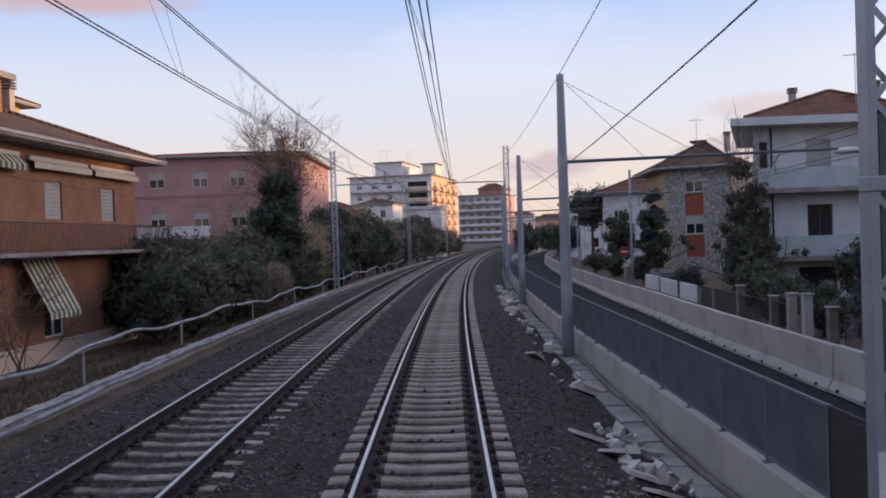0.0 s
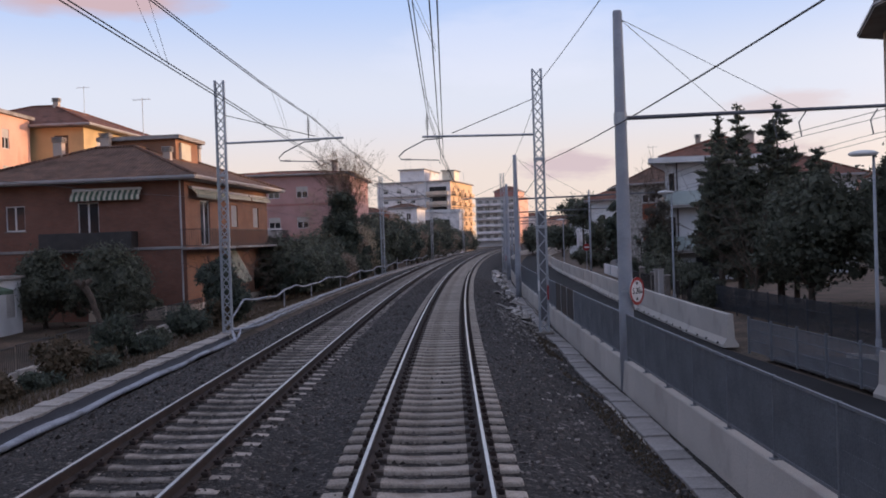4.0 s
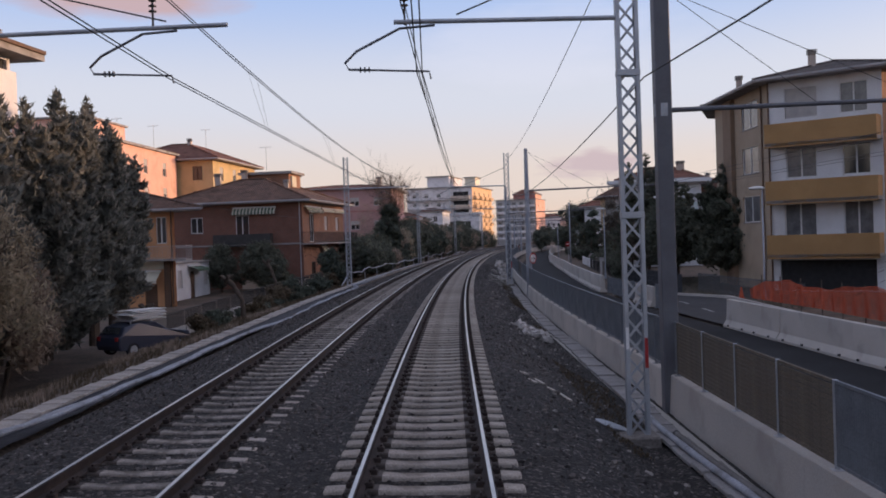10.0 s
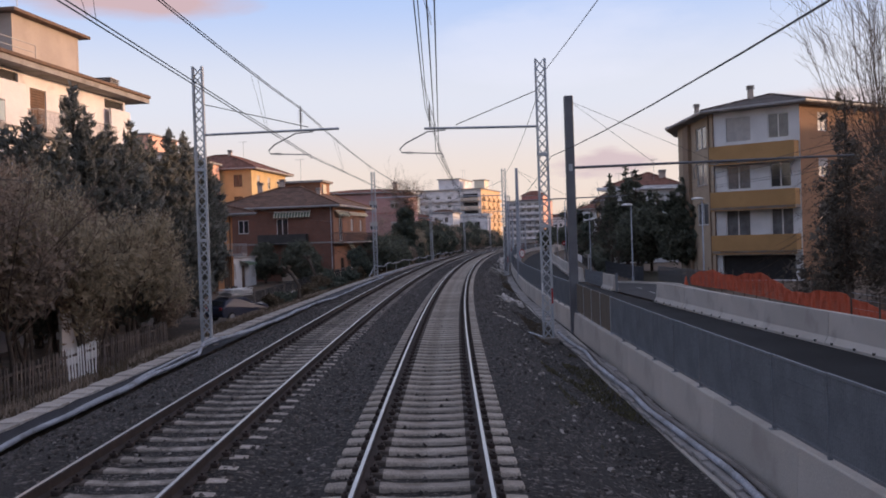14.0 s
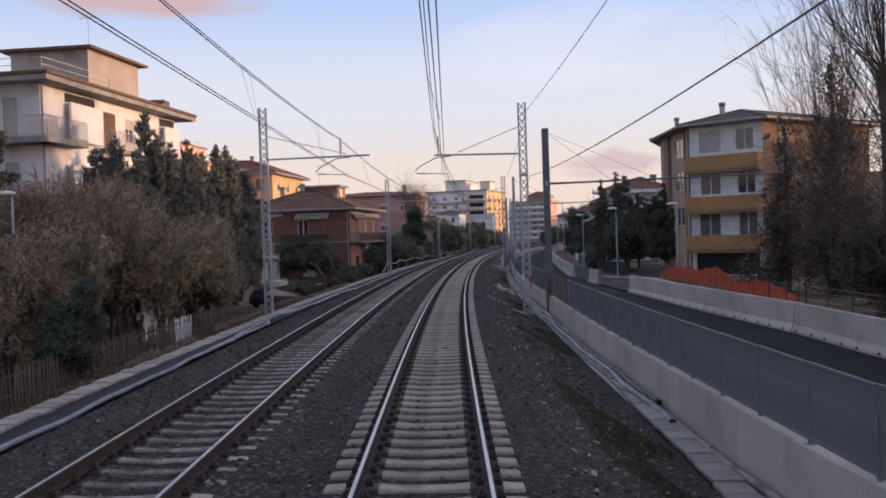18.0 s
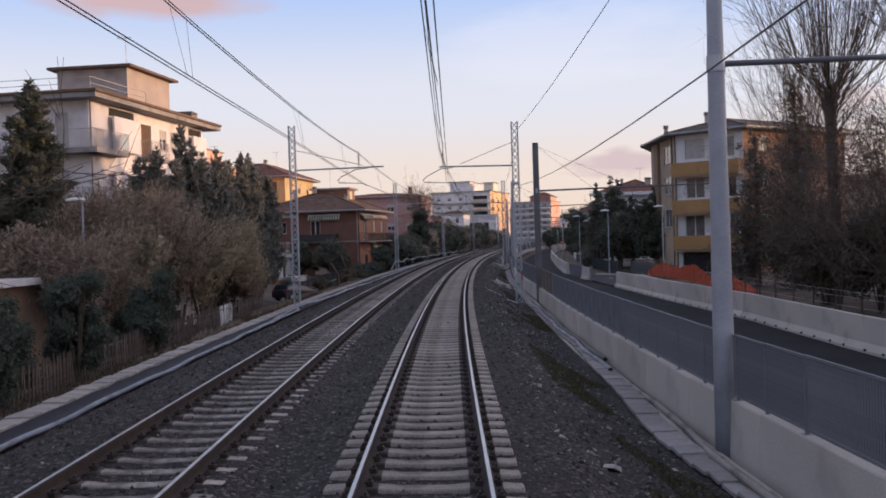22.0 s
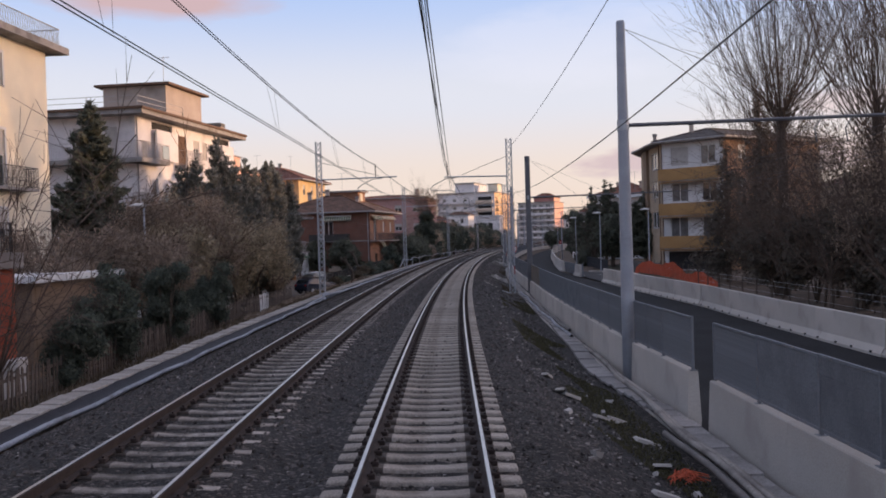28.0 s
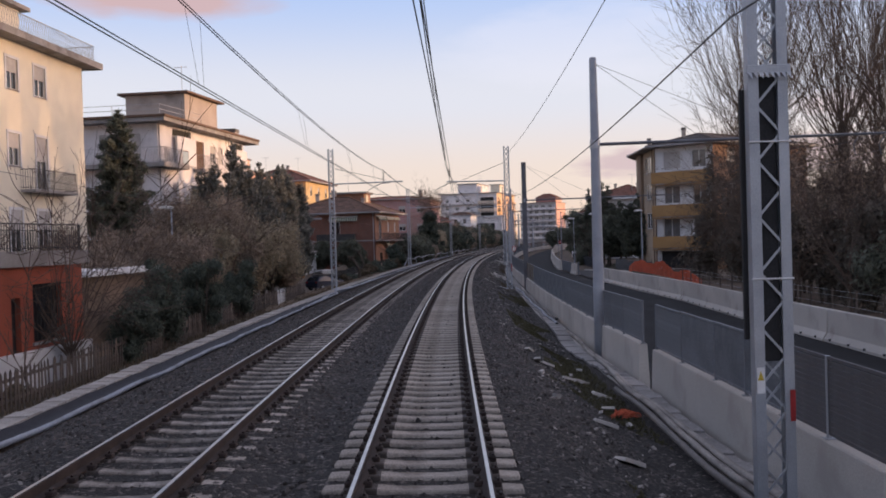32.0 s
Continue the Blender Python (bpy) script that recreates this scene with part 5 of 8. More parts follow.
ROOF_RED = tile_material("red_roof_tiles", (0.2, 0.085, 0.06), (0.14, 0.065, 0.045))
SLAB = material("slab_concrete", (0.33, 0.31, 0.3), 0.9, (0.25, 0.235, 0.225), 0.8, 25, 0.15, dirt=(0.2, 0.18, 0.17), dirt_scale=0.9, dirt_at=0.5)
GUTTER = material("gutter_metal", (0.4, 0.39, 0.4), 0.5, (0.3, 0.29, 0.3), 1.0, 20, 0.1)
FRAME = material("white_window_frame", (0.62, 0.61, 0.6), 0.5, (0.55, 0.54, 0.53), 2, 30, 0.05)
BROWN_FRAME = material("brown_window_frame", (0.1, 0.06, 0.04), 0.6)
SHUTTER = material("pale_roller_shutter", (0.45, 0.43, 0.41), 0.7, (0.38, 0.36, 0.35), 2, 30, 0.1)
SHUTTER_BROWN = material("brown_shutter", (0.14, 0.08, 0.05), 0.75, (0.1, 0.06, 0.04), 2, 30, 0.15)
SHUTTER_RED = material("rust_red_panel", (0.32, 0.1, 0.055), 0.75, (0.26, 0.08, 0.045), 2, 30, 0.15)
IRON = material("dark_railing_iron", (0.045, 0.042, 0.042), 0.6, (0.03, 0.03, 0.03), 2, 30, 0.15)
PALE_RAIL = material("pale_railing_paint", (0.4, 0.39, 0.38), 0.6, (0.3, 0.28, 0.27), 2, 30, 0.15)
AWNING = material("cream_awning_cloth", (0.6, 0.56, 0.45), 0.9, (0.5, 0.47, 0.38), 1.0, 20, 0.1)
AWNING_GREEN = material("green_awning_stripe", (0.09, 0.14, 0.1), 0.9)
CHIMNEY = PLASTER("chimney_plaster", (0.45, 0.38, 0.33))
ORANGE_PARAPET = PLASTER("ochre_balcony_parapet", (0.37, 0.22, 0.095), 0.8)
FROST = material("frosted_balcony_glass", (0.46, 0.53, 0.53), 0.25, (0.38, 0.45, 0.45), 1.0, 20, 0.08, spec=0.6)
ORANGE_NET = material("orange_plastic_net", (0.55, 0.11, 0.05), 0.7, (0.44, 0.085, 0.04), 2, 20, 0.2)


class House:
    """A building on a footprint (counter-clockwise from above); wall i runs from corner i to the next, u from its left end as seen from outside."""

    def __init__(self, name, label, category, foot, z0, z1, mats):
        self.ob = thing(name, label, category)
        self.p, self.z0, self.z1 = [Vector((x, y, 0)) for x, y in foot], z0, z1
        self.mats = mats if isinstance(mats, (list, tuple)) else [mats] * len(foot)

    def axis(self, i):
        a, b = self.p[i], self.p[(i + 1) % len(self.p)]
        d = (b - a)
        ln = d.length
        return a, d.normalized(), ln

    def axes(self, i):
        """Local axes of wall i: x along it, y into the house, z up."""
        a, d, ln = self.axis(i)
        n = Vector((-d.y, d.x, 0))
        return Matrix(((d.x, n.x, 0, a.x), (d.y, n.y, 0, a.y), (0, 0, 1, 0), (0, 0, 0, 1)))

    def wall(self, i, openings=(), depth=0.2):
        """One wall with openings (u0, z0, u1, z1, kind) cut through it, and what fills them."""
        _a, _d, ln = self.axis(i)
        fr = self.axes(i)
        us = sorted({0.0, ln, *[min(max(o[0], 0), ln) for o in openings], *[min(max(o[2], 0), ln) for o in openings]})
        zs = sorted({self.z0, self.z1, *[o[1] for o in openings], *[o[3] for o in openings]})
        m = Mesh()
        for u0, u1 in zip(us[:-1], us[1:]):
            for za, zb in zip(zs[:-1], zs[1:]):
                um, zm = (u0 + u1) / 2, (za + zb) / 2
                if any(o[0] < um < o[2] and o[1] < zm < o[3] for o in openings):
                    continue
                m.add([fr @ Vector(q) for q in ((u0, 0, za), (u1, 0, za), (u1, 0, zb), (u0, 0, zb))], [(0, 1, 2, 3)])
        for u0, za, u1, zb, _k in openings:
            c = [(u0, za), (u1, za), (u1, zb), (u0, zb)]
            for (a0, b0), (a1, b1) in zip(c, c[1:] + c[:1]):
                m.add([fr @ Vector(q) for q in ((a0, 0, b0), (a1, 0, b1), (a1, depth, b1), (a0, depth, b0))], [(0, 1, 2, 3)])
        m.add([fr @ Vector(q) for q in ((0, 0.25, self.z0), (ln, 0.25, self.z0), (ln, 0.25, self.z1), (0, 0.25, self.z1))], [(0, 1, 2, 3)])
        part("wall", m, self.mats[i], self.ob, fix=False)
        for o in openings:
            self.window(fr, *o)

    def window(self, fr, u0, za, u1, zb, kind):
        w, h = u1 - u0, zb - za
        frame_mat = BROWN_FRAME if "brown" in kind else FRAME
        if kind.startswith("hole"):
            # a black panel stands in for the shade inside a deep recess
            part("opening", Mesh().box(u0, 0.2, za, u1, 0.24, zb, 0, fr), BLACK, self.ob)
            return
        if kind.startswith("panel") or kind.startswith("shut"):
            m = Mesh()
            k = max(3, int(h / 0.16))
            pr = [(0.13, za)] + [q for j in range(k) for q in ((0.075, za + j * h / k + 0.01), (0.075, za + (j + 0.86) * h / k), (0.1, za + (j + 0.93) * h / k))] + [(0.13, zb)]
            m.v += [tuple(fr @ Vector((u, y, zz))) for u in (u0 + 0.02, u1 - 0.02) for y, zz in pr]
            m.f += [(j, j + len(pr), j + len(pr) + 1, j + 1) for j in range(len(pr) - 1)] + [(0, len(pr) - 1, 2 * len(pr) - 1, len(pr))]
            m.m += [0] * len(pr)
            mt = SHUTTER_RED if "red" in kind else SHUTTER_BROWN if "brown" in kind else SHUTTER
            part("roller_shutter", m, mt, self.ob)
            return
        m = Mesh()
        t = 0.07
        m.box(u0, 0.08, za, u0 + t, 0.16, zb, 0, fr).box(u1 - t, 0.08, za, u1, 0.16, zb, 0, fr)
        m.box(u0 + t, 0.08, zb - t, u1 - t, 0.16, zb, 0, fr).box(u0 + t, 0.08, za, u1 - t, 0.16, za + t, 0, fr)
        if w > 0.8:
            m.box((u0 + u1) / 2 - 0.05, 0.075, za + t, (u0 + u1) / 2 + 0.05, 0.155, zb - t, 0, fr)
        win = part("window", m, frame_mat, self.ob, "open dark window with a pale frame" if "open" in kind else "")
        cut = 0.55 if "half" in kind else 1.0
        panes = [(u0 + t, (u0 + u1) / 2 - 0.05), ((u0 + u1) / 2 + 0.05, u1 - t)] if w > 0.8 else [(u0 + t, u1 - t)]
        for a, b in panes:
            part("pane", Mesh().box(a, 0.12, za + t, b, 0.13, zb - t, 0, fr), CURTAINED if "lace" in kind else GLASS, win)
        if "half" in kind:
            part("roller_shutter", Mesh().box(u0 + 0.02, 0.05, za + h * cut, u1 - 0.02, 0.075, zb, 0, fr), SHUTTER, win)
        if "sill" in kind:
            part("sill", Mesh().box(u0 - 0.08, -0.06, za - 0.07, u1 + 0.08, 0.1, za, 0.01, fr), SLAB, win)

    def blank(self, *skip):
        for i in range(len(self.p)):
            if i not in skip:
                self.wall(i)

    def slab(self, z, thick, over, mat=None, name="roof_slab"):
        q = offset(self.p, over)
        m = Mesh()
        n = len(q)
        m.v += [(v.x, v.y, z) for v in q] + [(v.x, v.y, z + thick) for v in q]
        m.f += [tuple(range(n))[::-1], tuple(range(n, 2 * n))] + [(k, (k + 1) % n, n + (k + 1) % n, n + k) for k in range(n)]
        m.m = [0] * len(m.f)
        return part(name, m, mat or SLAB, self.ob)

    def hip(self, z, rise, over, inset, mat, gutter=True):
        """A hipped roof over overhanging eaves, with soffit and gutter."""
        lo, hi = offset(self.p, over), offset(self.p, -inset)
        n = len(lo)
        m = Mesh()
        m.v += [(v.x, v.y, z + 0.06) for v in lo] + [(v.x, v.y, z + rise) for v in hi]
        m.f += [(k, (k + 1) % n, n + (k + 1) % n, n + k) for k in range(n)] + [tuple(range(n, 2 * n))]
        m.m = [0] * len(m.f)
        roof = part("roof", m, mat, self.ob)
        self.slab(z - 0.14, 0.19, over - 0.02, SLAB, "soffit")
        if gutter:
            g = Mesh()
            for a, b in zip(lo, lo[1:] + lo[:1]):
                g.bar((a.x, a.y, z + 0.02), (b.x, b.y, z + 0.02), 0.12, 0.12)
            part("gutter", g, GUTTER, self.ob)
        rg = Mesh()
        for k in range(n):
            rg.tube([(lo[k].x, lo[k].y, z + 0.1), (hi[k].x, hi[k].y, z + rise + 0.03)], 0.11, 6)
            rg.tube([(hi[k].x, hi[k].y, z + rise + 0.03), (hi[(k + 1) % n].x, hi[(k + 1) % n].y, z + rise + 0.03)], 0.11, 6)
        tagged(part("ridge", rg, mat, self.ob), kind="stuff")
        return roof

    def balcony(self, i, u0, u1, depth, z, kind="bars", height=1.05, thick=0.16, mat=None):
        """A slab with its rail before wall i."""
        fr = self.axes(i)
        b = part("balcony", Mesh().box(u0, -depth, z - thick, u1, 0.02, z, 0.02, fr), SLAB, self.ob)
        if kind == "parapet":
            m = Mesh().box(u0, -depth, z - thick - 0.08, u1, -depth + 0.1, z + height, 0.015, fr)
            m.box(u0, -depth + 0.1, z, u0 + 0.1, 0, z + height, 0.01, fr).box(u1 - 0.1, -depth + 0.1, z, u1, 0, z + height, 0.01, fr)
            part("parapet", m, mat or ORANGE_PARAPET, b)
            return
        if kind == "glass":
            m = Mesh().box(u0, -depth, z + 0.05, u1, -depth + 0.02, z + height, 0, fr)
            m.box(u0, -depth + 0.02, z + 0.05, u0 + 0.02, 0, z + height, 0, fr).box(u1 - 0.02, -depth + 0.02, z + 0.05, u1, 0, z + height, 0, fr)
            part("glass_panel", m, FROST, b)
        mt = mat or IRON
        r = Mesh()
        c = [(u0 + 0.03, 0), (u0 + 0.03, -depth + 0.04), (u1 - 0.03, -depth + 0.04), (u1 - 0.03, 0)]
        for (ua, ya), (ub, yb) in zip(c[:-1], c[1:]):
            r.bar(fr @ Vector((ua, ya, z + height)), fr @ Vector((ub, yb, z + height)), 0.05, 0.04)
            if kind == "bars":
                r.bar(fr @ Vector((ua, ya, z + 0.1)), fr @ Vector((ub, yb, z + 0.1)), 0.03, 0.03)
        part("handrail", r, mt, b)
        if kind == "bars":
            r = Mesh()
            for (ua, ya), (ub, yb) in zip(c[:-1], c[1:]):
                k = max(2, int(math.hypot(ub - ua, yb - ya) / 0.14))
                for j in range(k + 1):
                    q = Vector((ua + (ub - ua) * j / k, ya + (yb - ya) * j / k, 0))
                    r.bar(fr @ (q + Vector((0, 0, z))), fr @ (q + Vector((0, 0, z + height))), 0.018)
            tagged(part("baluster", r, mt, b), kind="stuff")

    def chimney(self, x, y, z, h, w=0.5):
        m = Mesh().box(x - w / 2, y - w / 2, z, x + w / 2, y + w / 2, z + h, 0.02)
        ch = part("chimney", m, CHIMNEY, self.ob)
        c = Mesh()
        for k in range(3):
            c.box(x - w / 2 - 0.08, y - w / 2 - 0.08, z + h + 0.02 + k * 0.13, x + w / 2 + 0.08, y + w / 2 + 0.08, z + h + 0.09 + k * 0.13, 0.01)
        c.box(x - w / 4, y - w / 4, z + h, x + w / 4, y + w / 4, z + h + 0.3)
        part("chimney_cap", c, SLAB, ch)

    def pipe(self, i, u, z0, z1, mat=None):
        fr = self.axes(i)
        part("downpipe", Mesh().tube([fr @ Vector((u, -0.09, z0)), fr @ Vector((u, -0.09, z1))], 0.06, 7), mat or GUTTER, self.ob)

    def awning(self, i, u0, u1, z, drop, reach, stripes=True):
        """A half-open cloth awning, in stripes."""
        fr = self.axes(i)
        case = part("awning", Mesh().box(u0, -0.22, z, u1, -0.02, z + 0.16, 0.02, fr), FRAME, self.ob)
        k = max(2, int((u1 - u0) / 0.18))
        m = Mesh()
        for j in range(k):
            a, b = u0 + (u1 - u0) * j / k, u0 + (u1 - u0) * (j + 1) / k
            m.add([fr @ Vector(q) for q in ((a, -0.2, z), (b, -0.2, z), (b, -0.2 - reach, z - drop), (a, -0.2 - reach, z - drop))], [(0, 1, 2, 3)], j % 2 if stripes else 0)
            m.add([fr @ Vector(q) for q in ((a, -0.2 - reach, z - drop), (b, -0.2 - reach, z - drop), (b, -0.2 - reach, z - drop - 0.22), (a, -0.2 - reach, z - drop - 0.22))], [(0, 1, 2, 3)], j % 2 if stripes else 0)
        part("awning_cloth", m, [AWNING, AWNING_GREEN], case, fix=False)


def offset(poly, d):
    """The footprint moved outwards by d."""
    n = len(poly)
    out = []
    for k in range(n):
        a, b, c = poly[k - 1], poly[k], poly[(k + 1) % n]
        d1, d2 = (b - a).normalized(), (c - b).normalized()
        n1, n2 = Vector((d1.y, -d1.x, 0)), Vector((d2.y, -d2.x, 0))
        t = (n1 + n2)
        t = t / max(0.3, t.length_squared / 2) if t.length > 1e-6 else n1
        out.append(b + t * d)
    return out


def rect(corner, along_y, w, d):
    """A footprint from its south-east corner: w to the left, d ahead in the direction along_y."""
    c, e = Vector((*corner, 0)), Vector((*along_y, 0)).normalized()
    lft = Vector((-e.y, e.x, 0))
    q = [c + lft * w, c, c + e * d, c + e * d + lft * w]
    return [(v.x, v.y) for v in q]


def aerial(x, y, z, h, label="thin television aerial on a roof"):
    a = thing("roof_aerial", label, "aerial", pose(x, y, z), "roof aerials")
    part("mast", Mesh().tube([(0, 0, -0.4), (0, 0, h)], 0.025, 5), GUTTER, a)
    part("boom", Mesh().tube([(-0.7, 0, h - 0.15), (0.6, 0, h - 0.1)], 0.018, 4), GUTTER, a)
    for k in range(4):
        x0 = -0.6 + 0.35 * k
        part("element", Mesh().tube([(x0, -0.35, h - 0.13), (x0, 0.35, h - 0.13)], 0.012, 4), GUTTER, a)


def house_brick():
    """Two-storey brick house with a long balcony and a roof turret."""
    h = House("brick_house", "two-storey brown brick house with a long balcony and hipped tile roof", "house", rect((-16.3, 28.4), (0.087, 0.996), 14.0, 17.3), -2.2, 6.95, [BRICK_RED, BRICK_ORANGE, BRICK_RED, BRICK_RED])
    h.wall(0, [(7.0, 3.2, 8.4, 5.66, "door"), (2.2, 4.0, 3.5, 5.6, "win sill"), (10.3, -1.7, 11.6, 0.6, "door brown"), (5, -0.9, 6.4, 0.6, "win brown")])
    h.wall(1, [(2.6, 2.75, 4.3, 5.7, "door"), (8.6, 4.0, 10.0, 5.55, "shut"), (13.6, 4.0, 15.0, 5.5, "shut"), (3.0, -1.7, 4.6, 0.7, "door brown"), (8.2, -0.8, 9.8, 0.8, "win"), (13.4, -0.8, 14.8, 0.8, "win brown")])
    h.blank(0, 1)
    h.balcony(1, -0.9, 18.4, 1.45, 2.65, "bars", 1.1)
    h.balcony(0, 4.9, 10.9, 1.0, 2.75, "parapet", 1.0, mat=IRON)
    part("string_course", Mesh().box(0.05, -0.07, 2.56, 4.88, -0.004, 2.74, 0.015, h.axes(0)).box(10.92, -0.07, 2.56, 13.95, -0.004, 2.74, 0.015, h.axes(0)), SLAB, h.ob)
    h.awning(1, 0.7, 6.5, 6.35, 0.35, 0.35)
    h.awning(0, 6.8, 11.3, 6.35, 0.4, 0.35)
    h.awning(1, 7.2, 12.0, 6.3, 0.12, 0.2, False)
    h.awning(1, 12.3, 17.0, 6.3, 0.12, 0.2, False)
    h.awning(1, 6.3, 8.7, 2.4, 2.1, 1.1)
    h.hip(6.98, 2.7, 1.2, 5.6, ROOF)
    h.pipe(0, 13.75, -1.9, 6.9)
    t = rect((-19.2, 36.4), (0.087, 0.996), 5.2, 4.2)
    tw = Mesh()
    for z0, z1, o in ((8.2, 10.35, 0.0), (10.35, 10.62, 0.45)):
        q = offset([Vector((x, y, 0)) for x, y in t], o)
        n = len(tw.v)
        tw.v += [(v.x, v.y, z0) for v in q] + [(v.x, v.y, z1) for v in q]
        tw.f += [tuple(n + k for k in (3, 2, 1, 0)), tuple(n + k for k in (4, 5, 6, 7))] + [(n + k, n + (k + 1) % 4, n + 4 + (k + 1) % 4, n + 4 + k) for k in range(4)]
        tw.m += [0 if o == 0 else 1] * 6
    part("roof_turret", tw, [BRICK_ORANGE, SLAB], h.ob, "square brick roof turret with a flat cap")
    part("turret_shutter", Mesh().box(-19.15, 37.0, 8.95, -18.95, 40.0, 10.15, 0.02), AWNING, h.ob)
    h.chimney(-18.9, 33.6, 8.4, 0.75, 0.5)
    h.chimney(-19.36, 42.2, 8.2, 2.0, 0.5)
    part("plinth", Mesh().box(-0.05, -0.06, -2.2, 17.4, -0.004, -0.95, 0.02, h.axes(1)), BEIGE, h.ob)
    part("plinth", Mesh().box(7.5, -0.06, -2.2, 14.0, -0.004, -0.95, 0.02, h.axes(0)), BEIGE, h.ob)
    h.chimney(-26.2, 33.4, 8.4, 1.6, 0.6)
    h.chimney(-24.0, 36.0, 8.8, 1.7, 0.6)
    aerial(-22.0, 38.0, 10.6, 3.0)


def house_orange():
    h = House("orange_house", "two-storey orange house with a wrap-round balcony", "house", [(-33.5, 11.6), (-23.5, 10.75), (-28.6, 17.0), (-34.0, 17.4)], -3.2, 5.7, ORANGE_WALL)
    h.wall(0, [(5.9, 3.0, 7.0, 5.3, "door"), (8.55, 3.0, 9.45, 5.2, "door"), (7.4, -3.0, 8.5, -0.3, "shut brown"), (1.5, 3.2, 2.8, 5.0, "win")])
    h.blank(0)
    h.balcony(0, 3.0, 11.6, 1.3, 1.75, "bars", 1.05, mat=PALE_RAIL)
    part("corner_post", Mesh().box(9.2, -0.25, -3.2, 9.75, -0.02, 1.55, 0.02, h.axes(0)), SHUTTER_BROWN, h.ob)
    part("lower_facing", Mesh().box(0.0, -0.05, 0.9, 9.2, -0.01, 1.55, 0.01, h.axes(0)), AWNING, h.ob)
    h.awning(0, 6.0, 8.9, 0.7, 0.7, 0.9, False)
    h.hip(5.75, 2.0, 1.3, 2.2, ROOF)
    h.pipe(0, 9.9, -2, 5.7, SHUTTER_BROWN)
    aerial(-29.0, 13.0, 8.0, 2.2)
    a = House("annex", "small white flat-roofed annex with grey shutters", "house", rect((-25.3, 14.0), (0.06, 1.0), 5.0, 10.2), -3.2, 1.3, WHITE_WALL)
    a.wall(1, [(2.4, -1.0, 3.4, 0.6, "shut"), (5.3, -2.1, 6.4, 0.4, "shut brown"), (8.6, -1.0, 9.6, 0.6, "shut")])
    a.blank(1)
    a.slab(1.2, 0.16, 0.2)
    a.awning(1, 4.6, 7.6, 0.85, 0.2, 0.8, False)
    for c in a.ob.children_recursive:
        if c.name.startswith("awning_cloth"):
            c.data.materials[0] = AWNING_GREEN


def flats_pale():
    """Pale block of flats with deep roof slabs, balconies and a penthouse."""
    h = House("apartment_building", "pale stained block of flats with balconies and a rooftop penthouse", "apartment building", [(-38.5, -32.0), (-26.0, -32.9), (-24.3, -13.0), (-38.0, -12.6)], -3.4, 13.55, PALE)
    floors = (1.7, 5.8, 10.0)
    s_op, e_op = [], [(2.9, 12.75, 6.8, 13.4, "hole"), (17.0, 12.75, 19.7, 13.4, "hole")]
    for z in floors:
        e_op += [(7.95, z + 0.05, 9.7, z + 2.75, "shut brown"), (11.2, z + 0.9, 12.5, z + 2.6, "half sill"), (13.2, z + 0.9, 14.3, z + 2.6, "shut")]
        s_op += [(7.0, z + 0.1, 8.2, z + 2.7, "shut"), (9.95, z + 0.1, 10.95, z + 2.7, "shut"), (2.4, z + 0.8, 3.8, z + 2.6, "half")]
    h.wall(0, s_op)
    h.wall(1, e_op)
    h.blank(0, 1)
    fr = h.axes(1)
    for z in floors:
        h.balcony(0, 3.0, 13.7, 1.3, z, "bars", 1.3, 0.4, PALE_RAIL)
        h.balcony(1, -1.2, 3.6, 1.25, z, "bars", 1.3, 0.4, PALE_RAIL)
        part("balcony_screen", Mesh().box(2.4, -1.22, z + 0.12, 3.55, -1.19, z + 1.2, 0.005, fr), FROST, h.ob, "frosted glass balcony screen")
        h.balcony(1, 7.2, 11.0, 1.0, z, "bars", 1.3, 0.3, PALE_RAIL)
        h.balcony(1, 14.6, 17.0, 0.9, z, "bars", 1.3, 0.3, PALE_RAIL)
        part("side_panel", Mesh().box(2.85, -0.5, z + 0.1, 6.85, -0.3, z + 2.7, 0.02, fr), PALE, h.ob)
        part("side_panel", Mesh().box(17.0, -0.5, z + 0.1, 19.8, -0.3, z + 2.7, 0.02, fr), PALE, h.ob)
    h.slab(13.55, 0.5, 1.3)
    part("roof_edge", Mesh().box(-1.45, -1.45, 13.9, 21.3, -1.3, 14.12, 0.02, fr), SHUTTER_BROWN, h.ob, "dark brown roof edge")
    part("roof_edge", Mesh().box(-1.45, -1.45, 13.9, 13.98, -1.3, 14.12, 0.02, h.axes(0)), SHUTTER_BROWN, h.ob, "dark brown roof edge")
    h.pipe(1, 0.15, -3.0, 13.5)
    pt = House("penthouse", "flat-roofed stained rooftop penthouse", "rooftop room", [(-32.4, -24.5), (-26.4, -24.8), (-25.7, -17.3), (-32.4, -17.0)], 14.0, 17.4, STAINED)
    pt.blank()
    pt.slab(17.4, 0.2, 0.6, SHUTTER_BROWN)
    h.chimney(-25.4, -13.8, 14.0, 0.8, 1.4)
    c = [(-38, -32.4), (-25.6, -33.3), (-24.6, -25.5)]
    for zz in (14.7, 15.15):
        rl = Mesh()
        for a, b in zip(c[:-1], c[1:]):
            rl.bar((*a, zz), (*b, zz), 0.04)
        part("roof_rail", rl, PALE_RAIL, h.ob)
    for x, y in c + [(-34, -32.7), (-30, -33.0), (-25.1, -29.4)]:
        part("rail_post", Mesh().bar((x, y, 14.0), (x, y, 15.15), 0.04), PALE_RAIL, h.ob)
    aerial(-28.0, -21.0, 17.6, 3.2)


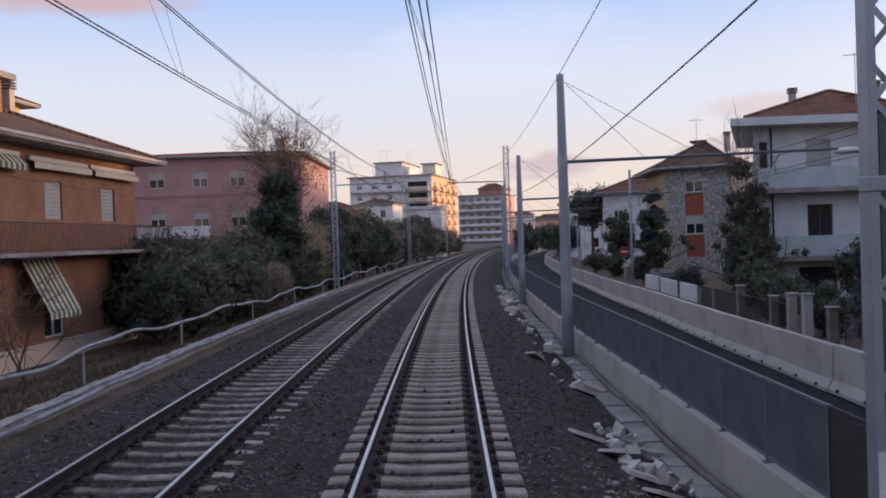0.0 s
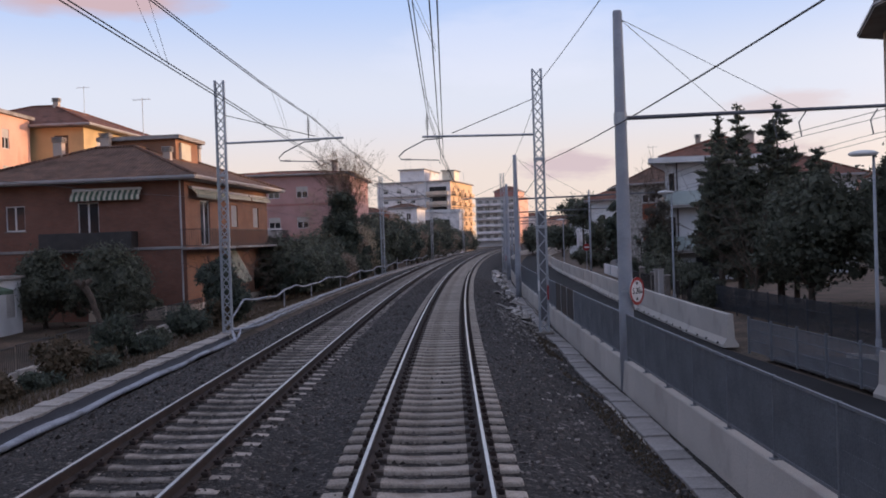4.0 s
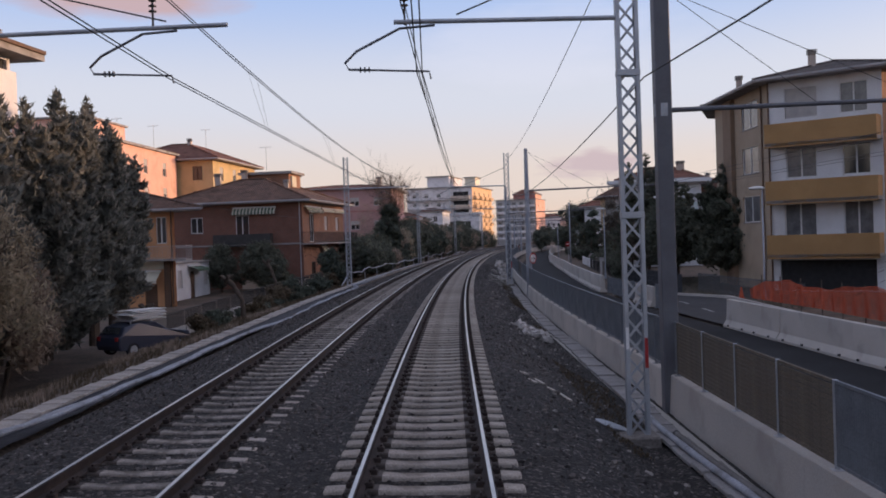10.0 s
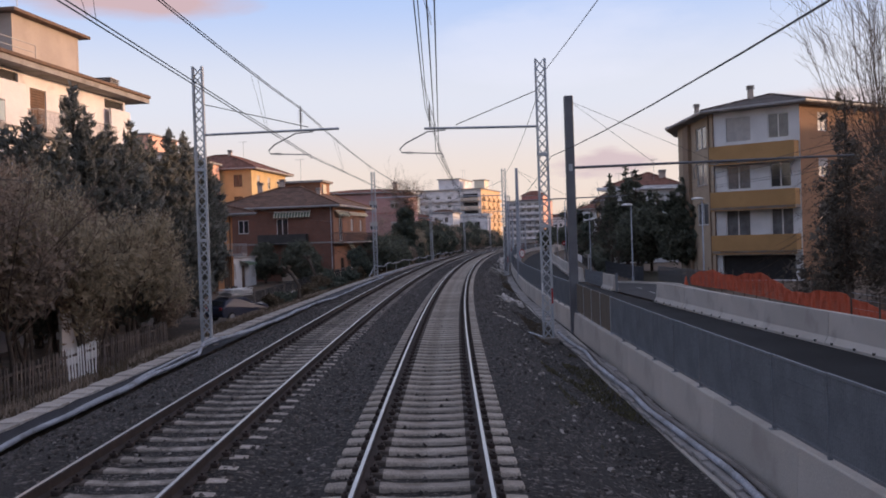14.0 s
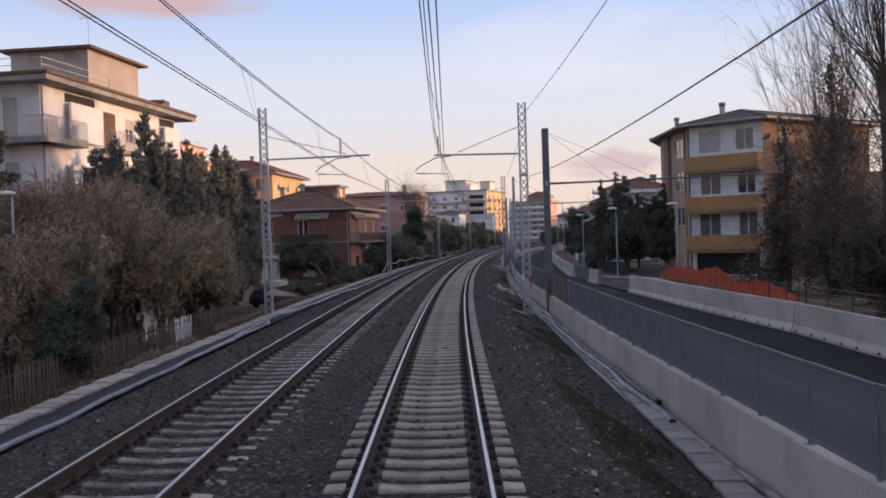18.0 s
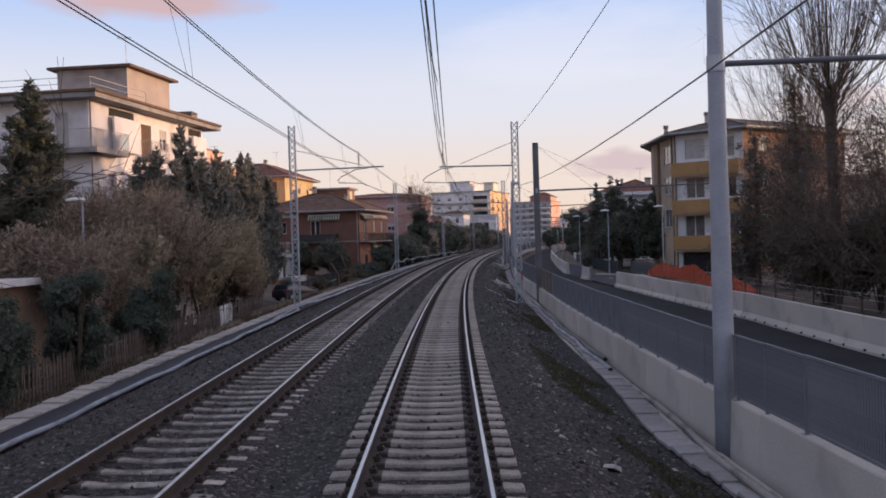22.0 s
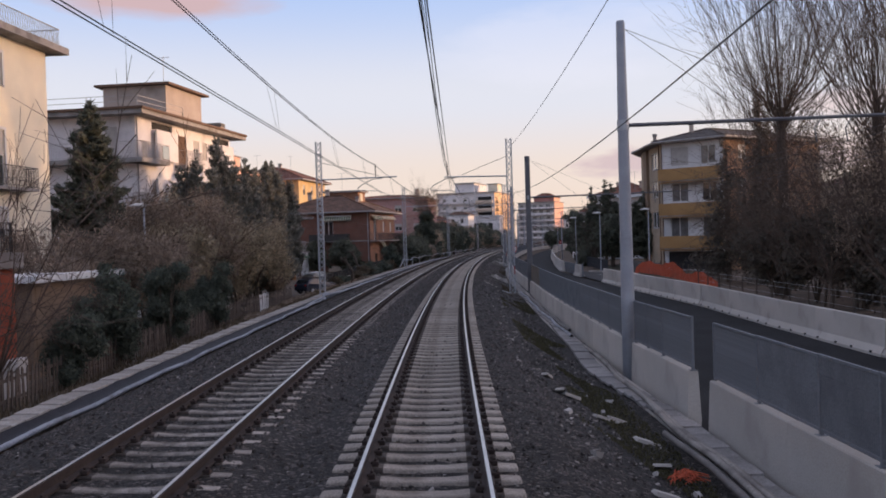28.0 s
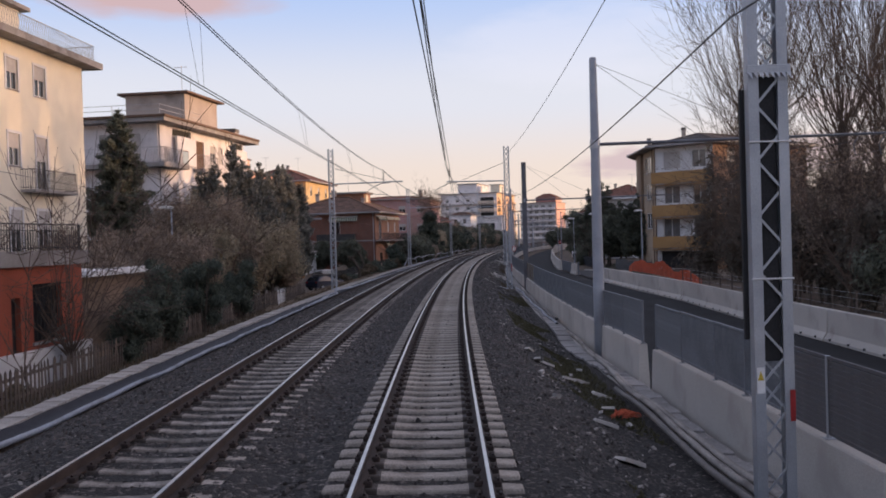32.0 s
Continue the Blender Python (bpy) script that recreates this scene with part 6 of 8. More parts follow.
def flats_cream():
    c, a, b = Vector((-23.2, -52.6)), Vector((0.0, -1.0)), Vector((-1.0, 0.0))
    foot = [tuple(c + a * 16), tuple(c), tuple(c + b * 11), tuple(c + b * 11 + a * 16)]
    h = House("apartment_building", "cream block of flats with roller shutters and a roof terrace", "apartment building", foot, -3.4, 14.6, CREAM)
    op = [(6.85, 11.85, 8.05, 13.6, "half sill"), (9.85, 11.85, 11.15, 13.65, "half sill"), (6.85, 7.5, 8.05, 9.35, "half sill"), (9.85, 6.2, 11.15, 9.4, "half"), (6.85, 2.5, 8.05, 5.0, "half"), (9.85, 2.6, 11.15, 5.0, "half sill")]
    for z in (11.85, 7.5, 3.1):
        op += [(3.6, z, 4.8, z + 1.85, "half sill"), (1.0, z, 2.2, z + 1.85, "half sill")]
    h.wall(0, op)
    h.blank(0)
    for u0, z0, u1, z1, _k in op:
        m = Mesh()
        for a0, b0, a1, b1 in ((u0 - 0.16, z0 - 0.1, u0, z1 + 0.16), (u1, z0 - 0.1, u1 + 0.16, z1 + 0.16), (u0, z1, u1, z1 + 0.16)):
            m.box(a0, -0.04, b0, a1, 0.0, b1, 0, h.axes(0))
        part("window_surround", m, WHITE_WALL, h.ob)
    h.balcony(0, 8.0, 13.1, 0.9, 6.2, "bars", 1.15)
    h.balcony(0, 4.6, 11.2, 1.0, 2.45, "bars", 1.35)
    h.slab(14.6, 0.4, 1.0)
    rl = Mesh()
    q = offset(h.p, 0.6)
    for k in (0, 1):
        n = int((q[k + 1] - q[k]).length / 0.25)
        rl.bar((q[k].x, q[k].y, 16.1), (q[k + 1].x, q[k + 1].y, 16.1), 0.05)
        rl.bar((q[k].x, q[k].y, 15.1), (q[k + 1].x, q[k + 1].y, 15.1), 0.03)
        for j in range(n):
            p0, p1 = q[k].lerp(q[k + 1], j / n), q[k].lerp(q[k + 1], (j + 1) / n)
            rl.bar((p0.x, p0.y, 15.1), (p1.x, p1.y, 16.1), 0.016)
            rl.bar((p0.x, p0.y, 16.1), (p1.x, p1.y, 15.1), 0.016)
    part("roof_railing", rl, PALE_RAIL, h.ob)
    pt = House("penthouse", "cream rooftop room with a flat roof", "rooftop room", [tuple(c + a * 13 + b * 2.2), tuple(c + a * 3.6 + b * 2.2), tuple(c + a * 3.6 + b * 8), tuple(c + a * 13 + b * 8)], 15.0, 17.6, CREAM)
    pt.blank()
    pt.slab(17.6, 0.25, 0.5)


def house_red():
    h = House("red_outbuilding", "low dark red outbuilding with barred openings and a terrace", "outbuilding", [(-22.0, -90.0), (-11.6, -90.3), (-10.9, -78.7), (-21.5, -78.2)], -2.8, 2.2, RED_WALL)
    ops = [(8.5, -0.4, 10.25, 1.55), (4.0, -0.4, 5.75, 1.55), (1.0, -0.4, 2.75, 1.55)]
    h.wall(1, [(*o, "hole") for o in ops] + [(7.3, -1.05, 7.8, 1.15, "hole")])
    h.blank(1)
    fr = h.axes(1)
    for u0, z0, u1, z1 in ops:
        for u in np.arange(u0 + 0.15, u1, 0.22):
            part("grille_bar", Mesh().box(u - 0.012, 0.1, z0, u + 0.012, 0.124, z1, 0, fr), IRON, h.ob)
        part("sill", Mesh().box(u0 - 0.1, -0.08, z0 - 0.09, u1 + 0.1, 0.15, z0, 0.01, fr), SLAB, h.ob)
    h.slab(2.15, 0.5, 0.2, SLAB)
    h.balcony(1, 0.2, 11.5, 0.1, 2.66, "bars", 0.9)
    part("plinth", Mesh().box(-0.2, -0.28, -2.8, 11.75, -0.005, -0.62, 0.03, fr), WHITE_WALL, h.ob)
    # dark brown walls put the shade around the shed into their colour
    r = House("shed", "long low shed with a white sheet roof", "shed", [(-20.4, -70.5), (-14.6, -70.9), (-14.9, -60.2), (-20.4, -60.2)], -3.0, 1.35, TAN_DARK)
    r.blank()
    r.slab(1.4, 0.26, 0.55, WHITE_PAINT)


def house_peach():
    h = House("apartment_building", "tall peach block of flats lit by low sun", "apartment building", [(-50.0, 33.0), (-37.4, 33.0), (-37.0, 52.3), (-50, 52.5)], -2, 14.3, [PALE, PEACH, PEACH, PEACH])
    op = [(u, z, u + 1.2, z + 1.7, "half") for z in (1.5, 4.9, 8.3, 11.4) for u in (2.5, 8.5, 14.5)]
    h.wall(1, op)
    h.wall(0, [(u, z, u + 1.3, z + 1.7, "shut") for z in (1.5, 4.9, 8.3, 11.4) for u in (3.0, 8.0)])
    h.blank(0, 1)
    h.slab(14.3, 0.3, 0.35)
    up = House("rooftop_room", "peach rooftop storey of a block of flats", "rooftop room", [(-49.0, 34.0), (-40.4, 34.0), (-40.0, 43.3), (-49, 43.5)], 14.6, 17.0, PEACH)
    up.blank()
    up.slab(17.0, 0.2, 0.3)
    aerial(-39.0, 50.0, 14.6, 3.5)
    aerial(-42.0, 46.0, 14.6, 4.0)
    e = House("yellow_house", "tall yellow house with a hipped tile roof", "house", [(-45.0, 53.2), (-32.5, 53.0), (-31.3, 69.8), (-44.0, 70.5)], -2, 13.8, [YELLOW, YELLOW, YELLOW, YELLOW])
    e.wall(0, [(u, z, u + 1.3, z + 1.8, "win brown") for z in (4.5, 8.0, 11.2) for u in (2.5, 6.0, 9.8)])
    e.wall(1, [(u, z, u + 1.3, z + 1.8, "half") for z in (4.5, 8.0, 11.2) for u in (2.5, 7.5, 12.5)])
    e.blank(0, 1)
    e.hip(13.85, 2.6, 1.1, 5.2, ROOF_RED)
    e.chimney(-37.0, 58.0, 15.2, 1.6)
    aerial(-36.0, 62.0, 16.4, 2.5)


def house_pink():
    h = House("pink_house", "wide pink three-storey house with a flat tiled roof edge", "house", [(-30.5, 91.5), (-13.4, 92.3), (-13.0, 112.0), (-30.0, 112.0)], -2, 11.6, [PINK, PINK, PINK, PINK])
    h.wall(0, [(u, z, u + 1.5, z + 1.5, "half" if (u + z) % 2 < 1 else "shut brown") for z in (0.6, 4.6, 8.6) for u in (2.0, 6.3, 10.0, 14.0)])
    h.wall(1, [(u, z, u + 1.3, z + 1.5, "half") for z in (0.6, 4.6, 8.6) for u in (3.0, 9.0, 14.5)])
    h.blank(0, 1)
    h.balcony(0, 1.0, 8.0, 1.2, 3.7, "parapet", 1.0, mat=PALE)
    fr = h.axes(0)
    for z in (3.5, 7.6):
        part("string_course", Mesh().box(-0.05, -0.06, z, 17.1, 0.0, z + 0.25, 0.01, fr), PINK_DARK, h.ob)
    h.hip(11.65, 0.9, 0.7, 6.0, ROOF_RED)
    h.chimney(-16.0, 97.0, 12.2, 1.3, 0.8)
    b = House("red_house", "small red-plastered house with a tile roof", "house", [(-18.5, 132.0), (-12.3, 132.0), (-12.0, 142.0), (-18.0, 142.0)], -2, 7.4, [PEACH, RED_WALL, RED_WALL, RED_WALL])
    b.wall(0, [(1.0, 3.6, 2.0, 5.2, "win"), (3.8, 3.6, 4.8, 5.2, "win"), (1.0, 0.2, 2.0, 1.8, "win")])
    b.blank(0)
    b.hip(7.45, 1.0, 0.5, 2.2, ROOF_RED)
    c = House("white_house", "narrow white house with a hipped roof", "house", [(-14.6, 176.0), (-8.4, 176.0), (-7.0, 188.0), (-14.0, 188.0)], -2, 9.6, [PALE, WHITE_WALL, PALE, PALE])
    c.wall(0, [(u, z, u + 1.0, z + 1.5, "win") for z in (1, 4, 7) for u in (1.0, 3.8)])
    c.blank(0)
    c.hip(9.65, 1.0, 0.4, 2.4, ROOF)
    d = House("low_building", "long low building with a white flat roof edge", "building", [(-13.5, 206.0), (1.0, 205.0), (2.0, 216.0), (-12.0, 217.0)], -2, 9.3, PALE)
    d.wall(0, [(1 + 2.4 * k, 5.5, 2.5 + 2.4 * k, 7.4, "hole") for k in range(5)])
    d.blank(0)
    d.slab(9.3, 0.7, 0.5, WHITE_WALL)


def flats_far():
    """The tall flats at the end of the view, low sun on their side deepened by its colour."""
    # wall 1 and its parapets carry the orange sunlight in their plaster colour
    h = House("apartment_building", "tall pale block of flats with stacked balconies in low sun", "apartment building", [(-23.5, 249.0), (-1.2, 244.0), (5.7, 274.0), (-16.5, 279.0)], -2, 19.6, [PALE, SUN_TINTED, BEIGE, BEIGE])
    z0 = [0.8 + 3.0 * k for k in range(6)]
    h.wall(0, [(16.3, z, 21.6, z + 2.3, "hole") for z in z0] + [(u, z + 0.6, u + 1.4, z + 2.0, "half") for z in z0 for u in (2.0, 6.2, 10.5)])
    h.wall(1, [(u, z + 0.2, u + 1.6, z + 2.2, "shut brown") for z in z0 for u in (3.0, 10.0, 17.5, 25.0)])
    h.blank(0, 1)
    for z in z0:
        h.balcony(0, 15.6, 22.2, 1.3, z - 0.1, "parapet", 1.0, 0.25, BEIGE)
        h.balcony(0, 0.5, 14.8, 1.0, z - 0.1, "parapet", 0.8, 0.25, PALE)
        for u in (1.5, 9.0, 16.5, 24.0):
            h.balcony(1, u, u + 4.6, 1.2, z - 0.1, "parapet", 0.95, 0.2, SUN_TINTED)
    part("pier", Mesh().box(15.2, -1.3, -2, 15.6, 0.0, 19.6, 0.02, h.axes(0)), WHITE_WALL, h.ob)
    h.slab(19.6, 0.35, 0.6)
    p = House("penthouse", "stepped rooftop storey of tall flats", "rooftop room", [(-16.5, 250.0), (-9.0, 248.5), (-5.0, 268.0), (-12.0, 270.0)], 19.9, 23.6, PALE)
    p.blank()
    p.slab(23.6, 0.3, 0.5)
    q = House("penthouse", "small rooftop stair tower of tall flats", "rooftop room", [(-3.6, 250.0), (0.0, 249.0), (1.5, 256.0), (-2.0, 257.0)], 19.9, 23.0, CREAM)
    q.blank()
    q.slab(23.0, 0.25, 0.5)
    for x, y, z in ((-15.0, 254, 24), (-13.5, 256, 24), (-8.0, 258, 24), (-7.2, 259, 24), (3.0, 268, 20)):
        aerial(x, y, z, 3.5)
    # peach on wall 1 puts the evening sun on that side into the colour
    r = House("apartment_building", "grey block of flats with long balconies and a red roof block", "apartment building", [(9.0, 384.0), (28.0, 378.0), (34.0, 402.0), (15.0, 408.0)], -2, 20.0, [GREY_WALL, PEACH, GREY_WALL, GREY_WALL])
    zr = [1.2 + 3.1 * k for k in range(6)]
    r.wall(0, [(u, z, u + 2.0, z + 2.2, "win lace") for z in zr for u in (1.0, 4.4, 8.0, 11.6, 15.4)])
    r.blank(0)
    for z in zr:
        r.balcony(0, 0.4, 19.4, 1.4, z - 0.1, "parapet", 0.85, 0.3, PALE)
    r.slab(20.0, 0.3, 0.6)
    # here too wall 1 is peach as if sunlit
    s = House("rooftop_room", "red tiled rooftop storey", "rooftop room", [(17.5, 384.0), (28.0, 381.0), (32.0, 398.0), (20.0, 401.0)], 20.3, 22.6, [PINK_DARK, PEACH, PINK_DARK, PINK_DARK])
    s.blank()
    s.hip(22.6, 2.4, 0.5, 4.0, ROOF_RED)
    far = [(36, 330, 10, 9, 8.5, PEACH), (48, 350, 9, 10, 11.0, TAN), (58, 372, 10, 10, 9.0, CREAM), (70, 400, 12, 12, 13.0, PEACH), (30, 420, 14, 10, 12.0, PALE), (84, 420, 14, 12, 10, WHITE_WALL)]
    for x, y, w, d, zt, mt in far:
        f = House("distant_house", "distant house at the end of the street in low sun", "house", [(x, y), (x + w, y - 2), (x + w + 1, y + d), (x, y + d)], -2, zt, mt)
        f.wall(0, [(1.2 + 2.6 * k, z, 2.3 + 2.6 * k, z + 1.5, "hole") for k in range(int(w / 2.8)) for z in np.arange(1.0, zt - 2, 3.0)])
        f.blank(0)
        f.hip(zt, 1.6, 0.5, 3.0, ROOF_RED)


def flats_ochre():
    """Flats with ochre balcony parapets beside the side street."""
    P0 = Vector((22.5, 3.3))
    e = Vector((0.8, -0.6))
    foot = [(21.9, 15.6), tuple(P0), tuple(P0 + e * 7.6), tuple(P0 + e * 7.6 + Vector((14, 10.5))), (34.0, 26.0), (24.0, 22.0)]
    h = House("apartment_building", "four-storey flats with white walls and ochre balcony parapets", "apartment building", foot, -1.9, 13.1, [TAN, WHITE_WALL, BROWN_ORANGE, TAN, TAN, TAN])
    lv = [1.75, 5.95, 10.0]
    h.wall(0, [(6.6, z - 0.4, 10.2, z + 1.6, "win lace sill") for z in (3.5, 7.2, 10.6)])
    h.wall(1, [(1.0, 2.0, 3.2, 4.3, "win lace"), (5.0, 2.0, 6.9, 4.3, "win lace"), (1.2, 6.1, 3.3, 8.2, "win lace"), (5.0, 6.1, 6.8, 8.2, "win open"), (1.2, 10.3, 3.4, 12.4, "shut"), (4.9, 10.3, 6.7, 12.4, "win lace"), (0.6, -1.8, 7.0, 0.3, "hole")])
    h.wall(2, [(2.5, z, 3.9, z + 1.6, "half") for z in (2.9, 6.9, 10.8)])
    h.blank(0, 1, 2)
    for z, d in zip((0.75, 4.55, 8.55), (1.2, 1.2, 1.2)):
        h.balcony(1, 0.1, 7.5, d, z, "parapet", 1.35, 0.25, ORANGE_PARAPET)
    h.pipe(1, 0.05, -1.9, 13.0, SHUTTER_BROWN)
    h.pipe(0, 11.2, -1.9, 13.0, SHUTTER_BROWN)
    part("pilaster", Mesh().box(3.0, -0.35, -1.9, 5.0, 0.0, 12.9, 0.02, h.axes(0)), TAN_DARK, h.ob)
    h.hip(13.1, 1.8, 1.2, 6.0, ROOF_GREY)
    h.chimney(26.5, 5.5, 13.6, 1.7, 0.45)
    h.chimney(23.4, 13.5, 13.5, 1.4, 0.4)
    part("air_conditioner", Mesh().box(4.2, -0.35, 4.4, 5.0, -0.02, 4.95, 0.03, h.axes(1)), WHITE_PAINT, h.ob)
    b = House("white_house", "low white house with a red tile roof behind trees", "house", [(27.0, 62.0), (38.0, 58.0), (42.0, 70.0), (30.0, 74.0)], -2, 7.4, WHITE_WALL)
    b.blank()
    b.hip(7.4, 2.2, 1.0, 4.2, ROOF_RED)
    b.chimney(33.0, 64.0, 8.8, 1.3)


def houses_right():
    h = House("white_house", "white two-storey house with glass balconies and a hipped roof", "house", [(19.7, 55.7), (30.0, 55.2), (33.0, 68.0), (24.2, 68.5)], -1.9, 8.8, [WHITE_WALL, PINK, WHITE_WALL, WHITE_WALL])
    h.wall(0, [(3.1, 1.2, 4.6, 4.0, "door brown"), (3.1, 5.2, 4.6, 8.0, "shut"), (0.3, 1.4, 0.8, 3.9, "win brown"), (0.3, 5.4, 0.8, 7.9, "win brown"), (6.6, 1.2, 8.0, 4.0, "win"), (6.6, 5.3, 8.0, 8.0, "shut"), (2.5, -1.7, 4.8, 0.2, "hole")])
    h.blank(0)
    h.pipe(0, 1.0, -1.9, 8.8, IRON)
    for z in (0.85, 4.95):
        h.balcony(0, -0.5, 9.6, 1.3, z, "glass", 1.25, 0.25, GALV)
    h.slab(8.8, 0.45, 1.3, WHITE_WALL, "roof_band")
    h.hip(9.3, 2.2, 0.5, 4.6, ROOF_RED)
    h.chimney(24.0, 60.5, 10.2, 1.3, 0.4)
    h.chimney(28.0, 58.0, 9.8, 1.6, 0.9)
    aerial(26.6, 57.0, 9.8, 3.6, "tall television aerial with a dish on a roof")
    g = House("stone_house", "house faced with rubble stone, rust-red panels between the windows", "house", [(22.0, 86.8), (27.2, 84.0), (34.0, 96.0), (22.6, 97.5)], -1.9, 8.5, [STONE_WALL, STONE_WALL, OCHRE, OCHRE])
    g.wall(0, [(1.8, 6.25, 3.5, 7.95, "half"), (1.8, 4.1, 3.5, 6.1, "panel red"), (1.8, 2.3, 3.5, 4.0, "half"), (1.8, 0.15, 3.5, 2.2, "panel red")])
    g.blank(0)
    g.hip(8.55, 2.8, 1.2, 4.6, ROOF)
    g.chimney(29.0, 90.0, 10.3, 1.6, 0.5)
    aerial(26.0, 90.0, 10.6, 3.0)
    k = House("white_house", "white house with a low red roof beyond a hedge", "house", [(22.4, 121.0), (32.0, 118.0), (35.0, 130.0), (24.0, 132.0)], -1.9, 7.9, WHITE_WALL)
    k.wall(0, [(1.2, 4.0, 2.3, 5.6, "win"), (4.5, 4.0, 5.6, 5.6, "win"), (1.2, 0.3, 2.3, 1.9, "win")])
    k.blank(0)
    k.hip(7.95, 2.0, 1.1, 3.8, ROOF_RED)
    for i, (x, y, zt, mt) in enumerate(((24, 150, 6.5, PALE), (26, 178, 7.5, WHITE_WALL), (30, 205, 6.0, PEACH), (36, 240, 8.0, PALE))):
        f = House("distant_house", "small distant house along the bus lane", "house", [(x, y), (x + 9, y - 2), (x + 11, y + 10), (x + 1, y + 11)], -2, zt, mt)
        f.wall(0, [(1.4 + 2.8 * q, z, 2.5 + 2.8 * q, z + 1.5, "hole") for q in range(3) for z in np.arange(0.4, zt - 2, 3.0)])
        f.blank(0)
        f.hip(zt, 1.6, 0.6, 3.0, ROOF_RED)


house_brick()
house_orange()
flats_pale()
flats_cream()
house_red()
house_peach()
house_pink()
flats_far()
flats_ochre()
houses_right()


def added_town_edge():
    """Plain houses added along both sides; the taller right row blocks the low sun."""
    rng = random.Random(5)
    for side in (1, -1):
        for s in np.arange(-190, 300, 26):
            l = side * (95 + rng.random() * 18)
            x, y, _ = at(s, l)
            zt = (13.0 if side > 0 else 9.0) + 2.5 * rng.random()
            f = House("distant_house", "plain house added beyond the gardens to close off town and sun", "house", [(x - 11, y - 11), (x + 11, y - 11), (x + 11, y + 11), (x - 11, y + 11)], -2.2, zt, rng.choice([PALE, TAN, CREAM, PEACH]))
            f.blank()
            f.hip(zt, 2.4, 0.6, 6.0, ROOF_RED)


added_town_edge()

# ---- trees, hedges, gardens ----
def cards(rng, P, N, A, length, width):
    """Leaf cards at P with normals about N and long axes about A."""
    N = N / (np.linalg.norm(N, axis=1)[:, None] + 1e-6)
    a = A - N * (A * N).sum(1)[:, None]
    a /= np.linalg.norm(a, axis=1)[:, None] + 1e-6
    b = np.cross(N, a)
    k = (0.6 + 0.8 * rng.random(len(P)))[:, None]
    a, b = a * length * k, b * width * k
    V = np.stack([P - a * 0.9 + b * 1.2, P + a * 1.1, P - a * 0.5 - b * 1.3], 1).reshape(-1, 3)
    return V


def leaf_cloud(rng, centres, radii, n, size, shape=1.0, core=0.1, slim=False):
    """Leaf cards about many clumps, facing outwards, with larger ones in the heart of each."""
    centres, radii = np.asarray(centres, float), np.asarray(radii, float)
    w = radii ** 2
    idx = rng.choice(len(centres), n, p=w / w.sum())
    d = rng.standard_normal((n, 3))
    d /= np.linalg.norm(d, axis=1)[:, None]
    r = rng.random(n) ** 0.35 * (1 + 0.22 * rng.standard_normal(n))
    P = centres[idx] + d * (r * radii[idx])[:, None] * np.array([1, 1, shape])
    V = cards(rng, P, d + 0.75 * rng.standard_normal((n, 3)), rng.standard_normal((n, 3)) * (0.7 if slim else 1) + np.array([0, 0, 1.0 if slim else 0.6]), size * (1.7 if slim else 1), size * (0.2 if slim else 0.5))
    m = int(n * core)
    idx = rng.choice(len(centres), m, p=w / w.sum())
    d = rng.standard_normal((m, 3))
    P = centres[idx] + d * (0.3 * radii[idx])[:, None] * np.array([1, 1, shape])
    V2 = cards(rng, P, d, rng.standard_normal((m, 3)), size * (1.5 if slim else 2.2), size * (0.5 if slim else 1.5))
    V = np.concatenate([V, V2])
    return V, np.arange(len(V)).reshape(-1, 3)


def quads(name, V, F, mat, parent, label=""):
    me = bpy.data.meshes.new(name)
    me.vertices.add(len(V))
    me.vertices.foreach_set("co", V.reshape(-1))
    k = F.shape[1]
    me.loops.add(F.size)
    me.loops.foreach_set("vertex_index", F.reshape(-1))
    me.polygons.add(len(F))
    me.polygons.foreach_set("loop_start", np.arange(0, F.size, k))
    me.update(calc_edges=True)
    me.materials.append(mat)
    return part(name, me, None, parent, label)


def spot(s, l, z=None):
    x, y, _ = at(s, l)
    return x, y, (z if z is not None else (left_ground(s, l) - 0.1 if l < 0 else ROAD_Z - 0.1))


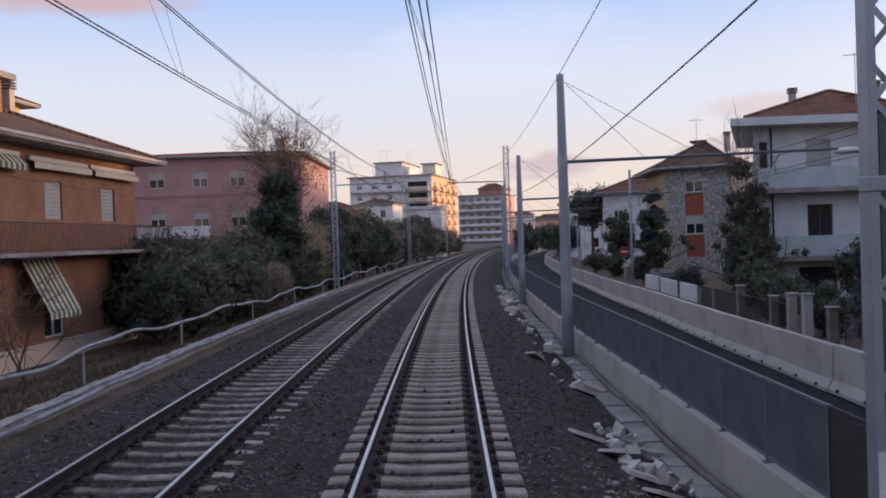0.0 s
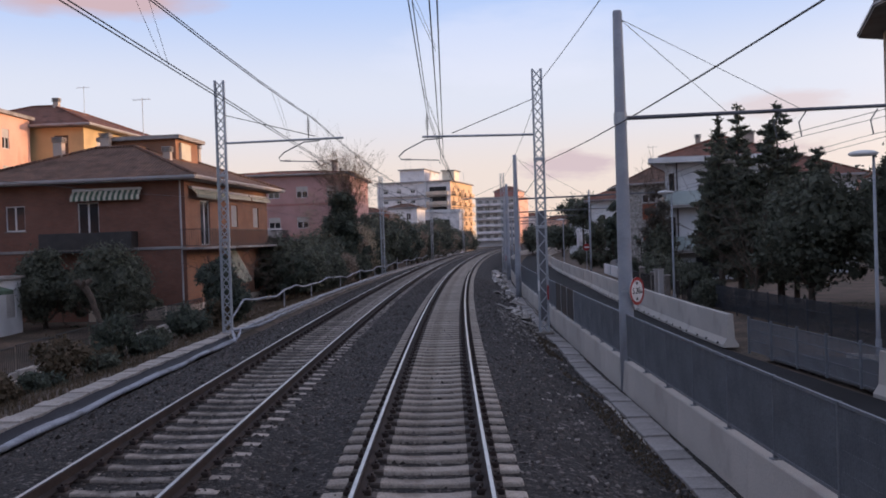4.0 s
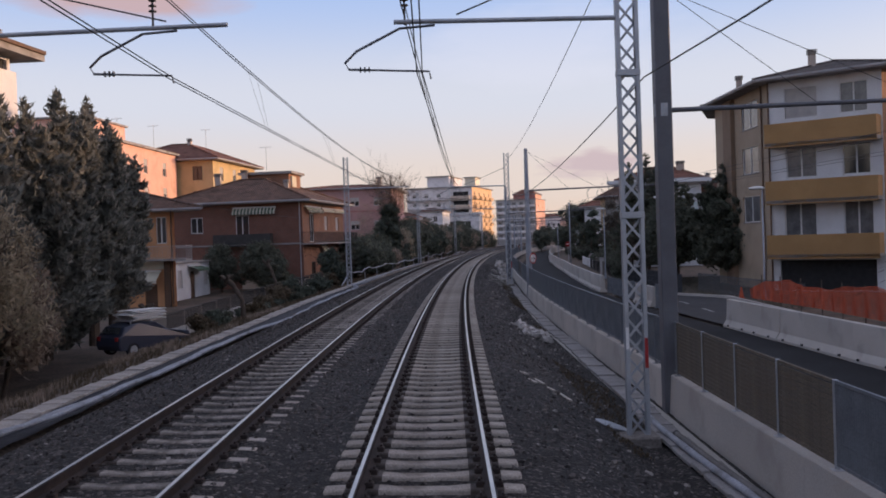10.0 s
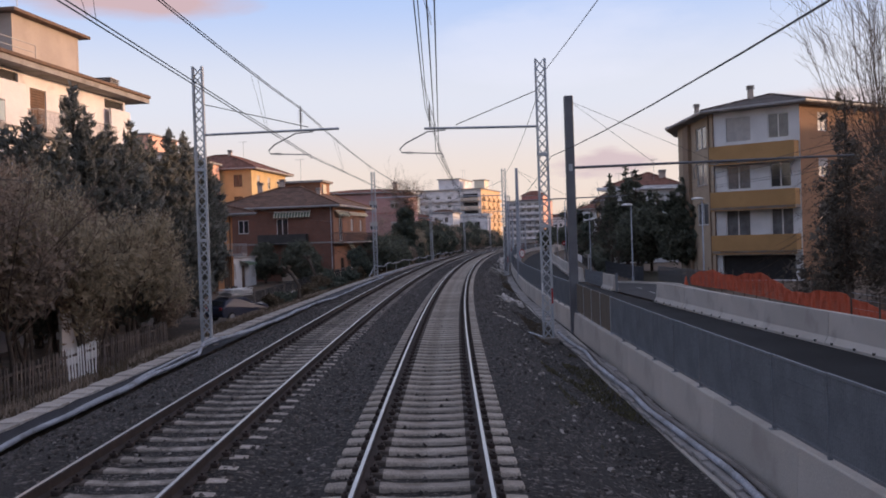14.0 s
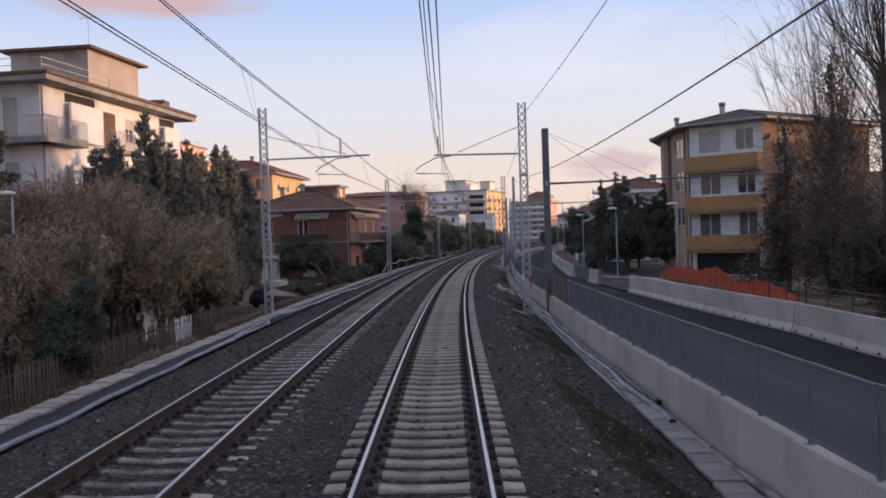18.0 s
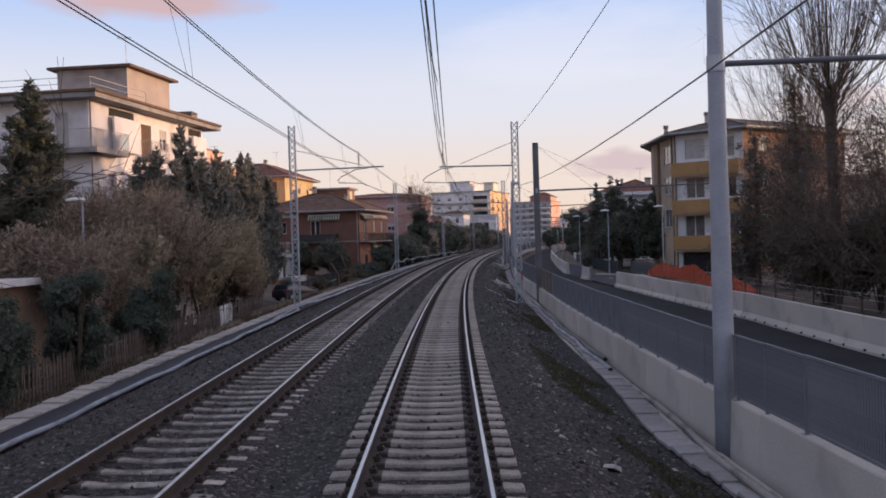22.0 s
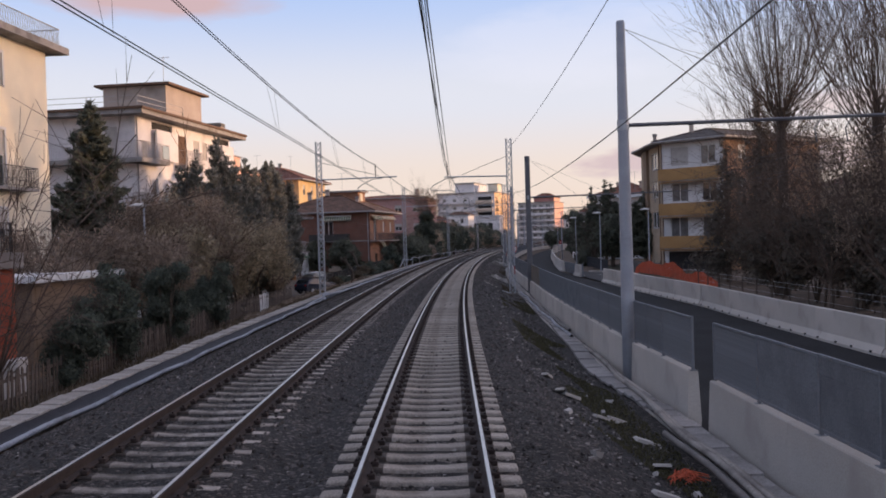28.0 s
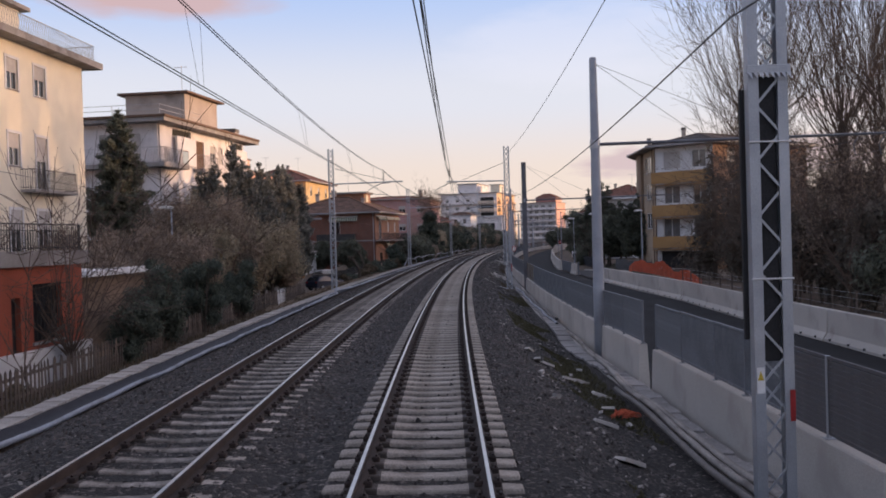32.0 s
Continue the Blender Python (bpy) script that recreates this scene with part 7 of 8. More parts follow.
def conifer(x, y, z, h, r, seed, mat=CONIFER, label="tall dark green conifer", dens=1.0, low=0.06, leaders=4, rise=0.55, gap=0.0, flat=False):
    """Trunk, several pointed leaders of upswept branches, needle sprays along them."""
    rng = np.random.default_rng(seed)
    t = thing("conifer_tree", label, "tree", pose(x, y, z), "trees")
    part("trunk", Mesh().tube([(0, 0, -0.2), (0.05, 0, h * 0.4), (0, 0.04, h * 0.97)], [0.02 * h, 0.013 * h, 0.015], 8), BARK, t)
    br, Vs = Mesh(), []
    for j in range(leaders):
        a0 = j * 2.4 + rng.random()
        off = np.array([math.cos(a0), math.sin(a0), 0]) * (0 if j == 0 else r * (0.25 + 0.3 * rng.random()))
        hj = h if j == 0 else h * (0.62 + 0.33 * rng.random())
        rj = r * (0.95 if leaders == 1 else 0.72)
        nb = int(15 * hj / math.sqrt(leaders))
        u = low + (1 - low) * ((np.arange(nb) + rng.random(nb)) / nb) ** 1.1
        prof = np.clip(1 - u, 0, 1) ** 0.8 * np.clip((u - low) / 0.12 + 0.35, 0, 1)
        L = rj * prof * (0.6 + 0.55 * rng.random(nb)) + 0.14
        ang = np.arange(nb) * 2.4 + rng.random(nb) * 1.5
        up = rise * (0.5 + 0.8 * u) + 0.15 * rng.standard_normal(nb)
        D = np.stack([np.cos(ang), np.sin(ang), up], 1)
        B = off[None] * (0.3 + 0.7 * np.clip(u * 1.5, 0, 1))[:, None] + np.array([0, 0, 1.0]) * (u * hj)[:, None]
        for k in range(0, nb, 2):
            br.tube([tuple(B[k]), tuple(B[k] + D[k] * L[k] * 0.85)], [0.012 + 0.014 * L[k], 0.006], 4, False)
        keep = rng.random(nb) > gap
        wgt = L ** 1.5 * keep
        n = int(3000 * dens * (hj * rj / 20) + 300)
        i = rng.choice(nb, n, p=wgt / wgt.sum())
        q = 0.25 + 0.75 * rng.random(n) ** 0.7
        J = rng.standard_normal((n, 3)) * (0.06 + 0.13 * L[i] * (1.15 - q))[:, None]
        if flat:
            J[:, 2] *= 0.45
        P = B[i] + D[i] * (L[i] * q)[:, None] + J
        out = D[i] + np.array([0, 0, 0.35]) + 0.45 * rng.standard_normal((n, 3))
        N = np.cross(out, rng.standard_normal((n, 3))) + 0.6 * np.stack([D[i][:, 0], D[i][:, 1], 0.5 + 0 * q], 1)
        Vs.append(cards(rng, P, N, out, 0.2, 0.06))
        m = n // 9
        i = rng.choice(nb, m, p=wgt / wgt.sum())
        P = B[i] + D[i] * (L[i] * (0.1 + 0.45 * rng.random(m)))[:, None] + rng.standard_normal((m, 3)) * 0.08
        Vs.append(cards(rng, P, rng.standard_normal((m, 3)), D[i] + 0.3 * rng.standard_normal((m, 3)), 0.26, 0.12))
    Vs.append(cards(rng, np.array([[0, 0, h - 0.1 * k] for k in range(14)]) + rng.standard_normal((14, 3)) * 0.03, rng.standard_normal((14, 3)), np.array([[0, 0, 1.0]] * 14) + 0.3 * rng.standard_normal((14, 3)), 0.2, 0.06))
    tagged(part("branch", br, BARK, t, fix=False), kind="stuff")
    V = np.concatenate(Vs)
    V[:, 2] = np.maximum(V[:, 2], 0.02)
    quads("crown", V, np.arange(len(V)).reshape(-1, 3), mat, t)
    return t


def limbs(m, rng, p, d, ln, r, depth, ends, up=0.15, split=2, droop=0.0, forks=0.5):
    """Branches that fork; collects the ends."""
    q = p + d * ln
    mid = (p + q) / 2 + Vector((rng.standard_normal(), rng.standard_normal(), 0)) * ln * 0.05
    m.tube([p, mid, q], [r, r * 0.82, r * 0.65], 6 if r > 0.06 else 4 if r > 0.02 else 3, False)
    if depth == 0:
        ends.append(q)
        return
    for k in range(split + (1 if rng.random() < 0.4 else 0)):
        v = Vector(rng.standard_normal(3)) * forks
        nd = (d + v + Vector((0, 0, up))).normalized()
        base = mid.lerp(q, 0.3 + 0.7 * rng.random()) if k else q
        limbs(m, rng, base, nd, ln * (0.62 + 0.2 * rng.random()), r * 0.6, depth - 1, ends, up, split, droop, forks)


def broadleaf(x, y, z, h, r, seed, mat=EVERGREEN, label="dense evergreen tree", n=7000, trunk=0.3, size=0.13, name="tree"):
    rng = np.random.default_rng(seed)
    t = thing(name, label, "tree", pose(x, y, z), "trees")
    m, ends = Mesh(), []
    part("trunk", Mesh().tube([(0, 0, -0.2), (0.05, 0.03, h * trunk * 0.6), (0, 0, h * trunk + 0.3)], [0.16 + 0.01 * h, 0.13 + 0.008 * h, 0.12], 8), BARK, t)
    for k in range(5):
        a = k * 1.3 + rng.random()
        d = Vector((math.cos(a) * 0.8, math.sin(a) * 0.8, 0.8)).normalized()
        limbs(m, rng, Vector((0, 0, h * trunk)), d, h * 0.22, 0.07, 2, ends, 0.2)
    tagged(part("limb", m, BARK, t, fix=False), kind="stuff")
    cen, rad = [], []
    for k in range(48):
        d = rng.standard_normal(3)
        d /= np.linalg.norm(d)
        q = rng.random() ** 0.4
        cen.append((d[0] * r * q * 0.8, d[1] * r * q * 0.8, h * (trunk + 1) / 2 + d[2] * h * (1 - trunk) / 2 * q * 0.85))
        rad.append(r * (0.28 + 0.24 * rng.random()))
    for e in ends[::3]:
        cen.append(tuple(e))
        rad.append(r * 0.2)
    V, F = leaf_cloud(rng, cen, rad, int(n * 1.5), size, 0.85, slim=mat in (OLIVE_BUSH, BROWN_LEAF))
    quads("crown", V, F, mat, t)
    return t


def bare_tree(x, y, z, h, seed, bole=0.4, label="tall bare tree with upright branches", upright=True, thick=0.3, n=9, fan=0.42, side=5):
    """A leafless tree: bole, a few boughs, and a fan of long fine shoots with side twigs."""
    rng = np.random.default_rng(seed)
    t = thing("bare_tree", label, "tree", pose(x, y, z), "bare trees")
    top = Vector((0.2 * rng.standard_normal(), 0.2 * rng.standard_normal(), h * bole))
    part("trunk", Mesh().tube([(0, 0, -0.3), tuple(top * 0.5 + Vector((0.1, 0, 0))), tuple(top)], [thick, thick * 0.8, thick * 0.72], 9), BARK, t)
    w = Mesh()
    for k in range(n):
        a = k * 2.4 + rng.random()
        lean = fan * (0.15 + 1.1 * rng.random())
        start = top.lerp(Vector((0, 0, h * bole * 0.62)), rng.random() ** 2)
        ln = (h - start.z) * (0.7 + 0.35 * rng.random())
        side_d = Vector((math.cos(a), math.sin(a), 0))
        bend = 0.75 if upright else 1.25
        wob = lambda: Vector(rng.standard_normal(3)) * ln * 0.026
        p1 = start + side_d * ln * 0.28 * lean * 1.5 + Vector((0, 0, ln * 0.26)) + wob()
        p2 = p1 + side_d * ln * 0.36 * lean * bend + Vector((0, 0, ln * 0.36)) + wob()
        p3 = p2 + side_d * ln * 0.36 * lean * bend ** 2 * (1 if upright else 1.3) + Vector((0, 0, ln * (0.38 if upright else 0.22))) + wob()
        r0 = min(0.04, thick * 0.3) * (0.55 + 0.6 * rng.random())
        part("bough", Mesh().tube([start, p1, p2, p3], [r0, r0 * 0.7, r0 * 0.4, 0.012], 5, False), TWIG, t, fix=False)
        for _j in range(side):
            u = rng.random() ** 0.7
            b = (start.lerp(p1, u * 3) if u < 0.33 else p1.lerp(p2, u * 3 - 1) if u < 0.67 else p2.lerp(p3, u * 3 - 2)) if u > 0.12 else p1
            d = (side_d * lean + Vector(rng.standard_normal(3)) * (0.3 if upright else 0.6) + Vector((0, 0, 0.95 if upright else 0.35))).normalized()
            l2 = ln * (0.16 + 0.22 * rng.random())
            m2 = b + d * l2 * 0.5 + Vector(rng.standard_normal(3)) * l2 * 0.05
            e2 = b + d * l2 + Vector((0, 0, l2 * 0.1))
            w.tube([b, m2, e2], [0.015, 0.01, 0.006], 3, False)
            for _i in range(3):
                d3 = (d + Vector(rng.standard_normal(3)) * 0.45).normalized()
                b3 = b.lerp(e2, 0.3 + 0.7 * rng.random())
                w.tube([b3, b3 + d3 * l2 * (0.3 + 0.3 * rng.random())], [0.009, 0.005], 3, False)
    tagged(part("twig", w, TWIG, t, fix=False), kind="stuff")
    return t


def ivy_column(x, y, z, h, r, seed, mat, label):
    """A dead trunk clad in ivy from foot to tip, with drooping bare twigs standing out of it."""
    rng = np.random.default_rng(seed)
    t = thing("ivy_tree", label, "tree", pose(x, y, z), "trees")
    part("trunk", Mesh().tube([(0, 0, -0.2), (0.08, 0.05, h * 0.5), (0, 0, h * 0.98)], [0.24, 0.18, 0.03], 8), BARK, t)
    cen, rad = [], []
    for k in range(90):
        u = (k + rng.random()) / 90
        a, q = rng.random() * 6.28, rng.random() ** 0.6
        w = r * (1 - 0.72 * u) * (0.85 + 0.3 * math.sin(k * 1.9))
        cen.append((math.cos(a) * w * q, math.sin(a) * w * q, h * (0.04 + 0.94 * u)))
        rad.append(0.32 + 0.34 * r * (1 - u))
    V, F = leaf_cloud(rng, cen, rad, int(2600 * h * r / 10), 0.085, 1.25, 0.12)
    quads("crown", V, F, mat, t)
    m = Mesh()
    for k in range(int(h * 9)):
        u = rng.random() ** 1.2
        a = rng.random() * 6.28
        d = Vector((math.cos(a), math.sin(a), 0))
        p = Vector((0, 0, h * (0.08 + 0.85 * u)))
        ln = r * (0.7 + 1.1 * rng.random()) * (1 - 0.5 * u)
        p1, p2 = p + d * ln * 0.6 + Vector((0, 0, 0.12 * ln)), p + d * ln * 1.15 + Vector((0.1 * rng.standard_normal(), 0, -0.2 * ln))
        m.tube([p, p1, p2], [0.022, 0.013, 0.006], 3, False)
        for _j in range(3):
            b = p1.lerp(p2, rng.random())
            m.tube([b, b + d * 0.5 + Vector(rng.standard_normal(3)) * 0.3 + Vector((0, 0, -0.2))], [0.009, 0.004], 3, False)
    tagged(part("twig", m, TWIG, t, fix=False), kind="stuff")
    return t


def bush(x, y, z, h, r, seed, mat=EVERGREEN, label="dense dark green shrub", n=2500, size=0.09, stems=True):
    rng = np.random.default_rng(seed)
    t = thing("shrub", label, "shrub", pose(x, y, z), "shrubs")
    if stems:
        m = Mesh()
        for k in range(6):
            a = rng.random() * 6.28
            m.tube([(0, 0, -0.1), (math.cos(a) * r * 0.3, math.sin(a) * r * 0.3, h * 0.45), (math.cos(a) * r * 0.6, math.sin(a) * r * 0.6, h * 0.8)], [0.045, 0.03, 0.012], 5, False)
        tagged(part("stem", m, BARK, t, fix=False), kind="stuff")
    cen, rad = [], []
    for k in range(20):
        d = rng.standard_normal(3)
        d /= np.linalg.norm(d)
        q = rng.random() ** 0.5
        cen.append((d[0] * r * q * 0.75, d[1] * r * q * 0.75, h * 0.52 + d[2] * h * 0.4 * q))
        rad.append(min(r, h) * (0.24 + 0.22 * rng.random()))
    V, F = leaf_cloud(rng, cen, rad, int(n * 1.6), size, 0.9)
    V[:, 2] = np.maximum(V[:, 2], 0.0)
    quads("foliage", V, F, mat, t)
    return t


def garden_tree(x, y, z, h, r, seed, mat, label, n=9500, size=0.1):
    """A ragged garden tree: forking stems, fine twigs that stand out of it, and drooping sprays of dry leaves."""
    rng = np.random.default_rng(seed)
    t = thing("garden_tree", label, "tree", pose(x, y, z), "trees")
    ends, m = [], Mesh()
    for k in range(3):
        a = k * 2.1 + rng.random() * 1.4
        foot = Vector((math.cos(a), math.sin(a), 0)) * r * 0.1
        crotch = Vector((math.cos(a) * r * 0.28, math.sin(a) * r * 0.28, h * (0.2 + 0.1 * rng.random())))
        part("trunk", Mesh().tube([foot + Vector((0, 0, -0.2)), foot.lerp(crotch, 0.5) + Vector((0.06, -0.05, 0)), crotch], [0.12, 0.1, 0.085], 7), BARK, t, fix=False)
        for j in range(2):
            d = (Vector((math.cos(a + j * 1.5 - 0.7) * 0.75, math.sin(a + j * 1.5 - 0.7) * 0.75, 0.9))).normalized()
            limbs(m, rng, crotch, d, h * 0.2, 0.06, 4, ends, 0.12, 2, 0.0, 0.62)
    E = np.array([tuple(e) for e in ends])
    kz = (h * 0.93) / np.percentile(E[:, 2], 98)
    kr = min(1.0, r * 1.05 / np.percentile(np.hypot(E[:, 0], E[:, 1]), 88))
    V = np.array(m.v) * np.array([kr, kr, kz])
    m.v = [tuple(q) for q in V]
    E = E * np.array([kr, kr, kz])
    for e in E[::2]:
        for _k in range(3):
            d = Vector(rng.standard_normal(3)) * 0.5 + Vector((e[0], e[1], h * 0.25)).normalized()
            q = Vector(e) + d.normalized() * (0.35 + 0.45 * rng.random())
            m.tube([tuple(e), tuple(q)], [0.011, 0.005], 3, False)
    tagged(part("limb", m, TWIG, t, fix=False), kind="stuff")
    # sprays hang about the twig ends; some ends stay bare, most of those near the top
    low = E[:, 2] / h
    wgt = (rng.random(len(E)) > 0.28 + 0.4 * np.clip(low - 0.75, 0, 1) * 4) * (0.4 + rng.random(len(E))) + 0.02
    i = rng.choice(len(E), n, p=wgt / wgt.sum())
    drop = rng.random(n)
    P = E[i] * (1 - 0.16 * rng.random(n))[:, None] + rng.standard_normal((n, 3)) * np.array([0.27, 0.27, 0.2])
    P[:, 2] -= drop ** 2 * 0.7
    Vc = cards(rng, P, rng.standard_normal((n, 3)) + np.array([0, 0, 0.4]), rng.standard_normal((n, 3)) * 0.6 + np.array([0, 0, -0.9]), size * 1.5, size * 0.28)
    k = n // 6
    i = rng.choice(len(E), k, p=wgt / wgt.sum())
    P = E[i] * (0.6 + 0.35 * rng.random(k))[:, None] + rng.standard_normal((k, 3)) * 0.25
    Vc = np.concatenate([Vc, cards(rng, P, rng.standard_normal((k, 3)), rng.standard_normal((k, 3)), size * 1.6, size * 0.8)])
    Vc[:, 2] = np.maximum(Vc[:, 2], 0.05)
    quads("crown", Vc, np.arange(len(Vc)).reshape(-1, 3), mat, t)
    return t


def left_gardens():
    # cypress row before the pale flats: (x, y, height of the tip above the rails, radius)
    for i, (x, y, tip, r) in enumerate(((-20, -30.8, 11.7, 2.7), (-19.6, -27.2, 9.9, 2.2), (-19.4, -24.4, 10.4, 2.0), (-19.2, -21.6, 9.7, 2.1), (-19.0, -18.8, 10.5, 2.0), (-18.8, -16.0, 10.0, 2.1), (-19.9, -13.2, 11.0, 2.0), (-20.0, -10.4, 10.2, 1.9), (-20.4, -34.6, 9.6, 2.2), (-19.2, -12.6, 8.8, 1.8), (-18.2, -17.4, 9.6, 2.0), (-17.8, -23.0, 8.4, 2.2), (-18.2, -28.6, 8.6, 2.3))):
        conifer(x, y, -2.0, tip + 2.0, r * 1.4, 100 + i, label="dark pointed cypress in a row of garden trees", dens=1.7, leaders=6, low=0.06 if y < -20 else 0.2)
    conifer(-25.5, -42.0, -2.0, 15.3, 4.6, 130, EVERGREEN, label="tall dense pointed conifer beside pale flats", dens=3.4, low=0.05, leaders=1, rise=0.25)
    # dry olive-brown trees in front of them
    for i, (s, l, h, r, mt) in enumerate(((-28.5, -17.4, 4.4, 1.7, BROWN_LEAF), (-33.5, -16.6, 6.2, 2.5, OLIVE_BUSH), (-38, -16.6, 6.7, 2.6, OLIVE_BUSH), (-42.5, -17.0, 6.6, 2.6, OLIVE_BUSH), (-47, -17.6, 7.4, 2.7, BROWN_LEAF), (-51.5, -17.2, 5.7, 2.5, OLIVE_BUSH), (-55.5, -17.2, 6.0, 2.5, BROWN_LEAF), (-60, -16.6, 6.2, 2.4, BROWN_LEAF), (-44.0, -20.5, 7.0, 2.6, BROWN_LEAF), (-39.5, -19.5, 8.0, 2.6, OLIVE_BUSH), (-50, -20.5, 5.0, 2.6, BROWN_LEAF), (-35, -19.2, 8.5, 2.7, BROWN_LEAF), (-62.5, -19.0, 6.6, 2.4, BROWN_LEAF))):
        garden_tree(*spot(s, l), (h + 1.0) * (0.95 if s < -53 else 1.2 if s < -36 else 1.12), r * 1.15, 200 + i, mt, "dry olive-brown tree in a garden beside the line")
    for i, (s, l, h, r) in enumerate(((-75.6, -12.8, 3.0, 1.2), (-72.3, -13.2, 3.7, 0.75), (-69.6, -12.8, 3.4, 1.0), (-62.0, -12.9, 3.0, 1.15), (-57.0, -14.6, 2.0, 1.2), (-67.5, -15.4, 2.6, 1.3), (-79.5, -12.4, 2.0, 1.0))):
        bush(*spot(s, l + (1.6 if l > -13 else 0.7)), h * 1.15, r * 1.12, 220 + i, IVY, "rounded dark evergreen shrub at the garden fence", 8500, 0.06)
    for i, s in enumerate((-54, -50, -86, -90)):
        bush(*spot(s, line([(-100, -11.5), (-87, -11.9), (-67, -12.2), (-49, -12.6), (-31, -12.8)], s)), 0.6, 0.8, 230 + i, BROWN_LEAF if i % 2 else GRASS, "low dry undergrowth along the picket fence", 1500, 0.08)
    bare_tree(*spot(-80.0, -12.75), 7.8, 301, 0.12, "slender bare tree of many stems before a cream wall", False, 0.09, 26, 0.5, 8)
    bare_tree(*spot(-83.0, -12.95), 5.6, 302, 0.15, "slender bare sapling before a cream wall", False, 0.06, 9, 0.5, 5)
    bare_tree(*spot(-45.0, -16.6), 9.4, 303, 0.3, "bare garden tree among conifers", False, 0.12, 14, 0.6, 6)
    bare_tree(*spot(-52.0, -18.6), 8.8, 304, 0.3, "bare garden tree among conifers", False, 0.12, 12, 0.6, 6)
    # about the brick and orange houses
    for i, (s, l, h, r, mt) in enumerate(((20.6, -12.5, 4.9, 1.25, IVY), (20.2, -12.0, 2.6, 1.35, IVY), (38.5, -12.0, 3.2, 1.5, IVY))):
        bush(*spot(s, l), h, r, 240 + i, mt, "overgrown dark garden shrub beside the line", 4200, 0.1)
    for i, (x, y, h, r) in enumerate(((-23.9, 25.3, 5.6, 1.7), (-19.6, 24.2, 5.5, 2.2), (-18.2, 23.0, 4.4, 1.4))):
        broadleaf(x, y, -2.6, h, r, 640 + i, EVERGREEN, "round dark evergreen tree before a brick house", 14000, 0.18, 0.09)
    for i, (s, l, h, r, mt) in enumerate(((43, -14.0, 5.0, 2.4, EVERGREEN), (47.5, -14.4, 5.4, 2.6, EVERGREEN), (52, -14.4, 5.0, 2.5, IVY), (57, -14.2, 5.2, 2.5, EVERGREEN), (62, -14.0, 5.6, 2.6, EVERGREEN), (71, -13.4, 6.6, 2.6, BROWN_LEAF), (76, -13.4, 6.4, 2.8, OLIVE_BUSH), (82, -13.2, 7.2, 2.6, EVERGREEN), (87, -13.4, 8.4, 2.4, EVERGREEN), (41, -11.6, 3.6, 1.8, EVERGREEN), (49.5, -11.8, 3.4, 1.8, EVERGREEN), (55, -11.6, 3.2, 1.8, BROWN_LEAF), (79, -11.2, 3.2, 1.8, EVERGREEN), (66, -11.4, 3.0, 1.6, EVERGREEN))):
        broadleaf(*spot(s, l), h, r, 270 + i, mt, "dense dark evergreen tree beside the line", 6500, 0.06, 0.12)
    for i, s in enumerate(np.arange(-17.0, 14.0, 2.6)):
        bush(*spot(s, -12.0 - 1.3 * abs(math.sin(s * 1.7))), 0.5 + 0.5 * abs(math.sin(s * 2.3)), 0.9, 640 + i, (GRASS, IVY, EVERGREEN)[i % 3], "low dark undergrowth on the bank", 1300, 0.07)
    for i, (s, l, h, r) in enumerate(((3, -13.2, 1.6, 1.2), (9, -13.6, 1.9, 1.3), (-2, -13.0, 1.1, 1.0), (15, -12.4, 1.8, 1.2), (19.5, -12.2, 1.6, 1.0))):
        bush(*spot(s, l), h, r, 260 + i, IVY if i % 2 else GRASS, "low dark shrub on the bank", 1800, 0.08)
    for i, (s, l, h, ln_) in enumerate(((-10.6, -12.2, 2.4, 1.0), (-16.5, -16.0, 2.2, -0.2), (12.5, -15.6, 3.2, 0.8))):
        pt = thing("pollarded_tree", "dark leaning trunk of a pollarded garden tree", "tree", pose(*spot(s, l)), "trees")
        part("trunk", Mesh().tube([(0, 0, -0.2), (-0.1 * ln_, 0, h * 0.5), (-ln_ * 0.6, 0.1, h * 0.85), (-ln_, 0.1, h)], [0.15, 0.12, 0.14, 0.2], 9), BARK, pt, fix=False)
        for k in range(5):
            part("stub", Mesh().tube([(-ln_, 0.1, h - 0.1), (-ln_ + 0.4 * math.cos(k * 1.3), 0.1 + 0.4 * math.sin(k * 1.3), h + 0.25)], [0.13, 0.07], 6), BARK, pt, fix=False)
    bare_tree(*spot(26.5, -13.6), 4.6, 305, 0.2, "thin bare garden tree before a brick wall", False, 0.1, 10, 0.5, 6)
    bare_tree(*spot(28.6, -13.2), 4.0, 306, 0.2, "thin bare garden tree before a brick wall", False, 0.08, 8, 0.5, 6)
    # ivy-clad trunk, bare crown and the trees towards the far flats
    broadleaf(-11.5, 66.7, -1.7, 10.9, 2.0, 330, IVY, "tree trunk wrapped in dark ivy", 12000, 0.02, 0.13, "ivy_tree")
    bare_tree(-11.3, 68.5, -1.7, 14.6, 331, 0.45, "bare tree with a wide twiggy crown", False, 0.16, 64, 0.24, 8)
    rng = np.random.default_rng(77)
    cr = thing("bare_tree", "tree crown with a few last brown leaves", "tree", pose(-11.1, 68.8, -1.7), "bare trees")
    part("trunk", Mesh().tube([(0, 0, -0.2), (0.1, 0, 6), (-0.1, 0.2, 12)], [0.2, 0.14, 0.04], 8), BARK, cr)
    cn = [(rng.uniform(-2.4, 2.4), rng.uniform(-2.0, 2.0), rng.uniform(9.0, 13.6)) for _k in range(46)]
    V, F = leaf_cloud(rng, cn, [0.75] * len(cn), 3000, 0.06, 0.9, 0.0)
    quads("crown", V, F, BROWN_LEAF, cr)
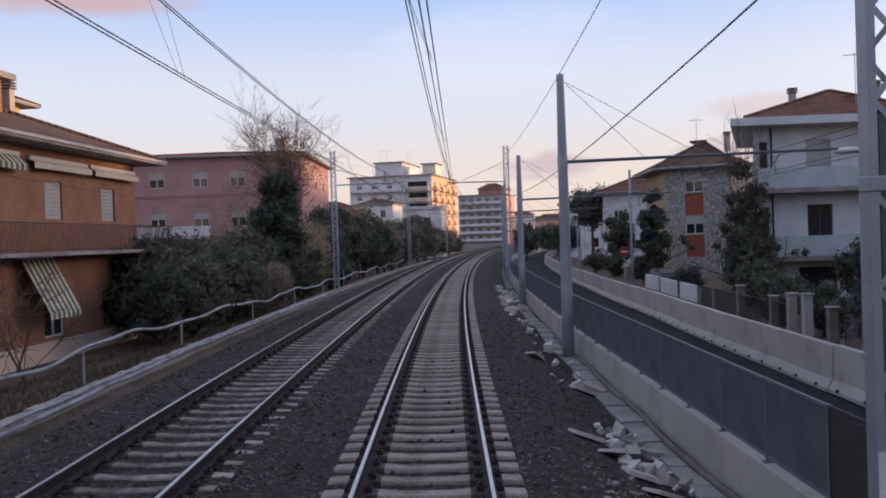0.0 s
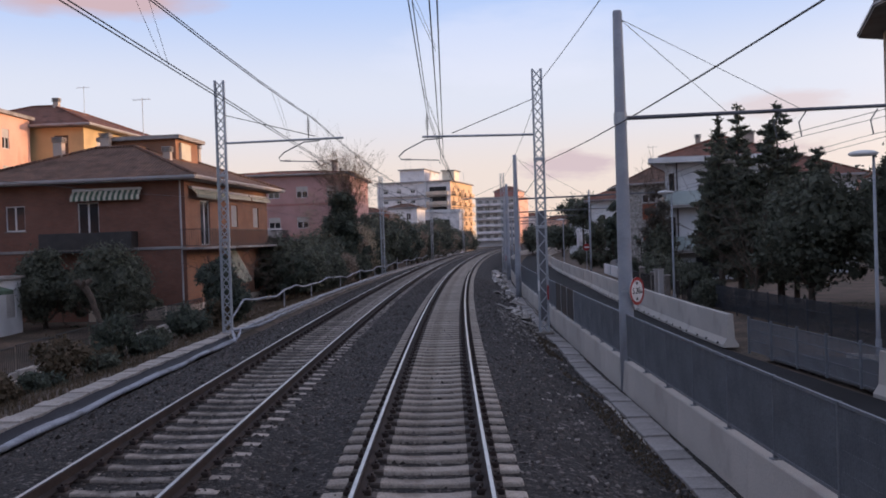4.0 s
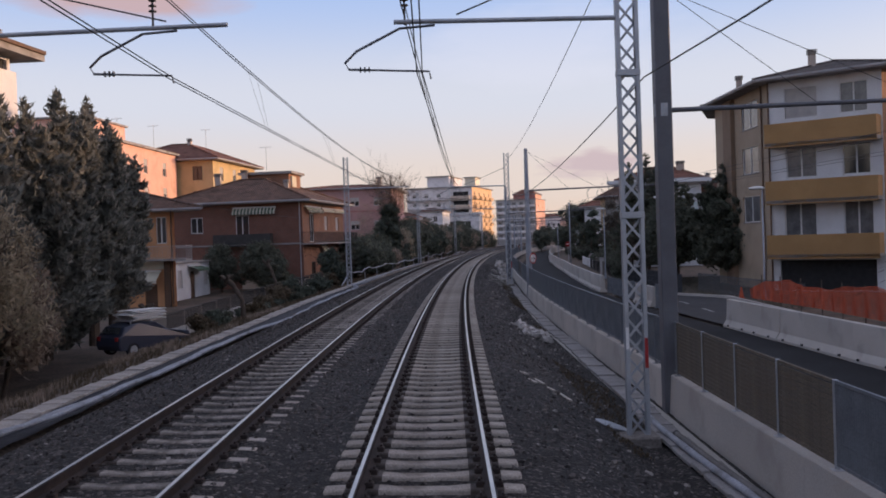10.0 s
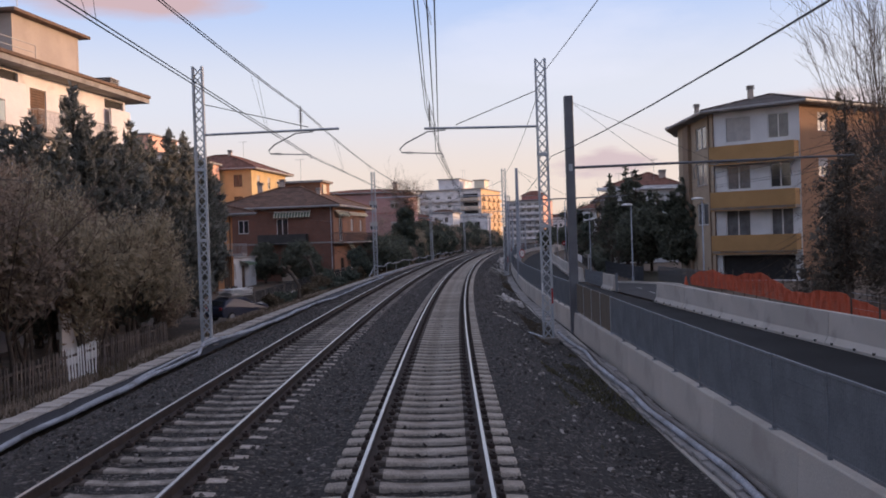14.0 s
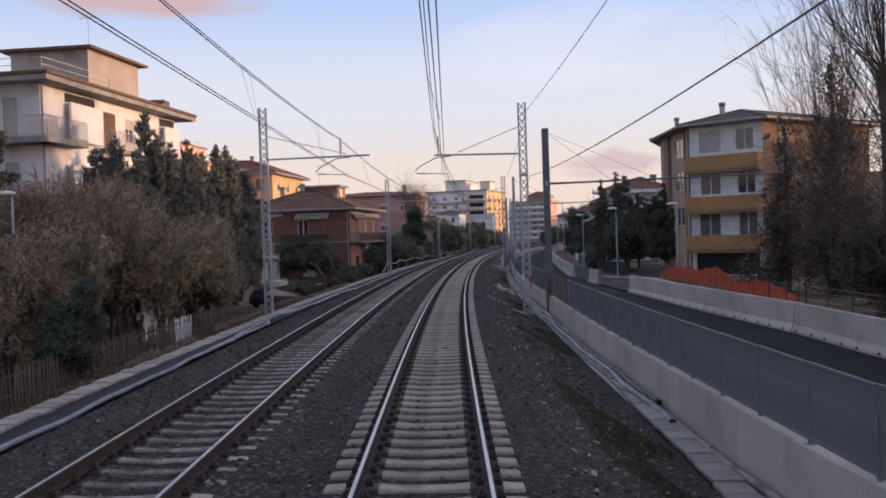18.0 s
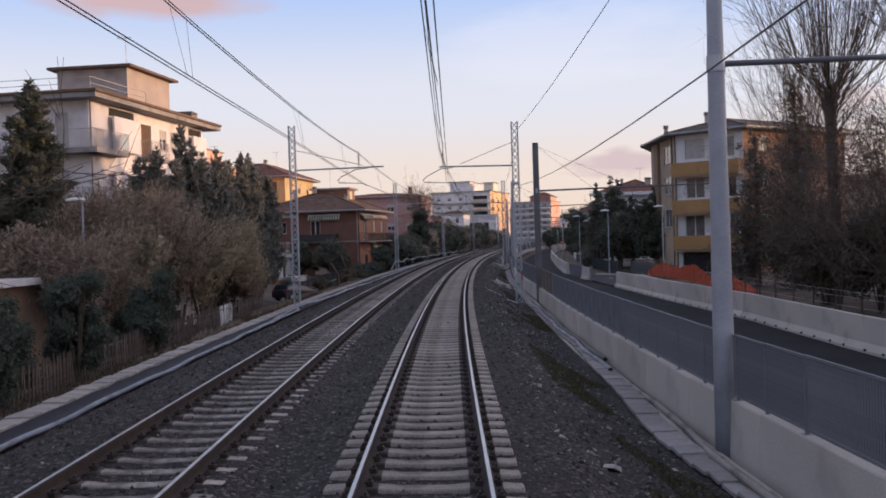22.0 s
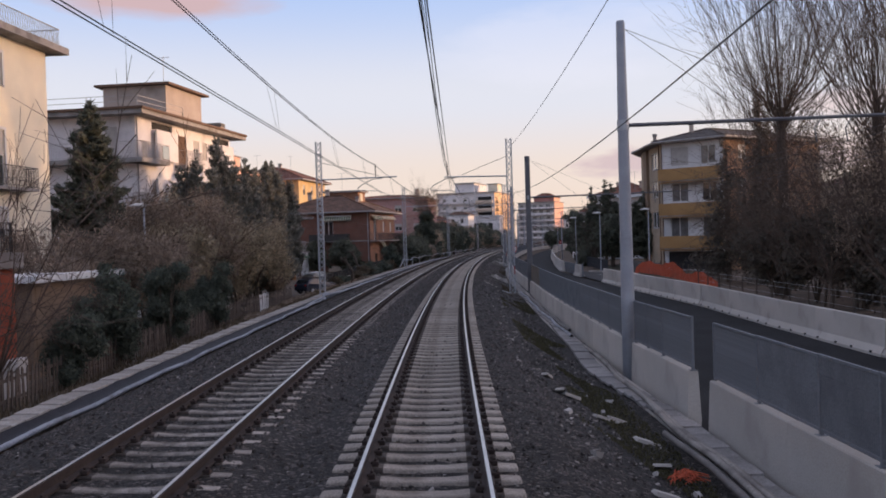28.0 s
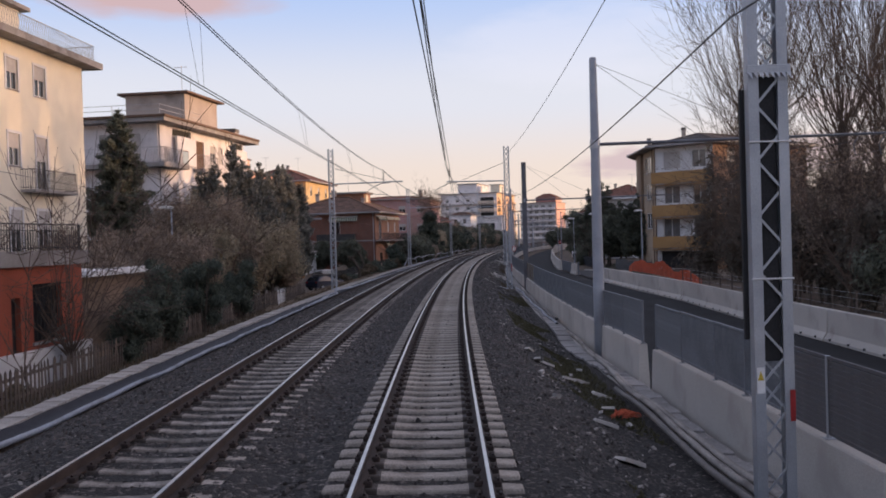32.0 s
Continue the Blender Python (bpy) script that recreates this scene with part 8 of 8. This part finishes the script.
    broadleaf(-15.2, 70.5, -1.7, 10.4, 2.3, 332, BROWN_LEAF, "tree with reddish brown withered leaves", 1500, 0.15, 0.1)
    for i, (s, l, h, r) in enumerate(((92, -12.5, 8.5, 2.5), (97, -11.5, 7.0, 2.6), (103, -12.5, 8.0, 2.6), (108, -13, 9.0, 2.8), (113, -12, 7.0, 2.8), (119, -12, 6.6, 3.0), (126, -12, 7.2, 3.0), (133, -12, 7.6, 3.2), (140, -12.5, 8.4, 3.6), (148, -12, 9.0, 3.8), (157, -12, 8.6, 3.8), (166, -12, 8.0, 3.5), (178, -13, 7.0, 3.5), (190, -13, 6.6, 4), (205, -13, 6.6, 4), (225, -14, 6, 4))):
        broadleaf(*spot(s, l), h, r, 340 + i, (EVERGREEN, IVY, BROWN_LEAF)[i % 3], "dense dark tree beside the far curve of the line", 4200, 0.08, 0.17)


def right_gardens():
    for i, (x, y, tip, r, nl) in enumerate(((18.7, 23.7, 9.8, 3.5, 6), (16.2, 26.5, 9.2, 1.75, 2), (20.8, 27.0, 7.4, 3.0, 5), (18.6, 30.5, 10.6, 3.0, 4))):
        conifer(x, y, -1.9, tip + 1.9, r * (1.3 if r > 3 else 1.15), 400 + i, EVERGREEN, "dark spiky cedar with layered branches", 1.0, 0.38 if r < 2 else 0.2, nl + 1, 0.15, 0.35, True)
    conifer(21.9, 12.4, -1.9, 9.9, 4.7, 403, EVERGREEN, "broad ragged dark evergreen at the side street", 1.7, 0.2, 7, 0.35, 0.3)
    broadleaf(23.9, 11.6, -1.9, 6.4, 3.1, 407, EVERGREEN, "dark evergreen tree beside ochre flats", 7000, 0.15, 0.12)
    broadleaf(18.2, 18.0, -1.9, 7.2, 2.8, 404, EVERGREEN, "dark evergreen tree at the side street", 10000, 0.2, 0.12)
    broadleaf(24.5, 21.0, -1.9, 8.6, 3.4, 405, EVERGREEN, "dark evergreen tree behind others", 8000, 0.2, 0.14)
    bare_tree(15.8, 20.0, -1.9, 7.0, 406, 0.35, "bare branching tree before conifers", False, 0.12, 14, 0.7, 6)
    broadleaf(19.2, 80.0, -1.9, 8.6, 1.3, 410, IVY, "slim dark tree before a stone house", 5000, 0.1, 0.13)
    broadleaf(24.5, 51.5, -1.9, 3.6, 1.7, 411, EVERGREEN, "dark garden shrub tree before a white house", 5000, 0.05, 0.12)
    bare_tree(18.5, 54.0, -1.9, 9.4, 412, 0.2, "tall thin climber-clad tree before a white house", True, 0.1, 14, 0.2, 6)
    broadleaf(18.5, 54.0, -1.9, 9.0, 1.35, 415, BROWN_CONIFER, "brown climber round a thin tree", 4200, 0.04, 0.1, "climber")
    broadleaf(18.3, 53.2, -1.9, 5.2, 1.7, 416, EVERGREEN, "dark bushy climber before a white house", 4200, 0.04, 0.1, "climber")
    broadleaf(20.0, 100.0, -1.9, 7.5, 1.8, 413, EVERGREEN, "dark garden tree along the bus lane", 4000, 0.1, 0.14)
    broadleaf(22.5, 132.0, -1.9, 11.0, 4.2, 414, EVERGREEN, "umbrella pine with a flat dark crown", 9000, 0.55, 0.16)
    for i, (x, y, h, r) in enumerate(((22, 160, 7, 3), (17, 175, 6, 2.5), (24, 195, 7, 3), (22, 230, 8, 3.5), (30, 262, 7, 3.5), (40, 300, 8, 4))):
        broadleaf(x, y, -1.9, h, r, 420 + i, EVERGREEN, "dark distant tree along the bus lane", 3000, 0.15, 0.2)
    for i, (s, l, h, r) in enumerate(((33, 15.6, 2.6, 1.4), (38.5, 15.8, 2.2, 1.3), (43, 15.8, 2.8, 1.6), (48, 16.2, 3.0, 1.5), (25, 14.8, 1.8, 1.2), (29, 15.2, 2.2, 1.3), (66, 16.5, 2.4, 1.4), (82, 16.0, 2.6, 1.4), (95, 15.0, 2.6, 1.5), (108, 14.5, 2.6, 1.6))):
        bush(*spot(s, l), h, r, 440 + i, EVERGREEN, "dark garden hedge shrub behind the barrier", 3000, 0.09)
    # ivy-clad conifer, pollarded poplars and the thicket beyond the bus lane
    ivy_column(23.5, -24.5, -2.0, 12.6, 3.0, 450, BROWN_CONIFER, "dark ivy-clad trunk before ochre flats")
    ivy_column(25.1, -29.3, -2.0, 16.0, 2.7, 452, BROWN_CONIFER, "tall dark trunk overgrown with ivy")
    garden_tree(26.8, -24.0, -2.0, 9.0, 2.6, 453, BROWN_CONIFER, "dark tangled tree with withered leaves", 4200, 0.09)
    bare_tree(28.5, -19.0, -2.0, 20.0, 459, 0.42, "tall bare poplar beside ochre flats", True, 0.36, 70, 0.46, 7)
    for i, (x, y, h, b) in enumerate(((22.8, -43.1, 25.0, 0.5), (25.4, -52.1, 25.0, 0.44), (30.0, -46.0, 23.0, 0.42), (25.5, -60.0, 24.0, 0.44), (27.0, -68.0, 24.0, 0.42))):
        bare_tree(x, y, -2.0, h, 460 + i, b, "tall pollarded poplar, bare, with a fan of upright shoots", True, 0.42, 60 if i else 88, 0.42 if i else 0.56, 7)
    for i, (x, y, h) in enumerate(((20.8, -49.0, 9.5), (21.8, -55.0, 9.0), (22.0, -63.0, 9.5), (21.4, -45.0, 8.0), (25.0, -38.0, 9.0), (24.5, -57.0, 12.0), (27.0, -64.0, 12.0), (23.5, -47.5, 11.5), (22.4, -52.0, 11.0))):
        bare_tree(x, y, -2.0, h, 470 + i, 0.22, "bare brown thicket tree under the poplars", False, 0.1, 19, 0.6, 8)
    for i, (x, y, h, r) in enumerate(((25.4, -45.6, 13.0, 2.9), (27.6, -51.0, 13.5, 3.0), (23.6, -54.5, 11.5, 2.6))):
        garden_tree(x, y, -2.0, h, r, 480 + i, BROWN_LEAF, "bare tree with the last withered brown leaves", 2400, 0.08)
    for i, (s, l, h, r, mt) in enumerate(((-44, 21.5, 5.0, 2.6, BROWN_CONIFER), (-50, 22.0, 6.0, 2.8, BROWN_CONIFER), (-56, 22.5, 6.5, 2.8, BROWN_CONIFER), (-62, 22.5, 6.0, 3.0, BROWN_CONIFER), (-69, 22.0, 6.5, 3.0, EVERGREEN), (-37, 24.5, 4.5, 2.6, EVERGREEN), (-75, 22.5, 5, 3, BROWN_CONIFER), (-48, 27, 9, 3.5, BROWN_CONIFER), (-58, 28, 10, 3.8, BROWN_CONIFER), (-68, 28, 9, 4, EVERGREEN), (-40, 29, 7, 3.2, BROWN_CONIFER))):
        bush(*spot(s, l), h, r, 490 + i, mt, "dark tangled undergrowth beneath the poplars", 4000, 0.12)


left_gardens()
right_gardens()


# ---- fences, walls and small things of the gardens ----
WOOD = material("weathered_fence_wood", (0.12, 0.094, 0.078), 0.9, (0.072, 0.057, 0.048), 2, 30, 0.3, vary=0.25)


def picket_fence():
    f = thing("picket_fence", "old grey wooden picket fence at the edge of the bank", "fence")
    white = thing("picket_fence", "short white picket gate in an old wooden fence", "gate")
    rng = random.Random(3)
    pk = Mesh().add([(-0.045, -0.012, 0), (0.045, -0.012, 0), (0.045, -0.012, 1.0), (0, -0.012, 1.08), (-0.045, -0.012, 1.0), (-0.045, 0.012, 0), (0.045, 0.012, 0), (0.045, 0.012, 1.0), (0, 0.012, 1.08), (-0.045, 0.012, 1.0)],
                    [(0, 1, 2, 3, 4), (9, 8, 7, 6, 5), (0, 5, 6, 1), (1, 6, 7, 2), (2, 7, 8, 3), (3, 8, 9, 4), (4, 9, 5, 0)])
    dark, pale = pk.data("picket", [WOOD]), pk.data("picket", [WHITE_PAINT])
    lf = lambda s: line([(-100, -10.3), (-87, -10.7), (-70, -11.25), (-60, -11.6), (-49, -11.8), (-41, -11.9)], s)
    k = 0
    for s in np.arange(-98, -41, 0.235):
        k += 1
        gate = -51.2 < s < -48.8
        part("picket", pale if gate else dark, None, white if gate else f, m=along(s, lf(s), left_ground(s, lf(s)) - 0.05 + 0.05 * rng.random(), 90 + 6 * math.sin(s)) @ pose(0, 0, 0, 5 * (rng.random() - 0.5), 5 * (rng.random() - 0.5), 0))
    for z in (0.3, 0.8):
        for a in np.arange(-98, -42, 2.0):
            part("fence_rail", Mesh().bar(at(a, lf(a) - 0.03, left_ground(a, lf(a)) + z), at(a + 2, lf(a + 2) - 0.03, left_ground(a + 2, lf(a + 2)) + z), 0.03, 0.08), WOOD, f)


def rail_fence():
    """Posts with a sagging pale pipe as handrail, before the brick house."""
    f = thing("rail_fence", "pale sagging handrail on thin posts along the bank", "fence")
    lf = lambda s: line([(0, -10.6), (8, -9.6), (14, -10.0), (23, -9.9), (32, -10.3), (46, -9.5), (60, -9.3), (120, -9.2)], s)
    zf = lambda s: -0.12 + 0.11 * math.sin(s * 0.5) + 0.04 * math.sin(s * 1.3)
    pts = [at(13.2, -10.3, -1.2), at(14.0, -10.2, -0.85), at(14.9, -10.1, -0.45)] + [at(s, lf(s), zf(s)) for s in np.arange(15.8, 118, 0.5)]
    part("handrail", Mesh().tube(pts, 0.055, 7), PIPE, f, smooth=True)
    for s in np.arange(25.4, 118, 9.4):
        part("fence_post", Mesh().tube([at(s, lf(s), -1.4), at(s, lf(s), zf(s) + 0.02 + (0.7 if int(s) % 3 == 0 else 0))], 0.04, 6), GALV, f)


def garden_walls():
    w = thing("garden_wall", "low garden wall with dark iron railing before the houses", "garden wall")
    for s in np.arange(-14, 27, 3.0):
        l = line([(-14, -15.6), (5, -15.2), (27, -14.6)], s)
        part("wall_section", Mesh().box(-0.1, 0, 0, 0.1, 2.98, 0.7, 0.02, along(s, l, left_ground(s, l) - 0.1)), CONCRETE, w)
        r = Mesh()
        for y in np.arange(0.05, 3.0, 0.14):
            r.box(-0.01, y - 0.01, 0.7, 0.01, y + 0.01, 1.6)
        r.box(-0.02, 0, 1.55, 0.02, 3.0, 1.6)
        tagged(part("railing", r, IRON, w, m=along(s, l, left_ground(s, l) - 0.1), fix=False), kind="stuff")
    g = thing("garden_wall", "low white garden wall panels beyond the barrier", "garden wall")
    for s, n in ((54.5, 5.2), (61.0, 5.0), (67.2, 5.0)):
        part("wall_panel", Mesh().box(-0.08, 0, 0, 0.08, n, 1.05, 0.02, along(s, 14.6, -1.7)), WHITE_WALL, g)
    for i, (s, l, h, mt) in enumerate(((37.9, 14.2, 1.8, SLAB), (35.9, 14.1, 1.9, GREY_WALL), (41.0, 14.5, 1.5, SLAB_DARK), (46.0, 14.5, 1.7, SLAB_DARK), (33.2, 14.0, 1.6, SLAB_DARK))):
        p = thing("gate_pillar", "square pale gate pillar with a flat cap", "gate pillar", along(s, l, -1.9), "gate pillars")
        part("pillar", Mesh().box(-0.17, -0.17, 0, 0.17, 0.17, h, 0.02), mt, p)
        part("cap", Mesh().box(-0.22, -0.22, h, 0.22, 0.22, h + 0.07, 0.015), SLAB, p)
    for s, n in ((28.0, 2.6), (31.1, 1.9), (38.2, 2.6), (41.4, 4.3), (46.4, 3.9), (51.0, 3.2)):
        gt = thing("iron_gate", "dark iron garden railing between pillars", "railing", along(s, 14.35, -1.9), "garden railings")
        part("frame", Mesh().box(-0.02, 0, 0.15, 0.02, n, 0.2).box(-0.02, 0, 1.3, 0.02, n, 1.35), IRON, gt)
        b = Mesh()
        for y in np.arange(0.06, n, 0.13):
            b.box(-0.009, y - 0.009, 0.2, 0.009, y + 0.009, 1.3)
        tagged(part("grille", b, IRON, gt), kind="stuff")


def wire_fence():
    f = thing("wire_fence", "wire mesh fence on thin weathered posts beyond the barrier", "fence")
    for s in np.arange(-100, -40, 2.6):
        l = line([(-100, 18.0), (-60, 17.6), (-40, 17.2), (-26, 16.6)], s)
        part("fence_post", Mesh().box(-0.035, -0.035, -0.2, 0.035, 0.035, 1.75, 0.01, along(s, l, ROAD_Z)), WOOD, f)
    m = Mesh()
    for z in (0.2, 0.6, 1.0, 1.4, 1.65):
        m.tube([at(s, line([(-100, 18.0), (-60, 17.6), (-40, 17.2), (-26, 16.6)], s), ROAD_Z + z) for s in np.arange(-100, -40, 2.6)], 0.006, 4)
    tagged(part("fence_wire", m, GALV, f), kind="stuff")


def orange_net():
    f = thing("safety_net", "sagging orange plastic safety net on a building site", "safety net")
    ss = np.arange(-41, -7.0, 0.12)
    lf = lambda s: line([(-41, 18.4), (-27, 19.0), (-15, 18.8), (-4, 17.6)], s)
    zt = lambda s: ROAD_Z + 1.5 - 0.7 * max(0, (s + 12) / 5) - 0.4 * min(1, max(0, (-23 - s) / 5)) + 0.2 * math.sin(s * 0.5) + 0.05 * math.sin(s * 1.9)
    m = Mesh()
    for s in ss:
        m.bar(at(s, lf(s) + 0.06 * math.sin(s * 5), ROAD_Z + 0.3), at(s, lf(s), zt(s)), 0.028, 0.016)
    for k in range(15):
        for a, b in zip(ss[:-1:4], ss[4::4]):
            u = k / 14
            m.bar(at(a, lf(a) + 0.05 * math.sin(a * 5), ROAD_Z + 0.3 + (zt(a) - ROAD_Z - 0.3) * u), at(b, lf(b) + 0.05 * math.sin(b * 5), ROAD_Z + 0.3 + (zt(b) - ROAD_Z - 0.3) * u), 0.02, 0.035)
    tagged(part("netting", m, ORANGE_NET, f, fix=False), kind="stuff")
    for s in np.arange(-41, -7, 2.5):
        part("stake", Mesh().tube([at(s, lf(s) + 0.1, ROAD_Z - 0.1), at(s, lf(s) + 0.1, ROAD_Z + 1.75)], 0.03, 6), WOOD, f)
    for s, l in ((-3.8, 18.3),):
        c = thing("traffic_cone", "orange traffic cone on the side street", "traffic cone", along(s, l, ROAD_Z + 0.03), "cones")
        part("cone", Mesh().tube([(0, 0, 0.03), (0, 0, 0.75)], [0.17, 0.03], 14), ORANGE_NET, c)
        part("foot", Mesh().box(-0.22, -0.22, 0, 0.22, 0.22, 0.04, 0.01), ORANGE_NET, c)


def car(s, l, turn, col, label):
    """A small parked hatchback."""
    c = thing("parked_car", label, "car", along(s, l, left_ground(s, l) - 0.02 if l < 0 else ROAD_Z, turn), "parked cars")
    paint = material("car_paint", col, 0.3, tuple(x * 0.9 for x in col), 1, 30, 0.03)
    prof = [(-1.95, 0.3), (-1.98, 0.62), (-1.9, 0.85), (-1.2, 0.95), (-0.75, 1.02), (-0.1, 1.42), (0.9, 1.46), (1.55, 1.3), (1.8, 0.98), (1.95, 0.85), (1.97, 0.5), (1.9, 0.3)]
    m = Mesh()
    for x, k in ((-0.82, 0.97), (-0.78, 1.0), (0.78, 1.0), (0.82, 0.97)):
        m.v += [((x * (0.84 if z > 1.0 else 1)), y * k, z if abs(x) < 0.8 else z * 0.985) for y, z in prof]
    n = len(prof)
    for r in range(3):
        m.f += [(r * n + k, r * n + (k + 1) % n, (r + 1) * n + (k + 1) % n, (r + 1) * n + k) for k in range(n)]
    m.f += [tuple(range(n)), tuple(range(3 * n, 4 * n))[::-1]]
    m.m = [0] * len(m.f)
    part("body", m, paint, c)
    for x in (-0.75, 0.75):
        part("side_window", Mesh().add([(x * 0.925, -0.55, 1.03), (x * 0.925, 1.45, 1.03), (x * 0.925 * 0.98, 1.3, 1.33), (x * 0.925 * 0.98, 0.0, 1.38)], [(0, 1, 2, 3)]), GLASS, c)
    part("rear_window", Mesh().add([(-0.55, 1.62, 1.3), (0.55, 1.62, 1.3), (0.6, 1.83, 1.02), (-0.6, 1.83, 1.02)], [(0, 1, 2, 3)]), GLASS, c)
    part("windscreen", Mesh().add([(-0.6, -0.74, 1.06), (0.6, -0.74, 1.06), (0.55, -0.16, 1.42), (-0.55, -0.16, 1.42)], [(0, 1, 2, 3)]), GLASS, c)
    for x in (-0.76, 0.76):
        for y in (-1.25, 1.25):
            w = part("wheel", Mesh().tube([(x - 0.1, y, 0.3), (x + 0.1, y, 0.3)], 0.3, 16), BLACK, c)
            part("rim", Mesh().tube([(x - 0.11, y, 0.3), (x + 0.11, y, 0.3)], 0.19, 12), GALV, w)
        part("tail_light", Mesh().box(x * 0.8 - 0.1, 1.9, 0.72, x * 0.8 + 0.1, 1.985, 0.9, 0.01), RED_PAINT, c)
        part("headlight", Mesh().box(x * 0.75 - 0.14, -1.99, 0.62, x * 0.75 + 0.14, -1.9, 0.78, 0.01), FROST, c)
    return c


picket_fence()
rail_fence()
garden_walls()
wire_fence()
orange_net()
car(76.0, 16.8, 10, (0.05, 0.05, 0.06), "black hatchback parked beyond the barrier")
car(-22.0, -13.9, 148, (0.03, 0.037, 0.06), "dark blue hatchback parked below the bank under pale sheets")
ld = thing("stacked_sheets", "pile of pale sheets on a dark car roof", "sheets", along(-22.0, -13.9, left_ground(-22.0, -13.9) + 1.52, 148))
for y_ in (0.1, 1.2):
    part("carrier", Mesh().tube([(-0.66, y_, -0.3), (-0.6, y_, -0.02), (0.6, y_, -0.02), (0.66, y_, -0.3)], 0.02, 6), GALV, ld, "roof carrier bar")
for k_ in range(9):
    part("sheet", Mesh().box(-0.62, -0.75, 0, 0.62, 1.05 + 0.12 * math.sin(k_ * 5.1), 0.03, 0.005, pose(0.06 * math.sin(k_ * 4), 0.1 * math.sin(k_ * 2.2), 0.05 * k_, 1.5 * math.sin(k_ * 2), 1.5 * math.sin(k_ * 3.3), 5 * math.sin(k_ * 3))), WHITE_PAINT, ld)

sc = thing("net_scrap", "crumpled scrap of orange safety net on the ballast slope", "scrap", along(-92.1, 3.95, -1.17))
rs_ = random.Random(9)
for k_ in range(26):
    a_, r_ = rs_.random() * 6.28, 0.12 + 0.3 * rs_.random()
    part("strand", Mesh().tube([(r_ * math.cos(a_), 0.8 * r_ * math.sin(a_), 0.03 + 0.05 * rs_.random()), (0.5 * r_ * math.cos(a_ + 1), 0.5 * r_ * math.sin(a_ + 1), 0.08 + 0.1 * rs_.random()), (r_ * math.cos(a_ + 2.2), 0.8 * r_ * math.sin(a_ + 2.2), 0.02)], 0.008, 4), ORANGE_NET, sc)

gw = thing("garden_wall", "short white garden wall behind trees", "garden wall", along(-36.5, -18.6, -2.9))
part("wall_panel", Mesh().box(-0.08, 0, 0, 0.08, 4.2, 2.7, 0.02), WHITE_WALL, gw)
part("coping", Mesh().box(-0.12, -0.03, 2.7, 0.12, 4.23, 2.78, 0.01), SLAB, gw)
ne = thing("no_entry_sign", "round red sign with a white bar on a grey post", "sign", along(68.0, 12.3, ROAD_Z))
part("post", Mesh().tube([(0, 0.05, -0.1), (0, 0.05, 3.4)], 0.035, 8), GALV, ne)
part("disc", Mesh().tube([(0, 0, 3.1), (0, 0.015, 3.1)], 0.36, 24), RED_PAINT, ne, "red disc")
part("bar", Mesh().box(-0.24, -0.006, 3.04, 0.24, 0.0, 3.16), WHITE_PAINT, ne, "white bar")
up = thing("utility_pole", "plain grey metal pole beside the garden wall", "pole", along(65.8, 12.5, ROAD_Z))
part("shaft", Mesh().tube([(0, 0, -0.1), (0, 0, 8.9)], [0.11, 0.08], 10), POLE_GREY, up, smooth=True)
part("cap", Mesh().tube([(0, 0, 8.88), (0, 0, 8.95)], 0.1, 10), GALV, up)
